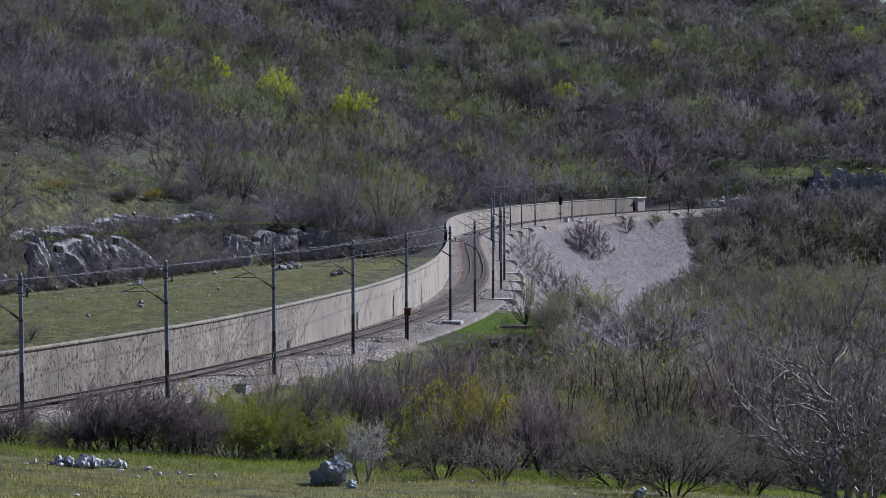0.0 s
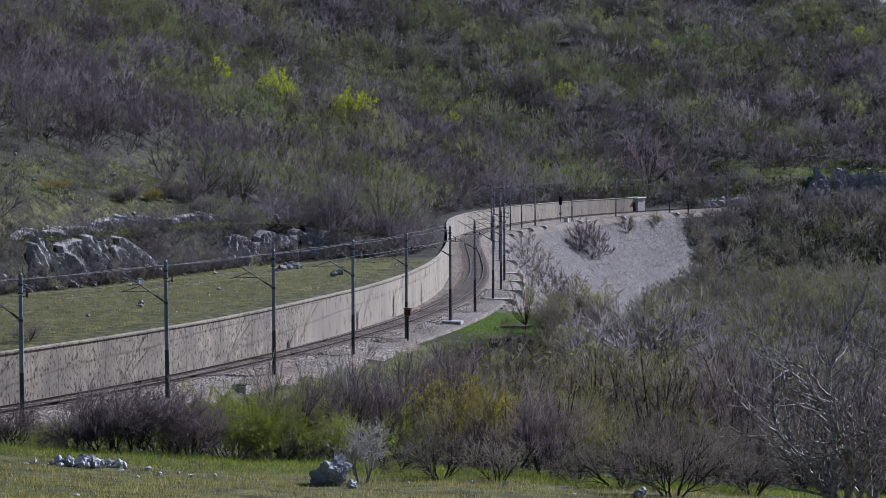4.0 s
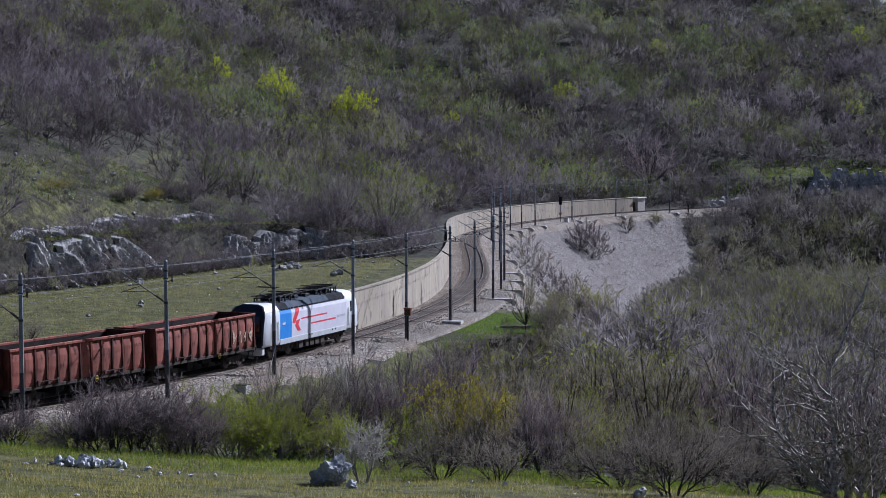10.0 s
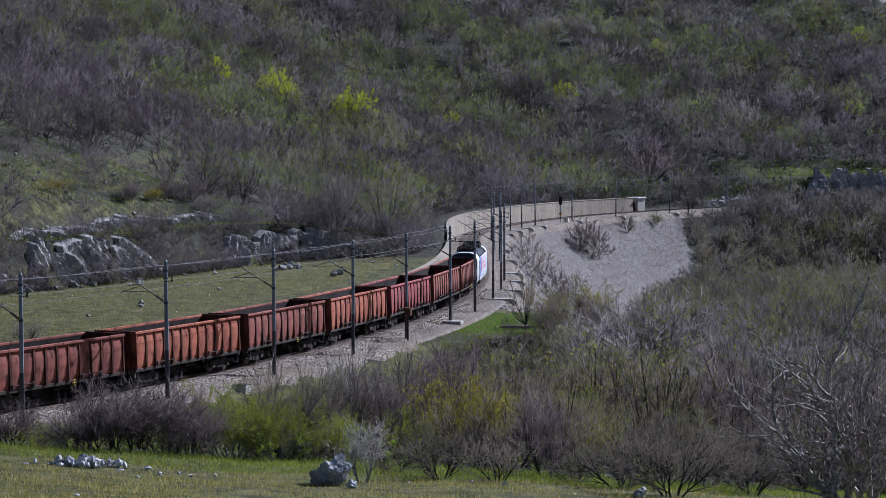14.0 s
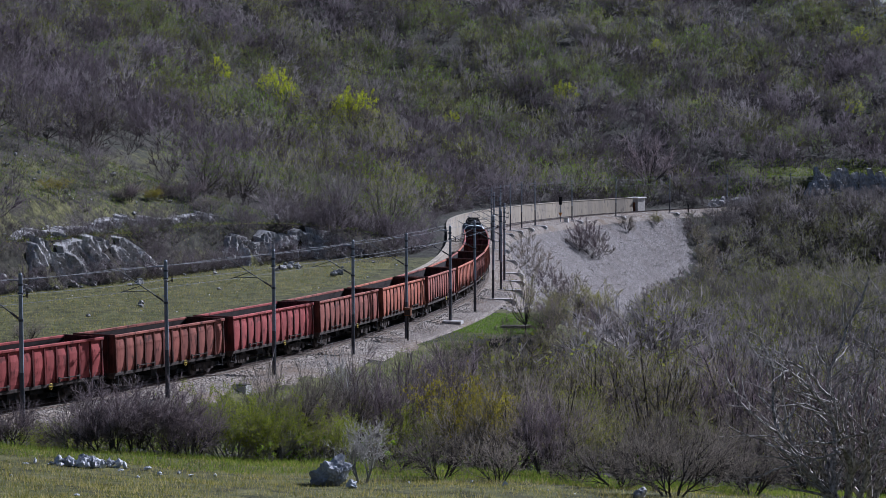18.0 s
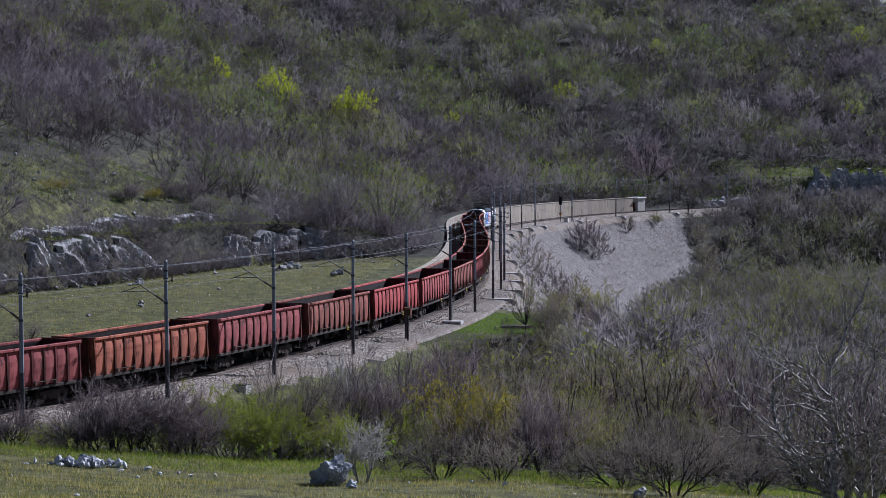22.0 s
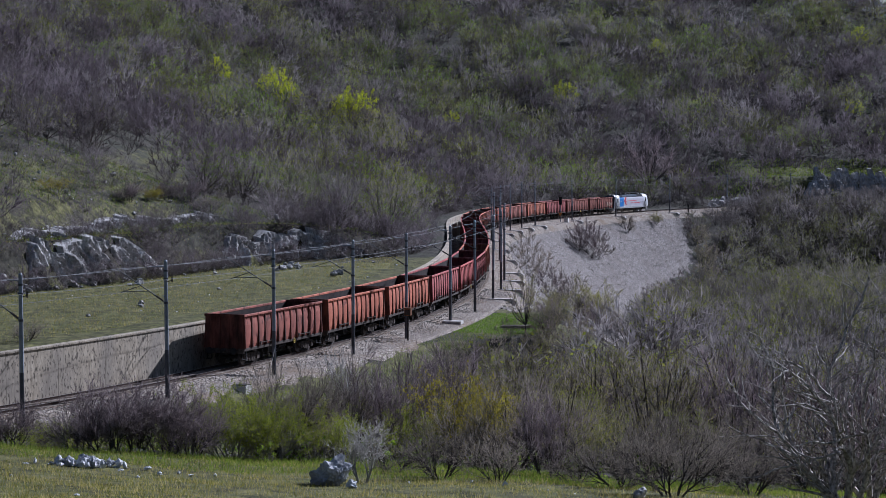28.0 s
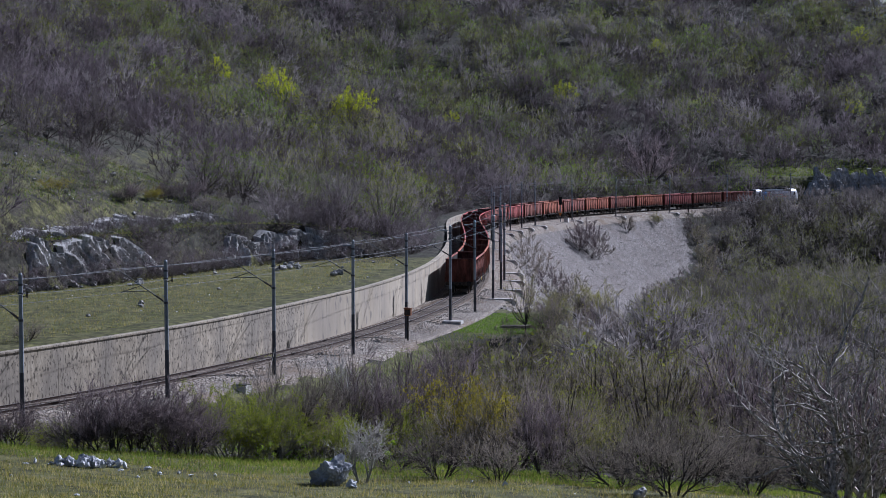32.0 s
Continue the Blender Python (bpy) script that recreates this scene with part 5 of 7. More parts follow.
SHRUB = dict(stems=5, splay=(0.3, 0.95), len=0.62, r=0.016, wiggle=0.12, up=0.04, depth=3, kids=(2, 2, 1), angle=(0.3, 0.75), ratio=(0.5, 0.72), low=True, twigs=2500, twig_len=0.09, twig_w=0.0028, limb=1, sides=4, twig_up=0.25)
KINDS = {
    "dark": (dict(SHRUB, twigs=4600, splay=(0.35, 0.9), lean=0.025, twig_up=0.5, twig_len=0.11, twig_w=0.0026), M_BARKDARK, T_DARK, L_OLIVE, "dense leafless purplish-brown shrub", 2),
    "grey": (dict(SHRUB, twigs=3600, twig_w=0.0022, r=0.022), M_BARKDARK, T_GREY, L_OLIVE, "leafless grey-brown shrub with fine twigs", 3),
    "pale": (dict(SHRUB, stems=2, splay=(0.15, 0.55), len=0.7, r=0.03, kids=(2, 2, 2), twigs=1500, wiggle=0.26), M_BARKPALE, T_PALE, L_OLIVE, "leafless shrub with crooked pale branches", 2),
    "green": (dict(SHRUB, kids=(2, 1, 1), twigs=900, leaves=9500, leaf=0.0105, splay=(0.3, 1.1)), M_BARK, T_GREY, L_GREEN, "low shrub in fresh green leaf", 2),
    "olive": (dict(SHRUB, kids=(2, 1, 1), twigs=1500, leaves=5200, leaf=0.009), M_BARK, T_GREY, L_OLIVE, "shrub with olive-green opening buds", 2),
    "yellow": (dict(SHRUB, kids=(2, 1, 1), twigs=1000, leaves=6000, leaf=0.013), M_BARK, T_GREY, L_YELLOW, "shrub in yellow-ochre blossom", 2),
    "grey_light": (dict(brush=dict(twigs=1600, wide=0.8, low=0.05, fine=0.26, limbs=13, side=7, reach=0.155)), M_BARKDARK, T_GREY, L_OLIVE, "leafless grey scrub bush with fine twigs", 4),
    "dark_light": (dict(brush=dict(twigs=1600, wide=0.75, low=0.05, fine=0.26, limbs=13, side=7, reach=0.16)), M_BARKDARK, T_DARK, L_OLIVE, "leafless purplish-brown scrub bush", 3),
    "olive_light": (dict(brush=dict(twigs=900, leaves=2100, leaf=0.006, wide=0.78, low=0.05, fine=0.26, limbs=12, side=6, reach=0.155)), M_BARKDARK, T_GREY, L_OLIVE, "scrub bush with olive-green opening buds", 3),
    "green_light": (dict(brush=dict(twigs=700, leaves=1500, leaf=0.010, wide=0.72, low=0.03, fine=0.32, limbs=9, side=4, reach=0.2)), M_BARK, T_GREY, L_GREEN, "scrub bush in fresh green leaf", 2),
}
for near_kind in ("grey", "dark", "olive"):
    KINDS[near_kind + "_far"] = (dict(brush=dict(twigs=880, leaves=560 if near_kind == "olive" else 0, leaf=0.011, wide=0.85, low=0.03, fine=0.68, limbs=15, side=5, reach=0.18, thick=0.32, loose=0.6)), *KINDS[near_kind + "_light"][1:])
KINDS["dark_tree"] = (dict(brush=dict(twigs=1700, wide=0.7, low=0.16, fine=0.45, limbs=15, side=6, reach=0.16, thick=0.7)), M_BARKDARK, T_DARK, L_OLIVE, "leafless tree with dark purplish twigs", 3)
KINDS["bud_tree"] = (dict(brush=dict(twigs=1000, leaves=2400, leaf=0.0056, wide=0.62, low=0.15, fine=0.5, limbs=14, side=6, reach=0.15, thick=0.7)), M_BARKDARK, T_GREY, L_OLIVE, "tree with olive-green opening buds", 3)
KINDS["lime_tree"] = (dict(brush=dict(twigs=300, leaves=3200, leaf=0.0135, wide=0.66, low=0.14, fine=0.3, limbs=15, side=6, reach=0.15)), M_BARK, T_GREY, L_LIME, "tree in bright yellow-green new leaf", 2)
LIBRARY = {}


def get_plant(kind, variant):
    key = (kind, variant)
    if key not in LIBRARY:
        cfg, bark, twig, leaf, label, _ = KINDS[kind]
        if "brush" in cfg:
            trunk, (v2, f2, m2) = brush(900 + 17 * sorted(KINDS).index(kind) + variant, **cfg["brush"])
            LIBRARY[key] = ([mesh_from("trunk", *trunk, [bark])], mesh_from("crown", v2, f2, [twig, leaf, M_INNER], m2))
            return LIBRARY[key]
        stems, (v2, f2, m2) = plant(100 + 17 * sorted(KINDS).index(kind) + variant, cfg)
        LIBRARY[key] = ([mesh_from("stem", v, f, [bark]) for v, f in stems], mesh_from("crown", v2, f2, [twig, leaf, bark], m2))
    return LIBRARY[key]


prg = random.Random(11)


def set_plant(kind, x, y, h, wide=1.0, name=None, group="shrubs on the slope", label=""):
    if y > 135 and kind.endswith("_light") and kind[:-6] + "_far" in KINDS:
        kind = kind[:-6] + "_far"
    variants = KINDS[kind][5]
    stems, crown = get_plant(kind, prg.randrange(variants))
    z = float(land(np.array([x]), np.array([y]))[0])
    nm = name or ("tree" if kind.endswith("tree") else "shrub")
    ob = tagged(new(nm), label or KINDS[kind][4], "tree" if nm == "tree" else "shrub", group=group)
    ob.matrix_basis = pose(x, y, z - 0.03, 0, 0, prg.uniform(-40, 40) if kind == "dark" else prg.uniform(0, 360)) @ Matrix.Diagonal((h * wide, h * wide, h, 1))
    for me_ in (*stems, crown):
        c = new("crown" if me_ is crown else "stem" if len(stems) > 1 else "trunk", me_)
        c.parent = ob
    return ob


# shrubs on the near slope: kind, x, y, height, width against height
for kind, x, y, h, w in (
        ("dark", -9.9, 60, 2.46, 1.0), ("dark", -9.2, 60.6, 2.3, 1.1), ("dark", -7.5, 60.5, 2.0, 1.0), ("dark", -10.8, 61, 2.0, 1.0), ("dark", -8.3, 61, 2.55, 0.85), ("dark", -12.7, 60, 1.6, 1.0), ("green", -12.3, 64, 1.05, 1.5), ("olive", -11.6, 66, 1.3, 1.1), ("green", -10.9, 64, 1.1, 1.4),
        ("green", -6.4, 62.5, 2.1, 1.1), ("green", -5.2, 62.6, 2.0, 1.0), ("green", -12.2, 62, 1.0, 1.6), ("green", -10.2, 62.4, 0.9, 1.6), ("green", -8.2, 62.5, 1.0, 1.5), ("green", -6.8, 64, 2.5, 0.8), ("green", -6.0, 67, 2.3, 0.85), ("olive", -7.6, 63, 1.7, 0.85), ("grey", -5.3, 66, 3.2, 0.6), ("dark", -4.5, 67, 2.7, 0.75), ("olive", -4.1, 66, 2.3, 0.75), ("grey", -3.8, 72, 3.4, 0.6)):
    set_plant(kind, x, y, h, w)
for kind, x, y, h, w in (
        ("pale", -3.1, 74, 4.6, 0.6), ("grey", -2.0, 78, 4.7, 0.6), ("dark", -0.9, 82, 4.9, 0.55), ("yellow", 0.45, 68.3, 3.5, 0.65), ("yellow", 1.35, 67.6, 2.9, 0.7), ("olive", 1.4, 76, 3.0, 0.6),
        ("pale", -2.1, 52.6, 1.75, 0.95), ("grey", -1.4, 58, 1.1, 1.2), ("grey", -0.1, 56, 1.62, 0.95), ("grey", 1.5, 55, 1.5, 1.0), ("dark", 3.1, 60, 3.0, 0.65), ("grey", 2.2, 66, 2.7, 0.75), ("olive", 4.5, 64, 2.8, 0.6),
        ("grey", 4.9, 56, 2.0, 1.0), ("grey", 6.0, 53, 2.3, 1.0), ("grey", 7.8, 60, 2.1, 0.9)):
    set_plant(kind, x, y, h, w)
for kind, x, y, h, w in (("dark", -2.3, 70, 4.3, 0.62), ("grey", -3.5, 69, 4.0, 0.6), ("grey", -5.0, 66, 3.7, 0.6), ("dark", -0.6, 72, 4.5, 0.6), ("green", -5.6, 65, 2.0, 0.95), ("green", -1.2, 69, 2.3, 0.8), ("olive", -0.2, 71, 2.7, 0.75), ("grey", 1.9, 73, 4.0, 0.65), ("green", -3.6, 65, 2.0, 0.95), ("grey", 0.8, 66, 2.4, 0.8)):
    set_plant(kind, x, y, h, w)
for kind, x, y, h, w in (("grey", 8.6, 57, 1.7, 0.9), ("grey", 3.8, 58, 1.25, 1.0), ("grey", 12.0, 66, 2.6, 0.9), ("dark", 14.2, 70, 3.0, 0.8), ("grey", 9.6, 66, 2.6, 0.9), ("grey", 7.2, 70, 2.9, 0.8)):
    set_plant(kind, x, y, h, w)
# scrub between the near slope and the platform beside the line
srg = random.Random(4)
for i in range(140):
    y = srg.uniform(68, 172)
    x = srg.uniform(-0.5 - 0.055 * max(0, 100 - y), 0.235 * y + 3)
    s_, l_ = line_coords(np.array([x]), np.array([y]))
    if l_[0] < (12 if s_[0] > 15 else 9) + srg.uniform(0, 3) or (abs(x) < 3 and srg.random() < 0.3):
        continue
    set_plant(srg.choice(["grey_light", "grey_light", "dark_light", "dark_light", "olive_light", "olive_light", "olive_light", "olive_light", "green_light"]), x, y, srg.uniform(2.3, 3.9), srg.uniform(0.75, 1.05))
for i in range(14):
    p = line_at(srg.uniform(6, 31), srg.uniform(8.0, 13.5))
    set_plant(srg.choice(["grey_light", "dark_light", "grey_light", "olive_light"]), p.x, p.y, srg.uniform(2.0, 3.2), srg.uniform(0.75, 1.0))
# young trees at the edge of the platform and shrubs growing on the stone bank
for kind, x, y, h, w in (
        ("bud_tree", 6.6, 165, 5.2, 0.6), ("bud_tree", 7.6, 160, 3.8, 0.8), ("grey", 8.6, 168, 3.2, 0.8), ("grey_light", 5.6, 154, 2.0, 0.9), ("olive", 9.5, 175, 3.6, 0.8), ("grey", 11.0, 180, 3.2, 0.9), ("olive", 13.5, 182, 4.6, 0.8),
        ("dark_light", 27.6, 390, 6.4, 0.8), ("dark_light", 28.5, 389, 5.8, 0.85), ("dark_light", 26.8, 391, 6.2, 0.85), ("grey_light", 30.0, 392, 5.0, 0.8), ("dark_light", 25.6, 386, 5.2, 0.8), ("grey", 38.4, 426, 4.8, 0.6), ("olive", 45.9, 442, 3.6, 0.7), ("grey_light", 12.8, 316, 6.0, 0.7), ("grey_light", 14.5, 300, 5.2, 0.8), ("grey_light", 15.5, 262, 5.0, 0.8), ("grey_light", 11.4, 272, 4.4, 0.8), ("dark_light", 13.0, 250, 4.2, 0.8)):
    set_plant(kind, x, y, h, w, group="shrubs on the stone bank")
for i in range(44):
    s_ = srg.uniform(64, 215)
    l_ = srg.uniform(11, 30) if s_ < 170 else srg.uniform(16, 30)
    p = line_at(s_, l_)
    set_plant(srg.choice(["grey_light", "grey_light", "dark_light", "olive_light", "grey_light"]), p.x, p.y, srg.uniform(2.2, 4.4), srg.uniform(0.75, 1.0), group="shrubs on the stone bank")
# single trees on the hillside
for kind, x, y, h, w in (
        ("dark_tree", 49.0, 491, 14.5, 1.15), ("dark_tree", 33.0, 470, 10.5, 0.9), ("lime_tree", -37.5, 463, 10.0, 0.75), ("lime_tree", -51.0, 465, 7.5, 0.8), ("lime_tree", -19.7, 463, 10.5, 1.0), ("bud_tree", -16.0, 458, 8.5, 1.0), ("lime_tree", -6.2, 456, 5.5, 1.1),
        ("lime_tree", -35.0, 461, 8.0, 0.8), ("lime_tree", -22.5, 466, 8.0, 0.9), ("lime_tree", 2.3, 515, 6.0, 0.9), ("lime_tree", 33.5, 563, 7.0, 1.0), ("lime_tree", 67.0, 641, 7.0, 1.0), ("lime_tree", 139.0, 686, 8.0, 0.9), ("lime_tree", 120.0, 600, 6.0, 1.0)):
    set_plant(kind, x, y, h, w, group="hillside trees")
# meadow and terrace
for kind, x, y, h, w in (
        ("grey", -15.2, 147, 2.3, 0.7), ("grey", -26.0, 127, 1.5, 1.2), ("green", -12.5, 144, 0.9, 1.3), ("green", -13.8, 141, 0.8, 1.2), ("dark", -31.7, 207, 2.4, 1.2), ("yellow", -37.1, 197, 1.6, 1.4), ("yellow", -30.0, 211, 1.6, 1.3), ("dark", -29.0, 214, 2.2, 1.2), ("dark", -27.0, 218, 2.6, 1.3), ("grey", -24.5, 216, 2.4, 1.2)):
    set_plant(kind, x, y, h, w, group="meadow shrubs")
scrub = []
for i in range(440):
    s_ = srg.uniform(0, 110)
    p = line_at(s_, -float(meadow_edge(s_)) - (srg.uniform(-1.5, 3) if i % 2 else srg.uniform(3, 44)))
    if abs(p.x) < 0.225 * p.y + 4:
        scrub.append((p.x, p.y, srg.uniform(1.2, 3.0)))
for i in range(90):
    s_ = srg.uniform(330, 392)
    p = line_at(s_, -srg.uniform(7, 24))
    scrub.append((p.x, p.y, srg.uniform(1.5, 3.6)))
for i in range(110):
    s_ = srg.uniform(72, 190)
    p = line_at(s_, -srg.uniform(0, 6) - float(meadow_edge(s_)))
    scrub.append((p.x, p.y, srg.uniform(1.8, 3.4)))
for i in range(330):
    s_ = srg.uniform(84, 335)
    p = line_at(s_, -srg.uniform(7.2, 24))
    scrub.append((p.x, p.y, srg.uniform(2.2, 4.2)))
for i in range(150):
    s_ = srg.uniform(-5, 80)
    p = line_at(s_, -float(meadow_edge(s_)) + srg.uniform(-2.0, 0.6))
    if 25 < s_ < 44 and srg.random() < 0.88 or 62 < s_ < 82 and srg.random() < 0.6:
        continue
    scrub.append((p.x, p.y, srg.uniform(1.4, 2.6)))
for i in range(130):
    s_ = srg.uniform(-5, 80)
    p = line_at(s_, -float(meadow_edge(s_)) + srg.uniform(0.4, 1.8))
    if 25 < s_ < 44 and srg.random() < 0.85 or 62 < s_ < 82 and srg.random() < 0.6:
        continue
    scrub.append((p.x, p.y, srg.uniform(1.0, 2.4)))
for i in range(210):
    s_ = srg.uniform(88, 326)
    p = line_at(s_, -srg.uniform(4.3, 7.6))
    scrub.append((p.x, p.y, srg.uniform(0.9, 2.2)))
# bushes along the lower edge of the loose stone
for i in range(46):
    s_ = srg.uniform(225, 336)
    p = line_at(s_, float(bank_foot(s_)) + srg.uniform(0.8, 6))
    set_plant(srg.choice(["olive_light", "dark_light", "grey_light", "olive_light"]), p.x, p.y, srg.uniform(3.0, 4.8), srg.uniform(0.8, 1.05), group="shrubs on the stone bank")
# large leafless trees close by
def crooked(rg, p, d, length, r, depth, out):
    """A zigzag limb with short spurs and side branches; out takes (start, end, radius, radius, depth)."""
    n = max(3, int(length / 0.13))
    for i in range(n):
        q = p + d * (length / n)
        r0, r1 = r * (1 - 0.72 * i / n), r * (1 - 0.72 * (i + 1) / n)
        out.append((p, q, r0, r1, depth))
        p = q
        d = unit(d + rg.normal(0, 0.17 + 0.04 * depth, 3) + np.array([0, 0, 0.055]))
        if depth < 4 and i > (1 if depth else 2) and rg.uniform() < (0.75, 0.72, 0.62, 0.5)[depth]:
            side = unit(np.cross(d, rg.normal(0, 1, 3)))
            a = rg.uniform(0.55, 1.05)
            crooked(rg, p, unit(d * math.cos(a) + side * math.sin(a) + np.array([0, 0, 0.2])), length * rg.uniform(0.22, 0.5) * (1 - 0.4 * i / n), max(r1 * 0.62, 0.0035), depth + 1, out)


def close_tree(x, y, seed, limbs, trunk=0.55, thick=0.09):
    """A leafless fruit tree; limbs are (lean across, lean in depth, length)."""
    rg = np.random.RandomState(seed)
    z = float(land(np.array([x]), np.array([y]))[0])
    ob = tagged(new("tree"), "leafless tree with crooked pale branches and reddish twigs", "tree", group="close trees")
    ob.matrix_basis = pose(x, y, z - 0.05)
    fork = np.array([rg.normal(0, 0.05), rg.normal(0, 0.05), trunk])
    v, f = tubes([(np.zeros(3), fork, thick * 1.15, thick, 0)], 8)
    new("trunk", mesh_from("trunk", v, f, [M_BARKMID])).parent = ob
    for across, deep, length in limbs:
        segs = []
        d = unit(np.array([math.tan(radians(across)), math.tan(radians(deep)), 1.0]))
        crooked(rg, fork + rg.normal(0, 0.03, 3), d, length, thick * rg.uniform(0.48, 0.62), 0, segs)
        v1, f1 = tubes([q for q in segs if q[4] < 2], 5)
        limb = new("limb", mesh_from("limb", v1, f1, [M_BARKMID]))
        limb.parent = ob
        v2, f2 = tubes([q for q in segs if q[4] >= 2], 3)
        tw = new("twigs", mesh_from("twigs", v2, f2, [T_RED]))
        tw.parent = limb
        tagged(tw, "thin reddish-brown twigs", kind="stuff")


close_tree(6.35, 32.0, 5, ((-55, 5, 3.5), (-42, -20, 2.8), (-32, 15, 3.0), (-23, 8, 4.3), (-15, 25, 3.3), (-8, -12, 3.8), (6, 10, 3.6), (20, -15, 3.1), (38, 12, 2.6)))
close_tree(7.05, 33.5, 9, ((-34, 12, 2.9), (-18, -10, 3.3), (-4, 14, 3.4), (12, -8, 3.9), (30, 10, 2.8)), trunk=0.8)
close_tree(7.6, 31.0, 14, ((-62, 0, 2.2), (-30, 10, 2.6), (-14, 0, 4.6), (10, 5, 3.6)), trunk=0.5)

# ---- woods: many trees that nobody could count ----
bare_far = [far_proto(500 + i, twigs=300, wide=0.66 + 0.08 * (i % 3), low=0.10 + 0.06 * (i % 2), fine=0.9, limbs=8 + i % 3, side=3, reach=0.25, thick=0.55) for i in range(9)]
leaf_far = [far_proto(520 + i, twigs=130, leaves=260, leaf=0.018, wide=0.7, low=0.12, fine=0.8, limbs=10, side=3, reach=0.2, thick=0.55) for i in range(7)]
wr = np.random.RandomState(21)


def wood(name, label, protos, materials, xs, ys, hs):
    zs = land(xs, ys)
    pl = [(wr.randint(len(protos)), xs[i], ys[i], zs[i] - 0.1, wr.uniform(0, 6.28), hs[i] * wr.uniform(0.75, 1.15), hs[i] * wr.uniform(0.75, 1.15), hs[i]) for i in range(len(xs))]
    return tagged(scatter_mesh(name, protos, pl, materials), label, "woods", kind="stuff")


n = 6000
yy = 150 + 720 * wr.uniform(0, 1, n) ** 0.7
xx = (wr.uniform(-1, 1, n)) * (0.235 * yy + 14)
s_, l_ = line_coords(xx, yy)
e_ = -l_ - meadow_edge(s_)
keep = (l_ < -7) & (e_ > 0) & (e_ < 330)
open_slope = (xx / yy < -0.122 + 0.012 * np.sin(yy * 0.11)) & (land(xx, yy) < 13.6 + 0.7 * np.sin(xx * 0.5)) | (s_ < 80) & (e_ < 12)
shelf = (s_ > 388) & (e_ < 14)
keep &= ~(open_slope & (wr.uniform(0, 1, n) > 0.05)) & ~(shelf & (wr.uniform(0, 1, n) > 0.4))
keep &= ~((xx > 0.185 * yy) & (e_ > 215))
xx, yy, e_ = xx[keep], yy[keep], e_[keep]
patch = np.sin(xx * 0.05 + 1.7 * np.sin(yy * 0.021)) * np.sin(yy * 0.043 + xx * 0.02) + wr.normal(0, 0.45, len(xx))
patch = patch + 0.16 - 0.5 * ((xx < -26) & (yy < 330))
hs = wr.uniform(4.5, 9.0, len(xx)) * (1 + 0.15 * smooth(480, 700, yy))
k1 = patch < -0.08
k2 = (patch >= -0.08) & (patch < 0.22)
k3 = (patch >= 0.22) & (patch < 1.0)
k4 = patch >= 1.0
near_edge = yy < 330
fine_far = [far_proto(580 + i, twigs=540, wide=0.66 + 0.08 * (i % 3), low=0.12, fine=0.72, limbs=14, side=5, reach=0.18, thick=0.36, loose=0.6) for i in range(6)]
fine_leaf = [far_proto(590 + i, twigs=240, leaves=400, leaf=0.012, wide=0.66, low=0.12, fine=0.5, limbs=10, side=4, reach=0.19, thick=0.6) for i in range(5)]
mid_far = [far_proto(610 + i, twigs=360, wide=0.7 + 0.06 * (i % 3), low=0.08, fine=0.62, limbs=10, side=4, reach=0.2, thick=0.6) for i in range(6)]
mid_leaf = [far_proto(620 + i, twigs=170, leaves=270, leaf=0.014, wide=0.7, low=0.08, fine=0.6, limbs=10, side=3, reach=0.2, thick=0.6) for i in range(5)]
for nm, lb, pr, prf, mm, k in (
        ("hillside_woods_bare", "leafless grey-brown woods covering the hillside", bare_far, fine_far, WM_DARK, k1),
        ("hillside_woods_grey", "leafless pale grey woods on the hillside", bare_far, fine_far, WM_GREY, k2),
        ("hillside_woods_budding", "hillside woods with olive-green buds", leaf_far, fine_leaf, WM_GREY, k3),
        ("hillside_woods_green", "scattered hillside trees in fresh green leaf", leaf_far, fine_leaf, WM_GREEN, k4)):
    a = k & ~near_edge
    wood(nm, lb, pr, mm, xx[a], yy[a], hs[a])
    a = k & near_edge
    wood(nm.replace("hillside", "lower"), lb.replace("hillside", "lower slope"), prf, mm, xx[a], yy[a], hs[a] * 0.85)
sc = np.array(scrub)
low_far = [far_proto(540 + i, twigs=330, wide=0.95, low=0.02, fine=0.6, limbs=13, side=4, reach=0.2, thick=0.35, loose=0.62) for i in range(6)]
half_ = np.arange(len(sc)) % 3 > 0
wood("ledge_scrub_dark", "leafless purplish scrub along the rock ledge", low_far, WM_DARK, sc[half_, 0], sc[half_, 1], sc[half_, 2])
wood("ledge_scrub_grey", "leafless grey scrub on the terrace", low_far, WM_GREY, sc[~half_, 0], sc[~half_, 1], sc[~half_, 2])

# valley woods
n = 1500
yy = 105 + 400 * wr.uniform(0, 1, n)
xx = wr.uniform(0.0, 1.0, n) * (0.26 * yy + 14)
s_, l_ = line_coords(xx, yy)
keep = (l_ > 30) | ((l_ > 8) & (s_ > 345)) | ((s_ < 50) & (l_ > 17))
keep &= (l_ > 6) & ~((s_ > 30) & (s_ < 60) & (l_ < 20)) & ~((s_ > 325) & (wr.uniform(0, 1, n) < 0.3))
xx, yy, l_, s_ = xx[keep], yy[keep], l_[keep], s_[keep]
hs = np.where(s_ > 345, wr.uniform(3.5, 6.0, len(xx)), wr.uniform(4.0, 7.5, len(xx)))
order = np.argsort(yy)
near_n = 110
for i in order[:near_n]:
    kd = prg.choice(["dark_tree", "grey_light", "bud_tree", "grey_light", "olive_light", "bud_tree"])
    set_plant(kd, float(xx[i]), float(yy[i]), float(hs[i]) * (0.75 if kd.endswith("light") else 1.0), group="valley trees")
r_ = order[near_n:]
u = wr.uniform(0, 1, len(r_))
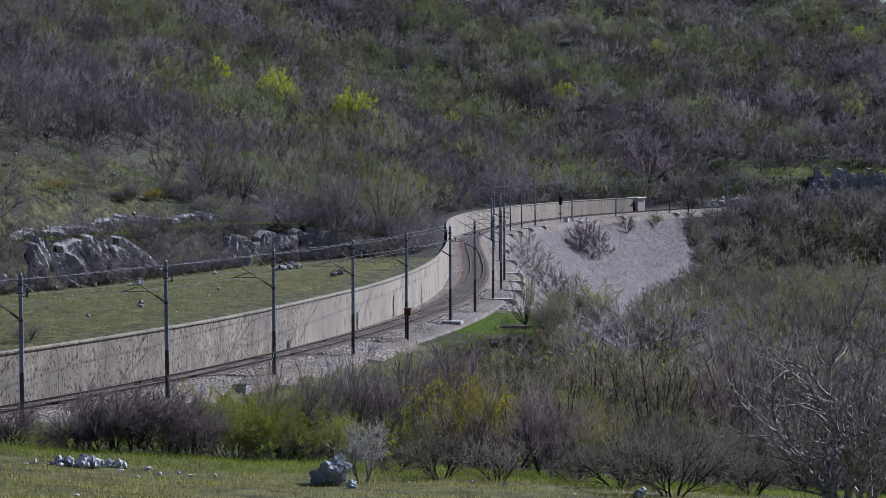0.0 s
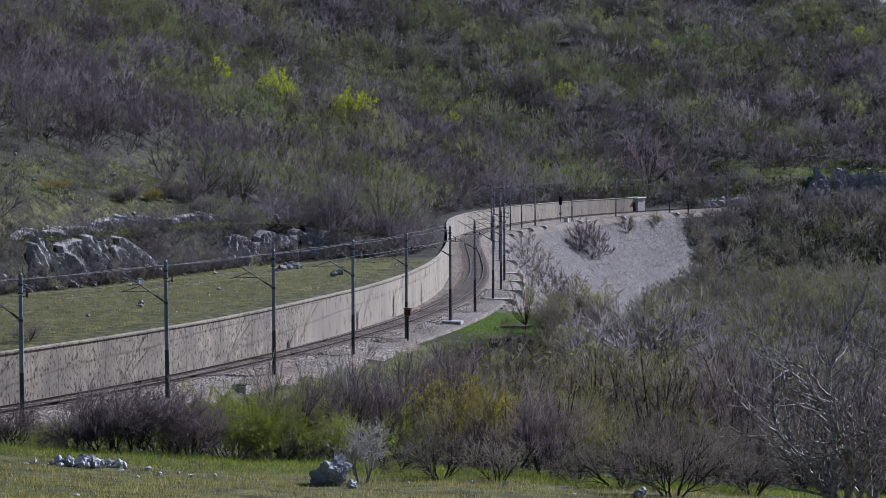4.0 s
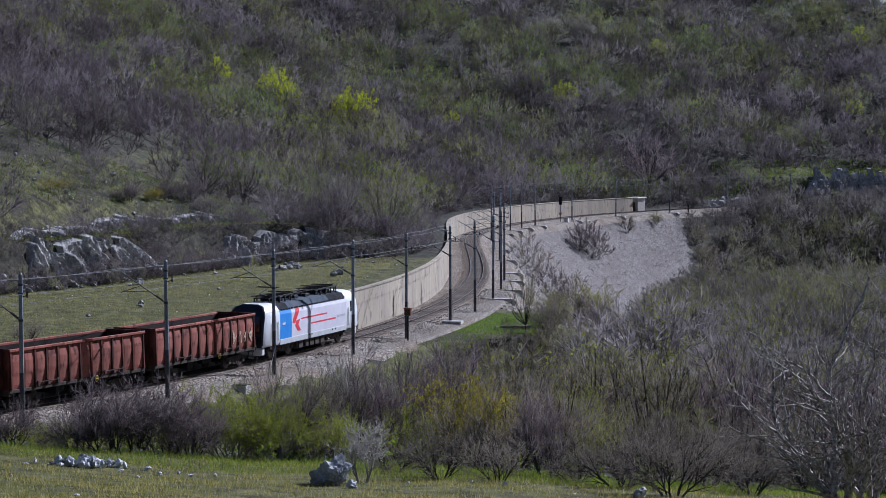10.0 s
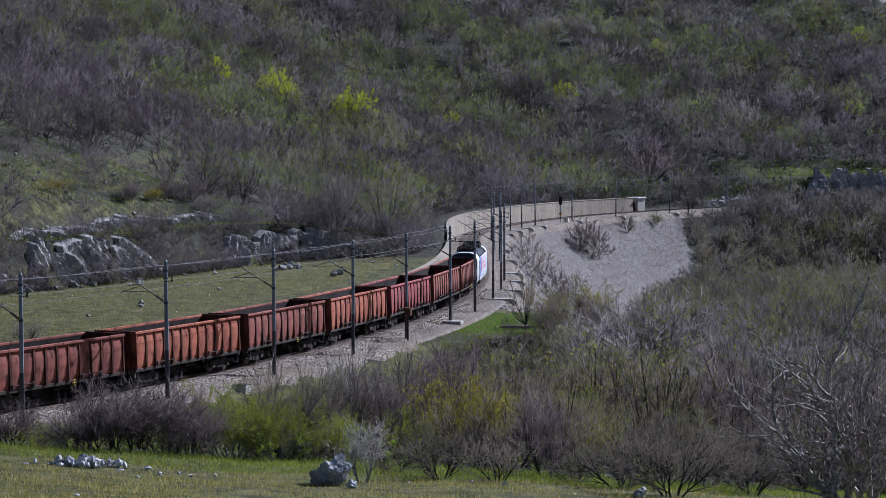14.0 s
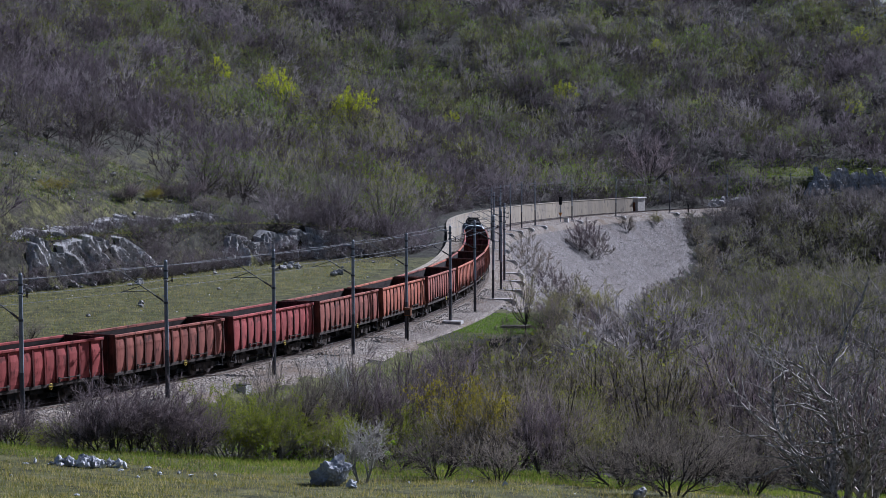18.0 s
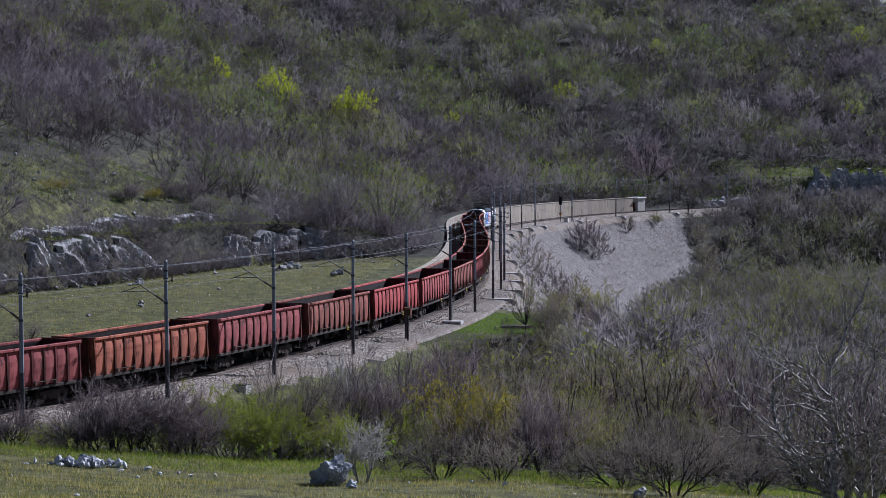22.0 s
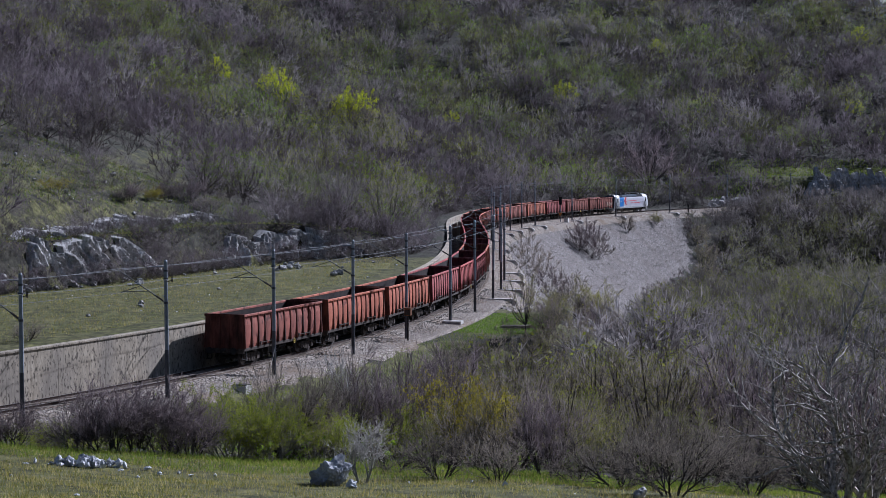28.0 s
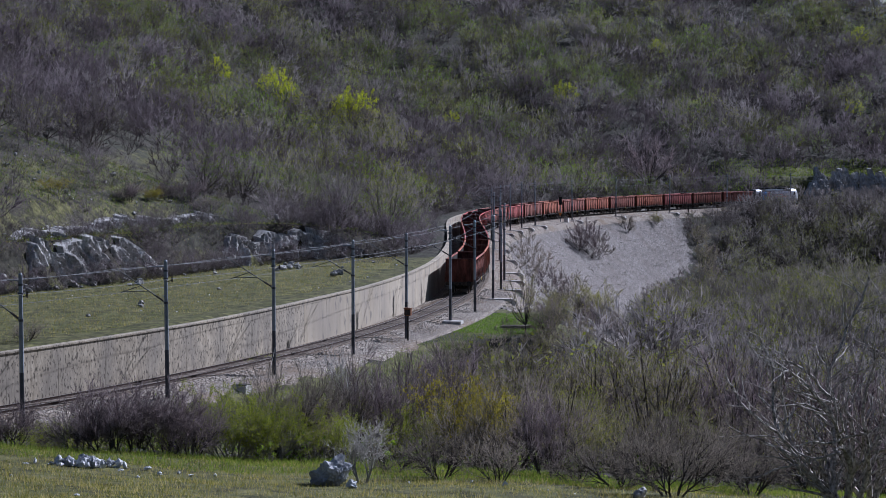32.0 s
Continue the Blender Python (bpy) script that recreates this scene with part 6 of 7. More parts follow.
wood("valley_woods_bare", "leafless woods filling the valley below the bank", bare_far, WM_GREY, xx[r_][u < 0.6], yy[r_][u < 0.6], hs[r_][u < 0.6])
wood("valley_woods_budding", "valley woods with olive-green buds", leaf_far, WM_GREY, xx[r_][u >= 0.6], yy[r_][u >= 0.6], hs[r_][u >= 0.6])
# woods on the slope right of the stone bank
n = 1150
ts, tl = wr.uniform(225, 480, n), 7 + 80 * wr.uniform(0, 1, n) ** 1.3
k = ((ts > 338) & (wr.uniform(0, 1, n) < 0.85)) | ((ts <= 338) & (tl > bank_foot(ts) + 2.5))
ts, tl = ts[k], tl[k]
tx = np.interp(ts, SS, TX) + tl * np.cos(np.interp(ts, SS, TH))
ty = np.interp(ts, SS, TY) - tl * np.sin(np.interp(ts, SS, TH))
hh = wr.uniform(4.0, 7.0, len(ts)) * np.where(tl < 20, 0.75, 1) 
u = wr.uniform(0, 1, len(ts))
wood("slope_woods_bare", "leafless woods on the slope beside the bank", mid_far, WM_GREY, tx[u < 0.38], ty[u < 0.38], hh[u < 0.38])
wood("slope_woods_budding", "budding woods on the slope beside the bank", mid_leaf, WM_GREY, tx[u >= 0.38], ty[u >= 0.38], hh[u >= 0.38])
n = 300
ts, tl = wr.uniform(318, 440, n), wr.uniform(13, 62, n)
k = tl > bank_foot(ts) + 2.0
ts, tl = ts[k], tl[k]
tx = np.interp(ts, SS, TX) + tl * np.cos(np.interp(ts, SS, TH))
ty = np.interp(ts, SS, TY) - tl * np.sin(np.interp(ts, SS, TH))
u = wr.uniform(0, 1, len(ts))
hh = wr.uniform(4.0, 7.5, len(ts))
wood("far_slope_woods_bare", "leafless woods on the slope below the far track", mid_far, WM_GREY, tx[u < 0.4], ty[u < 0.4], hh[u < 0.4])
wood("far_slope_woods_budding", "budding woods on the slope below the far track", mid_leaf, WM_GREY, tx[u >= 0.4], ty[u >= 0.4], hh[u >= 0.4])
n = 460
ts, tl = wr.uniform(318, 470, n), -wr.uniform(24, 150, n)
tx = np.interp(ts, SS, TX) + tl * np.cos(np.interp(ts, SS, TH))
ty = np.interp(ts, SS, TY) - tl * np.sin(np.interp(ts, SS, TH))
k = abs(tx / ty) < 0.235
tx, ty = tx[k], ty[k]
u = wr.uniform(0, 1, len(tx))
hh = wr.uniform(4.5, 8.5, len(tx))
wood("cutting_woods_bare", "leafless woods on the slope above the cutting", bare_far, WM_GREY, tx[u < 0.6], ty[u < 0.6], hh[u < 0.6])
wood("cutting_woods_budding", "budding woods on the slope above the cutting", leaf_far, WM_GREEN, tx[u >= 0.6], ty[u >= 0.6], hh[u >= 0.6])
# close-grown thicket on the slope below the far stretch of line
n = 280
ts, tl = wr.uniform(336, 480, n), 5.4 + 12 * wr.uniform(0, 1, n) ** 1.5
tx = np.interp(ts, SS, TX) + tl * np.cos(np.interp(ts, SS, TH))
ty = np.interp(ts, SS, TY) - tl * np.sin(np.interp(ts, SS, TH))
th_ = np.interp(ts, [336, 346, 354, 366, 480], [1.2, 2.8, 4.2, 5.2, 5.8]) * wr.uniform(0.8, 1.12, n)
wood("lineside_thicket", "leafless thicket below the far stretch of track", mid_far, WM_GREY, tx, ty, th_)


# ---- rocks ----
M_LIME = mat("limestone", (0.16, 0.152, 0.145), (0.62, 0.60, 0.575), 3.2, 0.95, streak=0.4, bump=0.9, c3=(0.15, 0.142, 0.128), scale2=0.8, mix2=0.55, rand=0.1)
M_LIMEWHITE = mat("white_limestone", (0.60, 0.60, 0.61), (0.82, 0.82, 0.82), 5.0, 0.95, bump=0.8, c3=(0.34, 0.34, 0.35), scale2=2.0, mix2=0.5, rand=0.1)


M_LIMEMID = mat("blue_grey_limestone", (0.28, 0.285, 0.30), (0.56, 0.565, 0.585), 3.0, 0.95, bump=0.9, c3=(0.17, 0.17, 0.18), scale2=1.2, mix2=0.6)


def rock_mesh(seed, cuts=2, rough=0.28):
    """A block with split faces and worn corners."""
    bm = bmesh.new()
    bmesh.ops.create_icosphere(bm, subdivisions=cuts, radius=1.0)
    rg = random.Random(seed)
    planes = [(Vector((rg.gauss(0, 1), rg.gauss(0, 1), rg.gauss(0, 0.8))).normalized(), rg.uniform(0.32, 0.75)) for _ in range(14)]
    off = Vector((rg.uniform(0, 50), rg.uniform(0, 50), rg.uniform(0, 50)))
    for v in bm.verts:
        d = v.co.normalized()
        r = min([1.0] + [h / max(d.dot(nv), 1e-3) for nv, h in planes if d.dot(nv) > 0.05])
        r *= 1 + rough * noise.noise(d * 2.3 + off) + rough * 0.6 * noise.noise(d * 6 + off) + rough * 0.5 * abs(noise.noise(d * 11 + off))
        v.co = d * r
    me = bpy.data.meshes.new("rock")
    bm.to_mesh(me)
    bm.free()
    return me


ROCKS = {}


def set_rock(x, y, sx, sy, sz, seed, material, label, group, sink=0.3, turn=None, name="rock", cuts=2):
    key = (seed % 7, cuts, material.name)
    if key not in ROCKS:
        ROCKS[key] = rock_mesh(seed % 7 + 40, cuts, 0.28)
        ROCKS[key].materials.append(material)
    z = float(land(np.array([x]), np.array([y]))[0])
    ob = tagged(new(name, ROCKS[key]), label, "rock", group=group)
    ob.matrix_basis = pose(x, y, z + sz * (1 - 2 * sink), 0, 0, prg.uniform(0, 360) if turn is None else turn) @ Matrix.Diagonal((sx, sy, sz, 1))
    return ob


set_rock(-2.82, 51.4, 0.72, 0.6, 0.58, 1, M_LIMEMID, "large grey limestone boulder in the grass", "grass rocks", 0.3, cuts=4, turn=20)
set_rock(-2.3, 50.6, 0.28, 0.2, 0.2, 2, M_LIMEWHITE, "small pale limestone rock beside the boulder", "grass rocks", 0.25, cuts=3)
set_rock(4.9, 50.6, 0.33, 0.25, 0.22, 3, M_LIME, "dark limestone rock half sunk in grass", "grass rocks", 0.3, cuts=3)
rrg = random.Random(8)
for i in range(60):
    t = rrg.gauss(0, 1)
    set_rock(-9.35 + 0.6 * t, 53.6 + rrg.uniform(-0.5, 0.5), rrg.uniform(0.07, 0.28), rrg.uniform(0.07, 0.22), rrg.uniform(0.06, 0.2) * (1.2 - 0.2 * abs(t)), i, M_LIMEWHITE if i % 3 else M_LIMEMID, "white limestone rock in a low heap", "heap of rocks", 0.15, cuts=1)
for x, y, d in ((-7.4, 53, 0.17), (-7.0, 53.8, 0.12), (-6.6, 53.2, 0.14), (-6.0, 53.5, 0.12), (-7.7, 51.2, 0.12), (-10.1, 47.5, 0.10), (-10.4, 46.2, 0.08), (-7.7, 42.8, 0.11), (1.6, 52.5, 0.2), (0.75, 54, 0.13), (2.7, 52.0, 0.1), (3.3, 51.0, 0.07), (-12.0, 50, 0.07), (-0.9, 53.2, 0.09), (-11.2, 52.4, 0.08)):
    set_rock(x, y, d, d * 0.75, d * 0.6, int(d * 900), M_LIMEWHITE, "small white stone lying in the grass", "grass rocks", 0.3, cuts=1)
# ledges above the meadow, and the cutting beyond
def cliff(name, label, s0, s1, back, high, seed, dip=0.45, step=0.13, fade=4.0, lean=0.45):
    """A craggy rock face on a slope: tilted slabs that stand out by different amounts, cracks and small ledges."""
    ss = np.arange(s0, s1, step)
    rows = max(8, int(high / 0.17))
    vs, fs = [], []
    for s in ss:
        ends = min(1.0, (s - s0) / fade, (s1 - s) / fade)
        rise = high * max(0.12, ends) * (0.80 + 0.30 * noise.noise(Vector((s * 0.31, seed, 0.3))) + 0.12 * noise.cell(Vector((s * 0.9, seed, 2.0))))
        b = back(s)
        foot = line_at(s, b)
        z0 = float(land(np.array([foot.x]), np.array([foot.y]))[0]) - 0.5
        for k in range(rows):
            t = k / (rows - 1)
            h = t * (rise + 0.5)
            u = s + h * dip + 0.35 * noise.noise(Vector((s * 0.7, h * 0.9, seed)))
            c = h - s * 0.25
            out = (noise.cell(Vector((u * 0.8, c * 0.25, seed))) * 0.75 + noise.cell(Vector((u * 2.1, c * 0.5, seed + 3))) * 0.55
                   + noise.cell(Vector((u * 4.6, c * 1.2, seed + 7))) * 0.3 + noise.noise(Vector((s * 0.25, h * 0.3, seed + 9))) * 0.5)
            p = line_at(s + 0.05 * noise.noise(Vector((s * 3, h * 4, seed))), b - h * lean + (out - 0.45) * min(1, 0.4 + ends) * math.sin(math.pi * min(1, 0.25 + 0.7 * t)) - (0.9 if k == rows - 1 else 0))
            vs.append(Vector((p.x, p.y, z0 + h)))
    for i in range(len(ss) - 1):
        for k in range(rows - 1):
            a = i * rows + k
            fs.append((a, a + rows, a + rows + 1, a + 1))
    return tagged(new(name, mesh_from(name, vs, fs, [M_LIME])), label, "rock outcrop", group="rock outcrops")


def split_block(seed):
    """An upright slab of fractured rock, about 1 m each way, with broken corners."""
    rg = random.Random(seed)
    bm = bmesh.new()
    lean, skew = rg.uniform(-0.6, 0.3), rg.uniform(-0.8, 0.2)
    for x in (-0.5, 0.5):
        for y in (-0.5, 0.5):
            for z in (-0.5, 0.5):
                c = Vector((x * rg.uniform(0.7, 1.1), y * rg.uniform(0.7, 1.1), z * rg.uniform(0.6, 1.15)))
                bm.verts.new((c.x + skew * c.z, c.y + lean * c.z, c.z))
                if rg.random() < 0.5:
                    bm.verts.new((c.x * rg.uniform(0.5, 1.1) + skew * c.z, c.y * rg.uniform(0.9, 1.15) + lean * c.z, c.z * rg.uniform(0.3, 0.9)))
    bmesh.ops.convex_hull(bm, input=bm.verts[:])
    bmesh.ops.delete(bm, geom=[v for v in bm.verts if not v.link_faces], context="VERTS")
    bmesh.ops.triangulate(bm, faces=bm.faces[:])
    bm.verts.index_update()
    v = np.array([q.co[:] for q in bm.verts])
    f = np.array([[q.index for q in fc.verts] for fc in bm.faces])
    bm.free()
    return v, f, np.zeros(len(f), int)


BLOCKS = [split_block(70 + i) for i in range(14)]


def crag(name, label, s0, s1, back, high, base, seed, gaps, count, big=1.0):
    """A broken rock face: upright slabs and blocks stacked along the foot of a slope, with earth between them."""
    rg = random.Random(seed)
    places = []
    for _ in range(count):
        s = rg.uniform(s0, s1)
        show = 0.35 + 1.3 * noise.noise(Vector((s * gaps, seed, 0.3)))
        if rg.random() > show + 0.2:
            continue
        t = rg.random()
        p = line_at(s, back(s) - 2.1 * t + rg.uniform(-0.55, 0.15))
        k = rg.choice([0.25, 0.3, 0.4, 0.55, 0.7, 1.0]) * big
        places.append((rg.randrange(14), p.x, p.y, p.z + base + high * t * min(1, show + 0.5), -float(np.interp(s, SS, TH)) + rg.gauss(0, 0.7), k * rg.uniform(0.4, 1.1), k * rg.uniform(0.7, 1.4), k * rg.uniform(0.6, 1.5)))
    return tagged(scatter_mesh(name, BLOCKS, places, [M_LIME]), label, "rocks", kind="stuff")


cliff("rock_outcrop", "pale craggy limestone face of tilted slabs above the meadow", 21, 47, lambda s: -float(meadow_edge(s)) + 0.5, 4.3, 2.0)
cliff("rock_outcrop", "dark weathered limestone face half hidden by scrub", 3, 22, lambda s: -float(meadow_edge(s)) + 0.4, 3.0, 5.0)
cliff("rock_outcrop", "broken limestone outcrop among leafless scrub", 60, 83, lambda s: -float(meadow_edge(s)) + 0.6, 3.7, 6.0, dip=-0.7)
cliff("rock_step", "low weathered limestone step on the grassy terrace", 47, 76, lambda s: -float(meadow_edge(s)) - 6.2 - 0.05 * (s - 47), 1.3, 9.0, fade=2.0, lean=0.8)
cliff("rock_step", "low limestone ledge at the terrace edge", 26, 46, lambda s: -float(meadow_edge(s)) - 3.4, 0.9, 15.0, fade=3.0, lean=1.0)
cliff("rock_cliff", "craggy limestone face of the railway cutting", 402, 476, lambda s: -6.8, 10.0, 12.0, step=0.3, fade=9.0, lean=0.40)
cliff("rock_cliff", "low limestone face where the railway cutting begins", 366, 388, lambda s: -7.0, 2.4, 17.0, step=0.3)
crag("ledge_rocks", "broken limestone blocks at the foot of the ledge", 0, 84, lambda s: -float(meadow_edge(s)) + 0.9, 1.0, 2.3, 2, 0.13, 260, 0.6)
crag("ledge_rocks", "weathered limestone blocks scattered along the terrace step", 26, 84, lambda s: -float(meadow_edge(s)) - 7.5, 1.2, 6.2, 9, 0.2, 260, 0.6)
for i in range(30):
    s_ = rrg.uniform(8, 82)
    p = line_at(s_, -float(meadow_edge(s_)) + rrg.uniform(-0.4, 1.6))
    d = rrg.uniform(0.2, 0.6)
    set_rock(p.x, p.y, d, d * 0.8, d * 0.7, i, M_LIME, "fallen limestone block below the ledge", "ledge rocks", 0.3, name="rock")
for i in range(80):
    s_ = rrg.uniform(20, 95)
    p = line_at(s_, -float(meadow_edge(s_)) - rrg.uniform(7, 36))
    d = rrg.uniform(0.2, 0.55)
    set_rock(p.x, p.y, d, d * 0.8, d * 0.7, i, M_LIME, "weathered limestone rock on the grassy slope", "terrace rocks", 0.3, name="rock")
for i in range(55):
    s_ = rrg.uniform(-10, 75)
    p = line_at(s_, -rrg.uniform(6, float(meadow_edge(s_)) + 1))
    d = rrg.choice([0.1, 0.1, 0.13, 0.16, 0.2, 0.35])
    set_rock(p.x, p.y, d, d * 0.8, d * 0.6, i, M_LIMEWHITE if d < 0.3 else M_LIME, "limestone rock lying on the meadow", "meadow rocks", 0.35)
for s_, l_, n in ((59.5, -22.2, 5), (57.6, -16.4, 8), (66.5, -17.4, 6), (52.1, -10.6, 7), (33.0, -24.0, 4), (12.0, -14.0, 4)):
    for i in range(n):
        p = line_at(s_ + rrg.gauss(0, 1.3), l_ + rrg.gauss(0, 0.5))
        d = rrg.uniform(0.2, 0.6)
        set_rock(p.x, p.y, d * 1.2, d, d * 0.75, i + n, M_LIME, "grey limestone rock in a cluster on the meadow", "meadow rocks", 0.25, cuts=3)
for i in range(40):
    x = rrg.uniform(139, 175)
    set_rock(x, rrg.uniform(735, 790), rrg.uniform(2, 5), rrg.uniform(2, 4), rrg.uniform(1.0, 2.2), i, M_LIMEWHITE, "bare white limestone on the hill crest", "crest rocks", 0.3)

# ---- grass ----
G_BLADE = island_mat("grass_blades", [(0.12, 0.14, 0.02), (0.23, 0.225, 0.04), (0.40, 0.335, 0.10), (0.54, 0.45, 0.19)], back=0.35)
G_FRESH = island_mat("fresh_grass_blades", [(0.09, 0.14, 0.014), (0.17, 0.235, 0.024), (0.27, 0.32, 0.045)], back=0.35)


G_MIX = island_mat("mixed_grass_blades", [(0.07, 0.12, 0.02), (0.13, 0.20, 0.03), (0.22, 0.27, 0.05), (0.34, 0.31, 0.12)], back=0.3)


G_BRIGHT = island_mat("bright_grass_blades", [(0.10, 0.17, 0.02), (0.17, 0.28, 0.03), (0.25, 0.38, 0.045)], back=0.3)


def blades(name, label, n, xs, ys, lo, hi, w, material):
    zs = land(xs, ys)
    D = np.stack([wr.normal(0, 0.35, n), wr.normal(0, 0.35, n), np.ones(n)], 1)
    D = unit_rows(D) * wr.uniform(lo, hi, (n, 1))
    v, f = slivers(np.stack([xs, ys, zs - 0.01], 1), D, np.full(n, w), wr)
    ob = scatter_mesh(name, [(v, f, np.zeros(len(f), int))], [(0, 0, 0, 0, 0, 1, 1, 1)], [material])
    return tagged(ob, label, "grass", kind="stuff")


n = 90000
ys = 36 + 28 * wr.uniform(0, 1, n) ** 1.1
xs = wr.uniform(-1, 1, n) * (0.22 * ys + 1.5)
clump = np.sin(xs * 2.1 + np.sin(ys * 1.3)) * np.sin(ys * 1.7 + np.sin(xs * 1.9)) + wr.normal(0, 0.5, n)
k = clump > -0.5
blades("grass", "dry and green tufted pasture grass", int(k.sum()), xs[k], ys[k], 0.05, 0.17, 0.007, G_BLADE)
n = 30000
ys = wr.uniform(55, 68, n)
xs = wr.uniform(-1, 1, n) * (0.22 * ys + 1)
blades("fresh_grass", "lush green grass along the foot of the shrubs", n, xs, ys, 0.08, 0.26, 0.009, G_FRESH)
n = 9000
ss_, ll_ = wr.uniform(31, 50, n), wr.uniform(4.9, 12, n)
xs = np.interp(ss_, SS, TX) + ll_ * np.cos(np.interp(ss_, SS, TH))
ys = np.interp(ss_, SS, TY) - ll_ * np.sin(np.interp(ss_, SS, TH))
blades("platform_grass", "bright green grass on the platform beside the track", n, xs, ys, 0.06, 0.2, 0.025, G_BRIGHT)
n = 40000
ss_ = wr.uniform(-35, 84, n)
ll_ = -4 - wr.uniform(0, 1, n) * (np.interp(ss_, [-120, -40, 18, 50, 62, 72, 83, 95], [60, 40, 29, 25, 23, 19, 11, 6]) + 40 * (wr.uniform(0, 1, n) > 0.7))
xs = np.interp(ss_, SS, TX) + ll_ * np.cos(np.interp(ss_, SS, TH))
ys = np.interp(ss_, SS, TY) - ll_ * np.sin(np.interp(ss_, SS, TH))
blades("meadow_grass", "short grazed meadow grass behind the wall", n, xs, ys, 0.06, 0.22, 0.02, G_BLADE)
n = 14000
ss_, ll_ = wr.uniform(-48, 32, n), wr.uniform(5.0, 10.5, n)
xs = np.interp(ss_, SS, TX) + ll_ * np.cos(np.interp(ss_, SS, TH))
ys = np.interp(ss_, SS, TY) - ll_ * np.sin(np.interp(ss_, SS, TH))
blades("lineside_grass", "long green grass along the ballast edge", n, xs, ys, 0.1, 0.3, 0.014, G_MIX)
n = 30000
ss_ = wr.uniform(-5, 110, n)
ll_ = -(meadow_edge(ss_) + wr.uniform(1.5, 48, n))
xs = np.interp(ss_, SS, TX) + ll_ * np.cos(np.interp(ss_, SS, TH))
ys = np.interp(ss_, SS, TY) - ll_ * np.sin(np.interp(ss_, SS, TH))
blades("terrace_grass", "rough olive grass on the terrace above the ledge", n, xs, ys, 0.12, 0.4, 0.035, G_MIX)
n = 9000
ss_, ll_ = wr.uniform(372, 470, n), -wr.uniform(9.5, 27, n)
xs = np.interp(ss_, SS, TX) + ll_ * np.cos(np.interp(ss_, SS, TH))
ys = np.interp(ss_, SS, TY) - ll_ * np.sin(np.interp(ss_, SS, TH))
blades("brow_grass", "rough yellow-green grass on the brow above the cutting", n, xs, ys, 0.25, 0.7, 0.09, G_FRESH)
# low growth under the shrubs
leaf_low = [far_proto(560 + i, limbs=4, side=2, twigs=40, leaves=75, leaf=0.045, wide=0.9, low=0.05) for i in range(4)]
n = 170
ys = wr.uniform(60, 110, n)
xs = wr.uniform(-1, 0.6, n) * (0.22 * ys + 2)
s_, l_ = line_coords(xs, ys)
k = l_ > 8.5
us, ul = wr.uniform(-45, 24, 150), wr.uniform(6.6, 15, 150)
xs = np.concatenate([xs[k], np.interp(us, SS, TX) + ul * np.cos(np.interp(us, SS, TH))])
ys = np.concatenate([ys[k], np.interp(us, SS, TY) - ul * np.sin(np.interp(us, SS, TH))])
ut, ue = wr.uniform(0, 105, 420), wr.uniform(1.5, 46, 420)
tl_ = -(meadow_edge(ut) + ue)
tx_ = np.interp(ut, SS, TX) + tl_ * np.cos(np.interp(ut, SS, TH))
ty_ = np.interp(ut, SS, TY) - tl_ * np.sin(np.interp(ut, SS, TH))
wood("terrace_tufts", "low olive tussocks scattered over the terrace", leaf_low[:2], WM_GREY, tx_, ty_, wr.uniform(0.3, 0.9, 420))
wood("undergrowth", "low green undergrowth between the shrubs", leaf_low, WM_GREEN, xs, ys, wr.uniform(0.45, 1.1, len(xs)))


# ---- lineside equipment ----
def place_thing(name, label, category, s, lat, z=0.0, turn=0.0):
    ob = tagged(new(name), label, category)
    ob.matrix_basis = line_pose(s, lat, z, turn)
    return ob


sig = place_thing("railway_signal", "black railway signal on a grey post", "signal", 266.5, 3.1, -0.62)
bm = bmesh.new()
cyl(bm, (0, 0, 0), (0, 0, 4.1), 0.075, 0.065, 8)
part("post", bm, M_MAST, sig)
bm = bmesh.new()
box(bm, -0.3, 0.3, -0.12, 0.1, 3.5, 5.1, 0.05)
head_ = part("signal_head", bm, M_DARK, sig, "black signal head")
for z in (3.8, 4.3, 4.8):
    bm = bmesh.new()
    cyl(bm, (0, -0.12, z), (0, -0.3, z), 0.13, 0.15, 10)
    part("hood", bm, M_DARK, head_)
bm = bmesh.new()
prism(bm, [(-0.42, 1.95), (0.42, 1.95), (0, 1.2)], -0.11, -0.08)
part("marker_board", bm, mat("orange_board", (0.55, 0.22, 0.05), (0.62, 0.28, 0.08), 3.0, 0.6, bump=0.0), sig, "orange triangular marker board")
box_ = place_thing("cable_cabinet", "white lineside cable cabinet on a footing", "cabinet", 267.2, 4.1, -0.7)
bm = bmesh.new()
box(bm, -0.4, 0.4, -0.3, 0.3, 0, 0.95, 0.03)
part("body", bm, M_WHITE, box_)
bm = bmesh.new()
box(bm, -0.45, 0.45, -0.35, 0.35, 0.95, 1.02, 0.02)
part("lid", bm, M_CONC, box_)

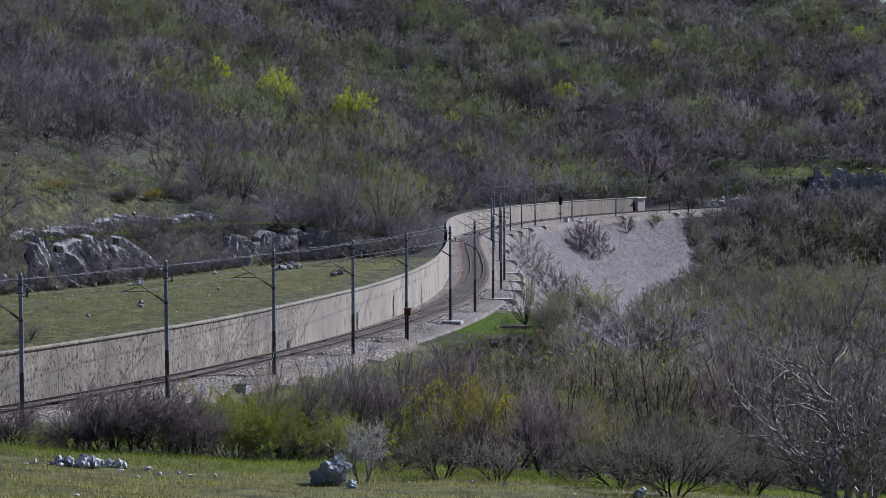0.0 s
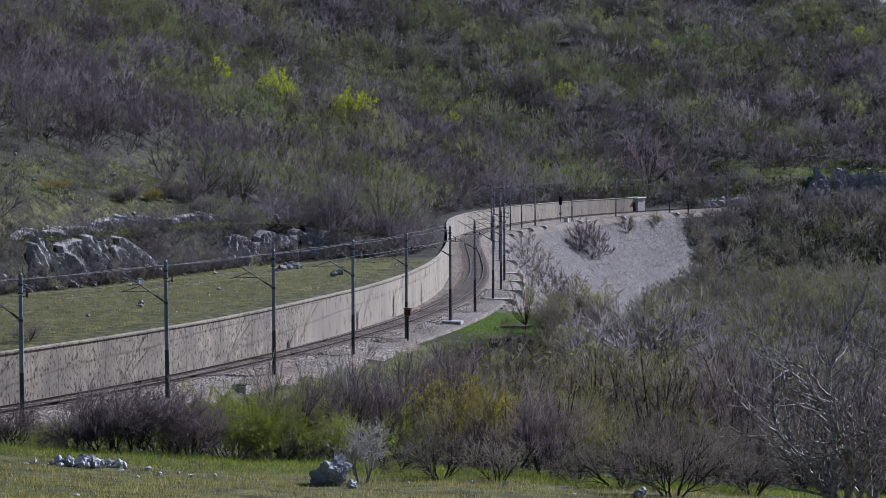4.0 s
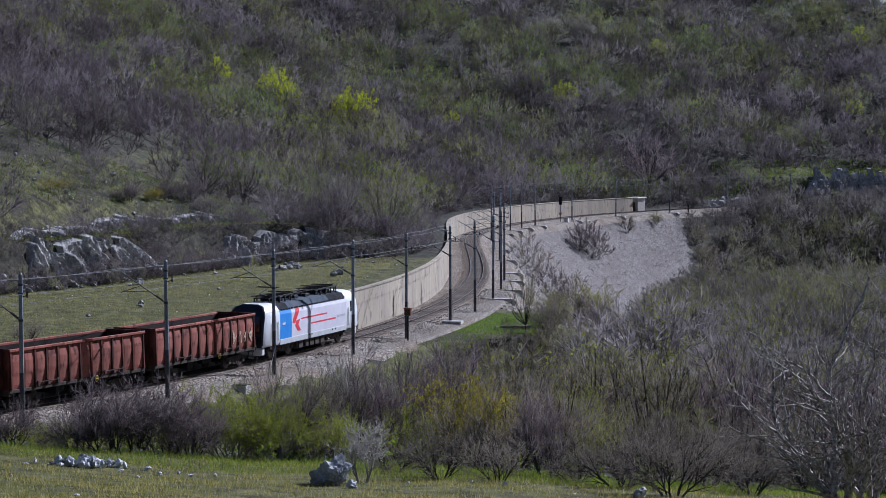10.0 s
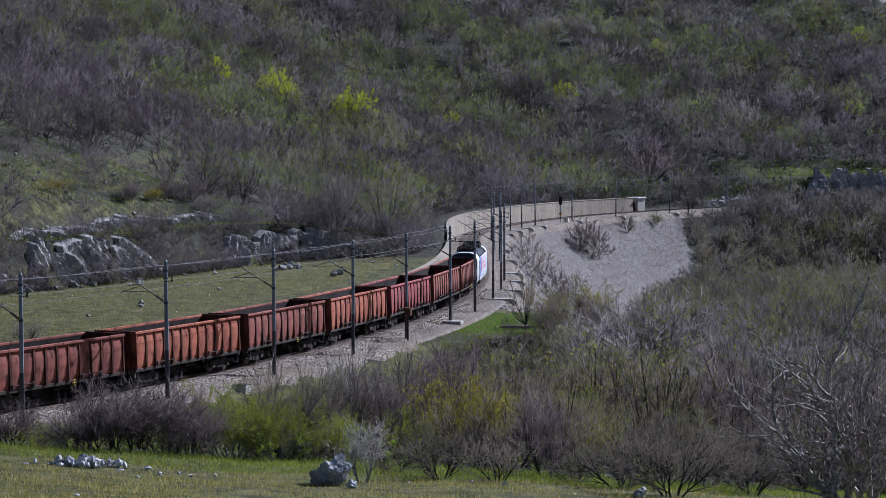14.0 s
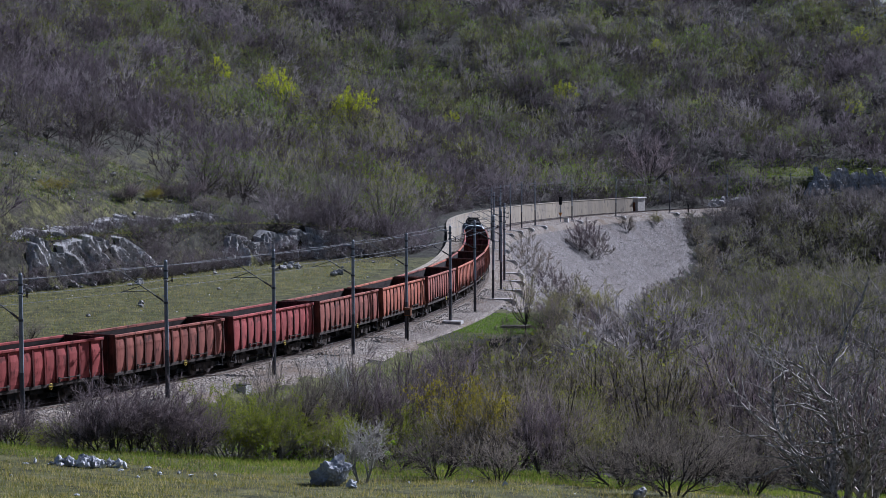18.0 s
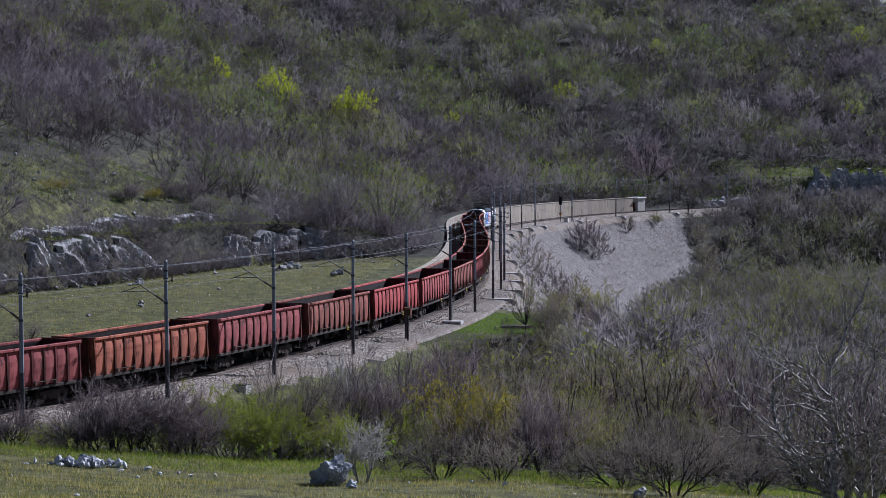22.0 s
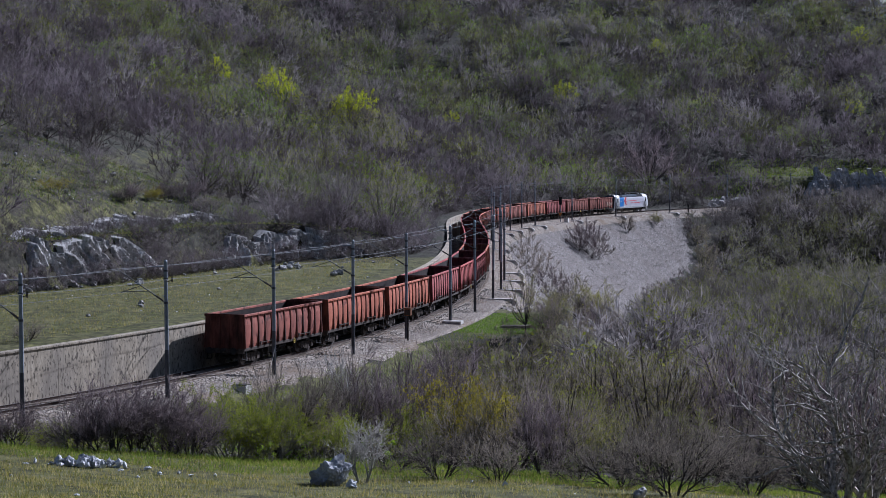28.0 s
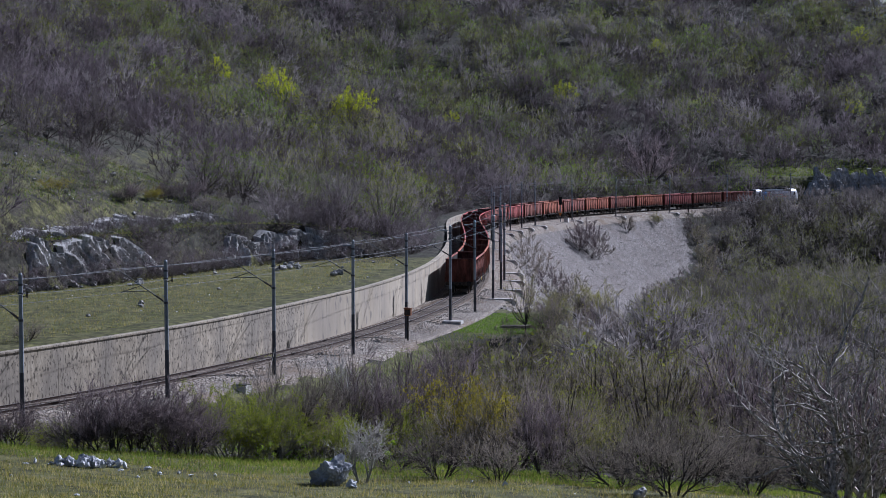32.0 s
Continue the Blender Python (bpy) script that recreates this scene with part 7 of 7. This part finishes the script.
rel = place_thing("relay_box", "rusty brown relay box on an iron post", "relay box", 21.8, 3.75, -0.65)
bm = bmesh.new()
cyl(bm, (0, 0, 0), (0, 0, 2.1), 0.06, 0.06, 8)
part("post", bm, M_DARK, rel)
bm = bmesh.new()
box(bm, -0.26, 0.26, -0.2, 0.2, 2.05, 2.6, 0.03)
part("box", bm, M_RUSTPLATE, rel)
bm = bmesh.new()
box(bm, -0.31, 0.31, -0.25, 0.25, 2.6, 2.66, 0.01)
part("cover", bm, M_RUSTPLATE, rel)
bm = bmesh.new()
box(bm, -0.2, 0.2, -0.215, -0.203, 2.12, 2.52)
part("door", bm, M_BOGIE, rel)

for dy, a in ((0, 0), (0.32, 3), (-0.3, -2)):
    beam = place_thing("old_sleeper", "dark old wooden sleeper lying on the grass", "sleeper", 35.5 + dy, 9.4, -0.62 if dy < 0.3 else -0.6, 14 + a)
    bm = bmesh.new()
    box(bm, -1.3, 1.3, -0.13, 0.13, 0, 0.17, 0.02)
    part("beam", bm, M_SLEEPER, beam)
slab = place_thing("mast_slab", "flat concrete slab at the mast's foot", "slab", 37.2, 3.6, -0.62, 0)
bm = bmesh.new()
box(bm, -0.9, 0.75, -0.6, 0.6, 0, 0.3, 0.03)
part("slab", bm, M_CONC, slab)
pit = place_thing("cable_pit", "concrete cable pit box with a dark lid", "cable pit", -10.2, 4.6, -0.95)
bm = bmesh.new()
box(bm, -0.5, 0.5, -0.45, 0.45, 0, 0.55, 0.03)
part("box", bm, M_CONC, pit)
bm = bmesh.new()
box(bm, -0.42, 0.42, -0.37, 0.37, 0.55, 0.6, 0.01)
part("lid", bm, M_DARK, pit)
post = place_thing("marker_post", "short black lineside marker post", "post", 338.0, 3.6, -0.62)
bm = bmesh.new()
box(bm, -0.12, 0.12, -0.1, 0.1, 0, 1.7, 0.02)
part("post", bm, M_DARK, post)
bm = bmesh.new()
box(bm, -0.2, 0.2, -0.12, 0.12, 1.2, 1.75, 0.02)
part("head", bm, M_DARK, post)
guy = place_thing("guy_wire", "thin pale guy wire stayed to the ground", "wire", -6.4, 4.4, -0.6)
bm = bmesh.new()
cyl(bm, (0, 0, 0), (-0.15, 1.4, 2.1), 0.012, 0.012, 5)
part("strand", bm, M_WHITE, guy)
motions()
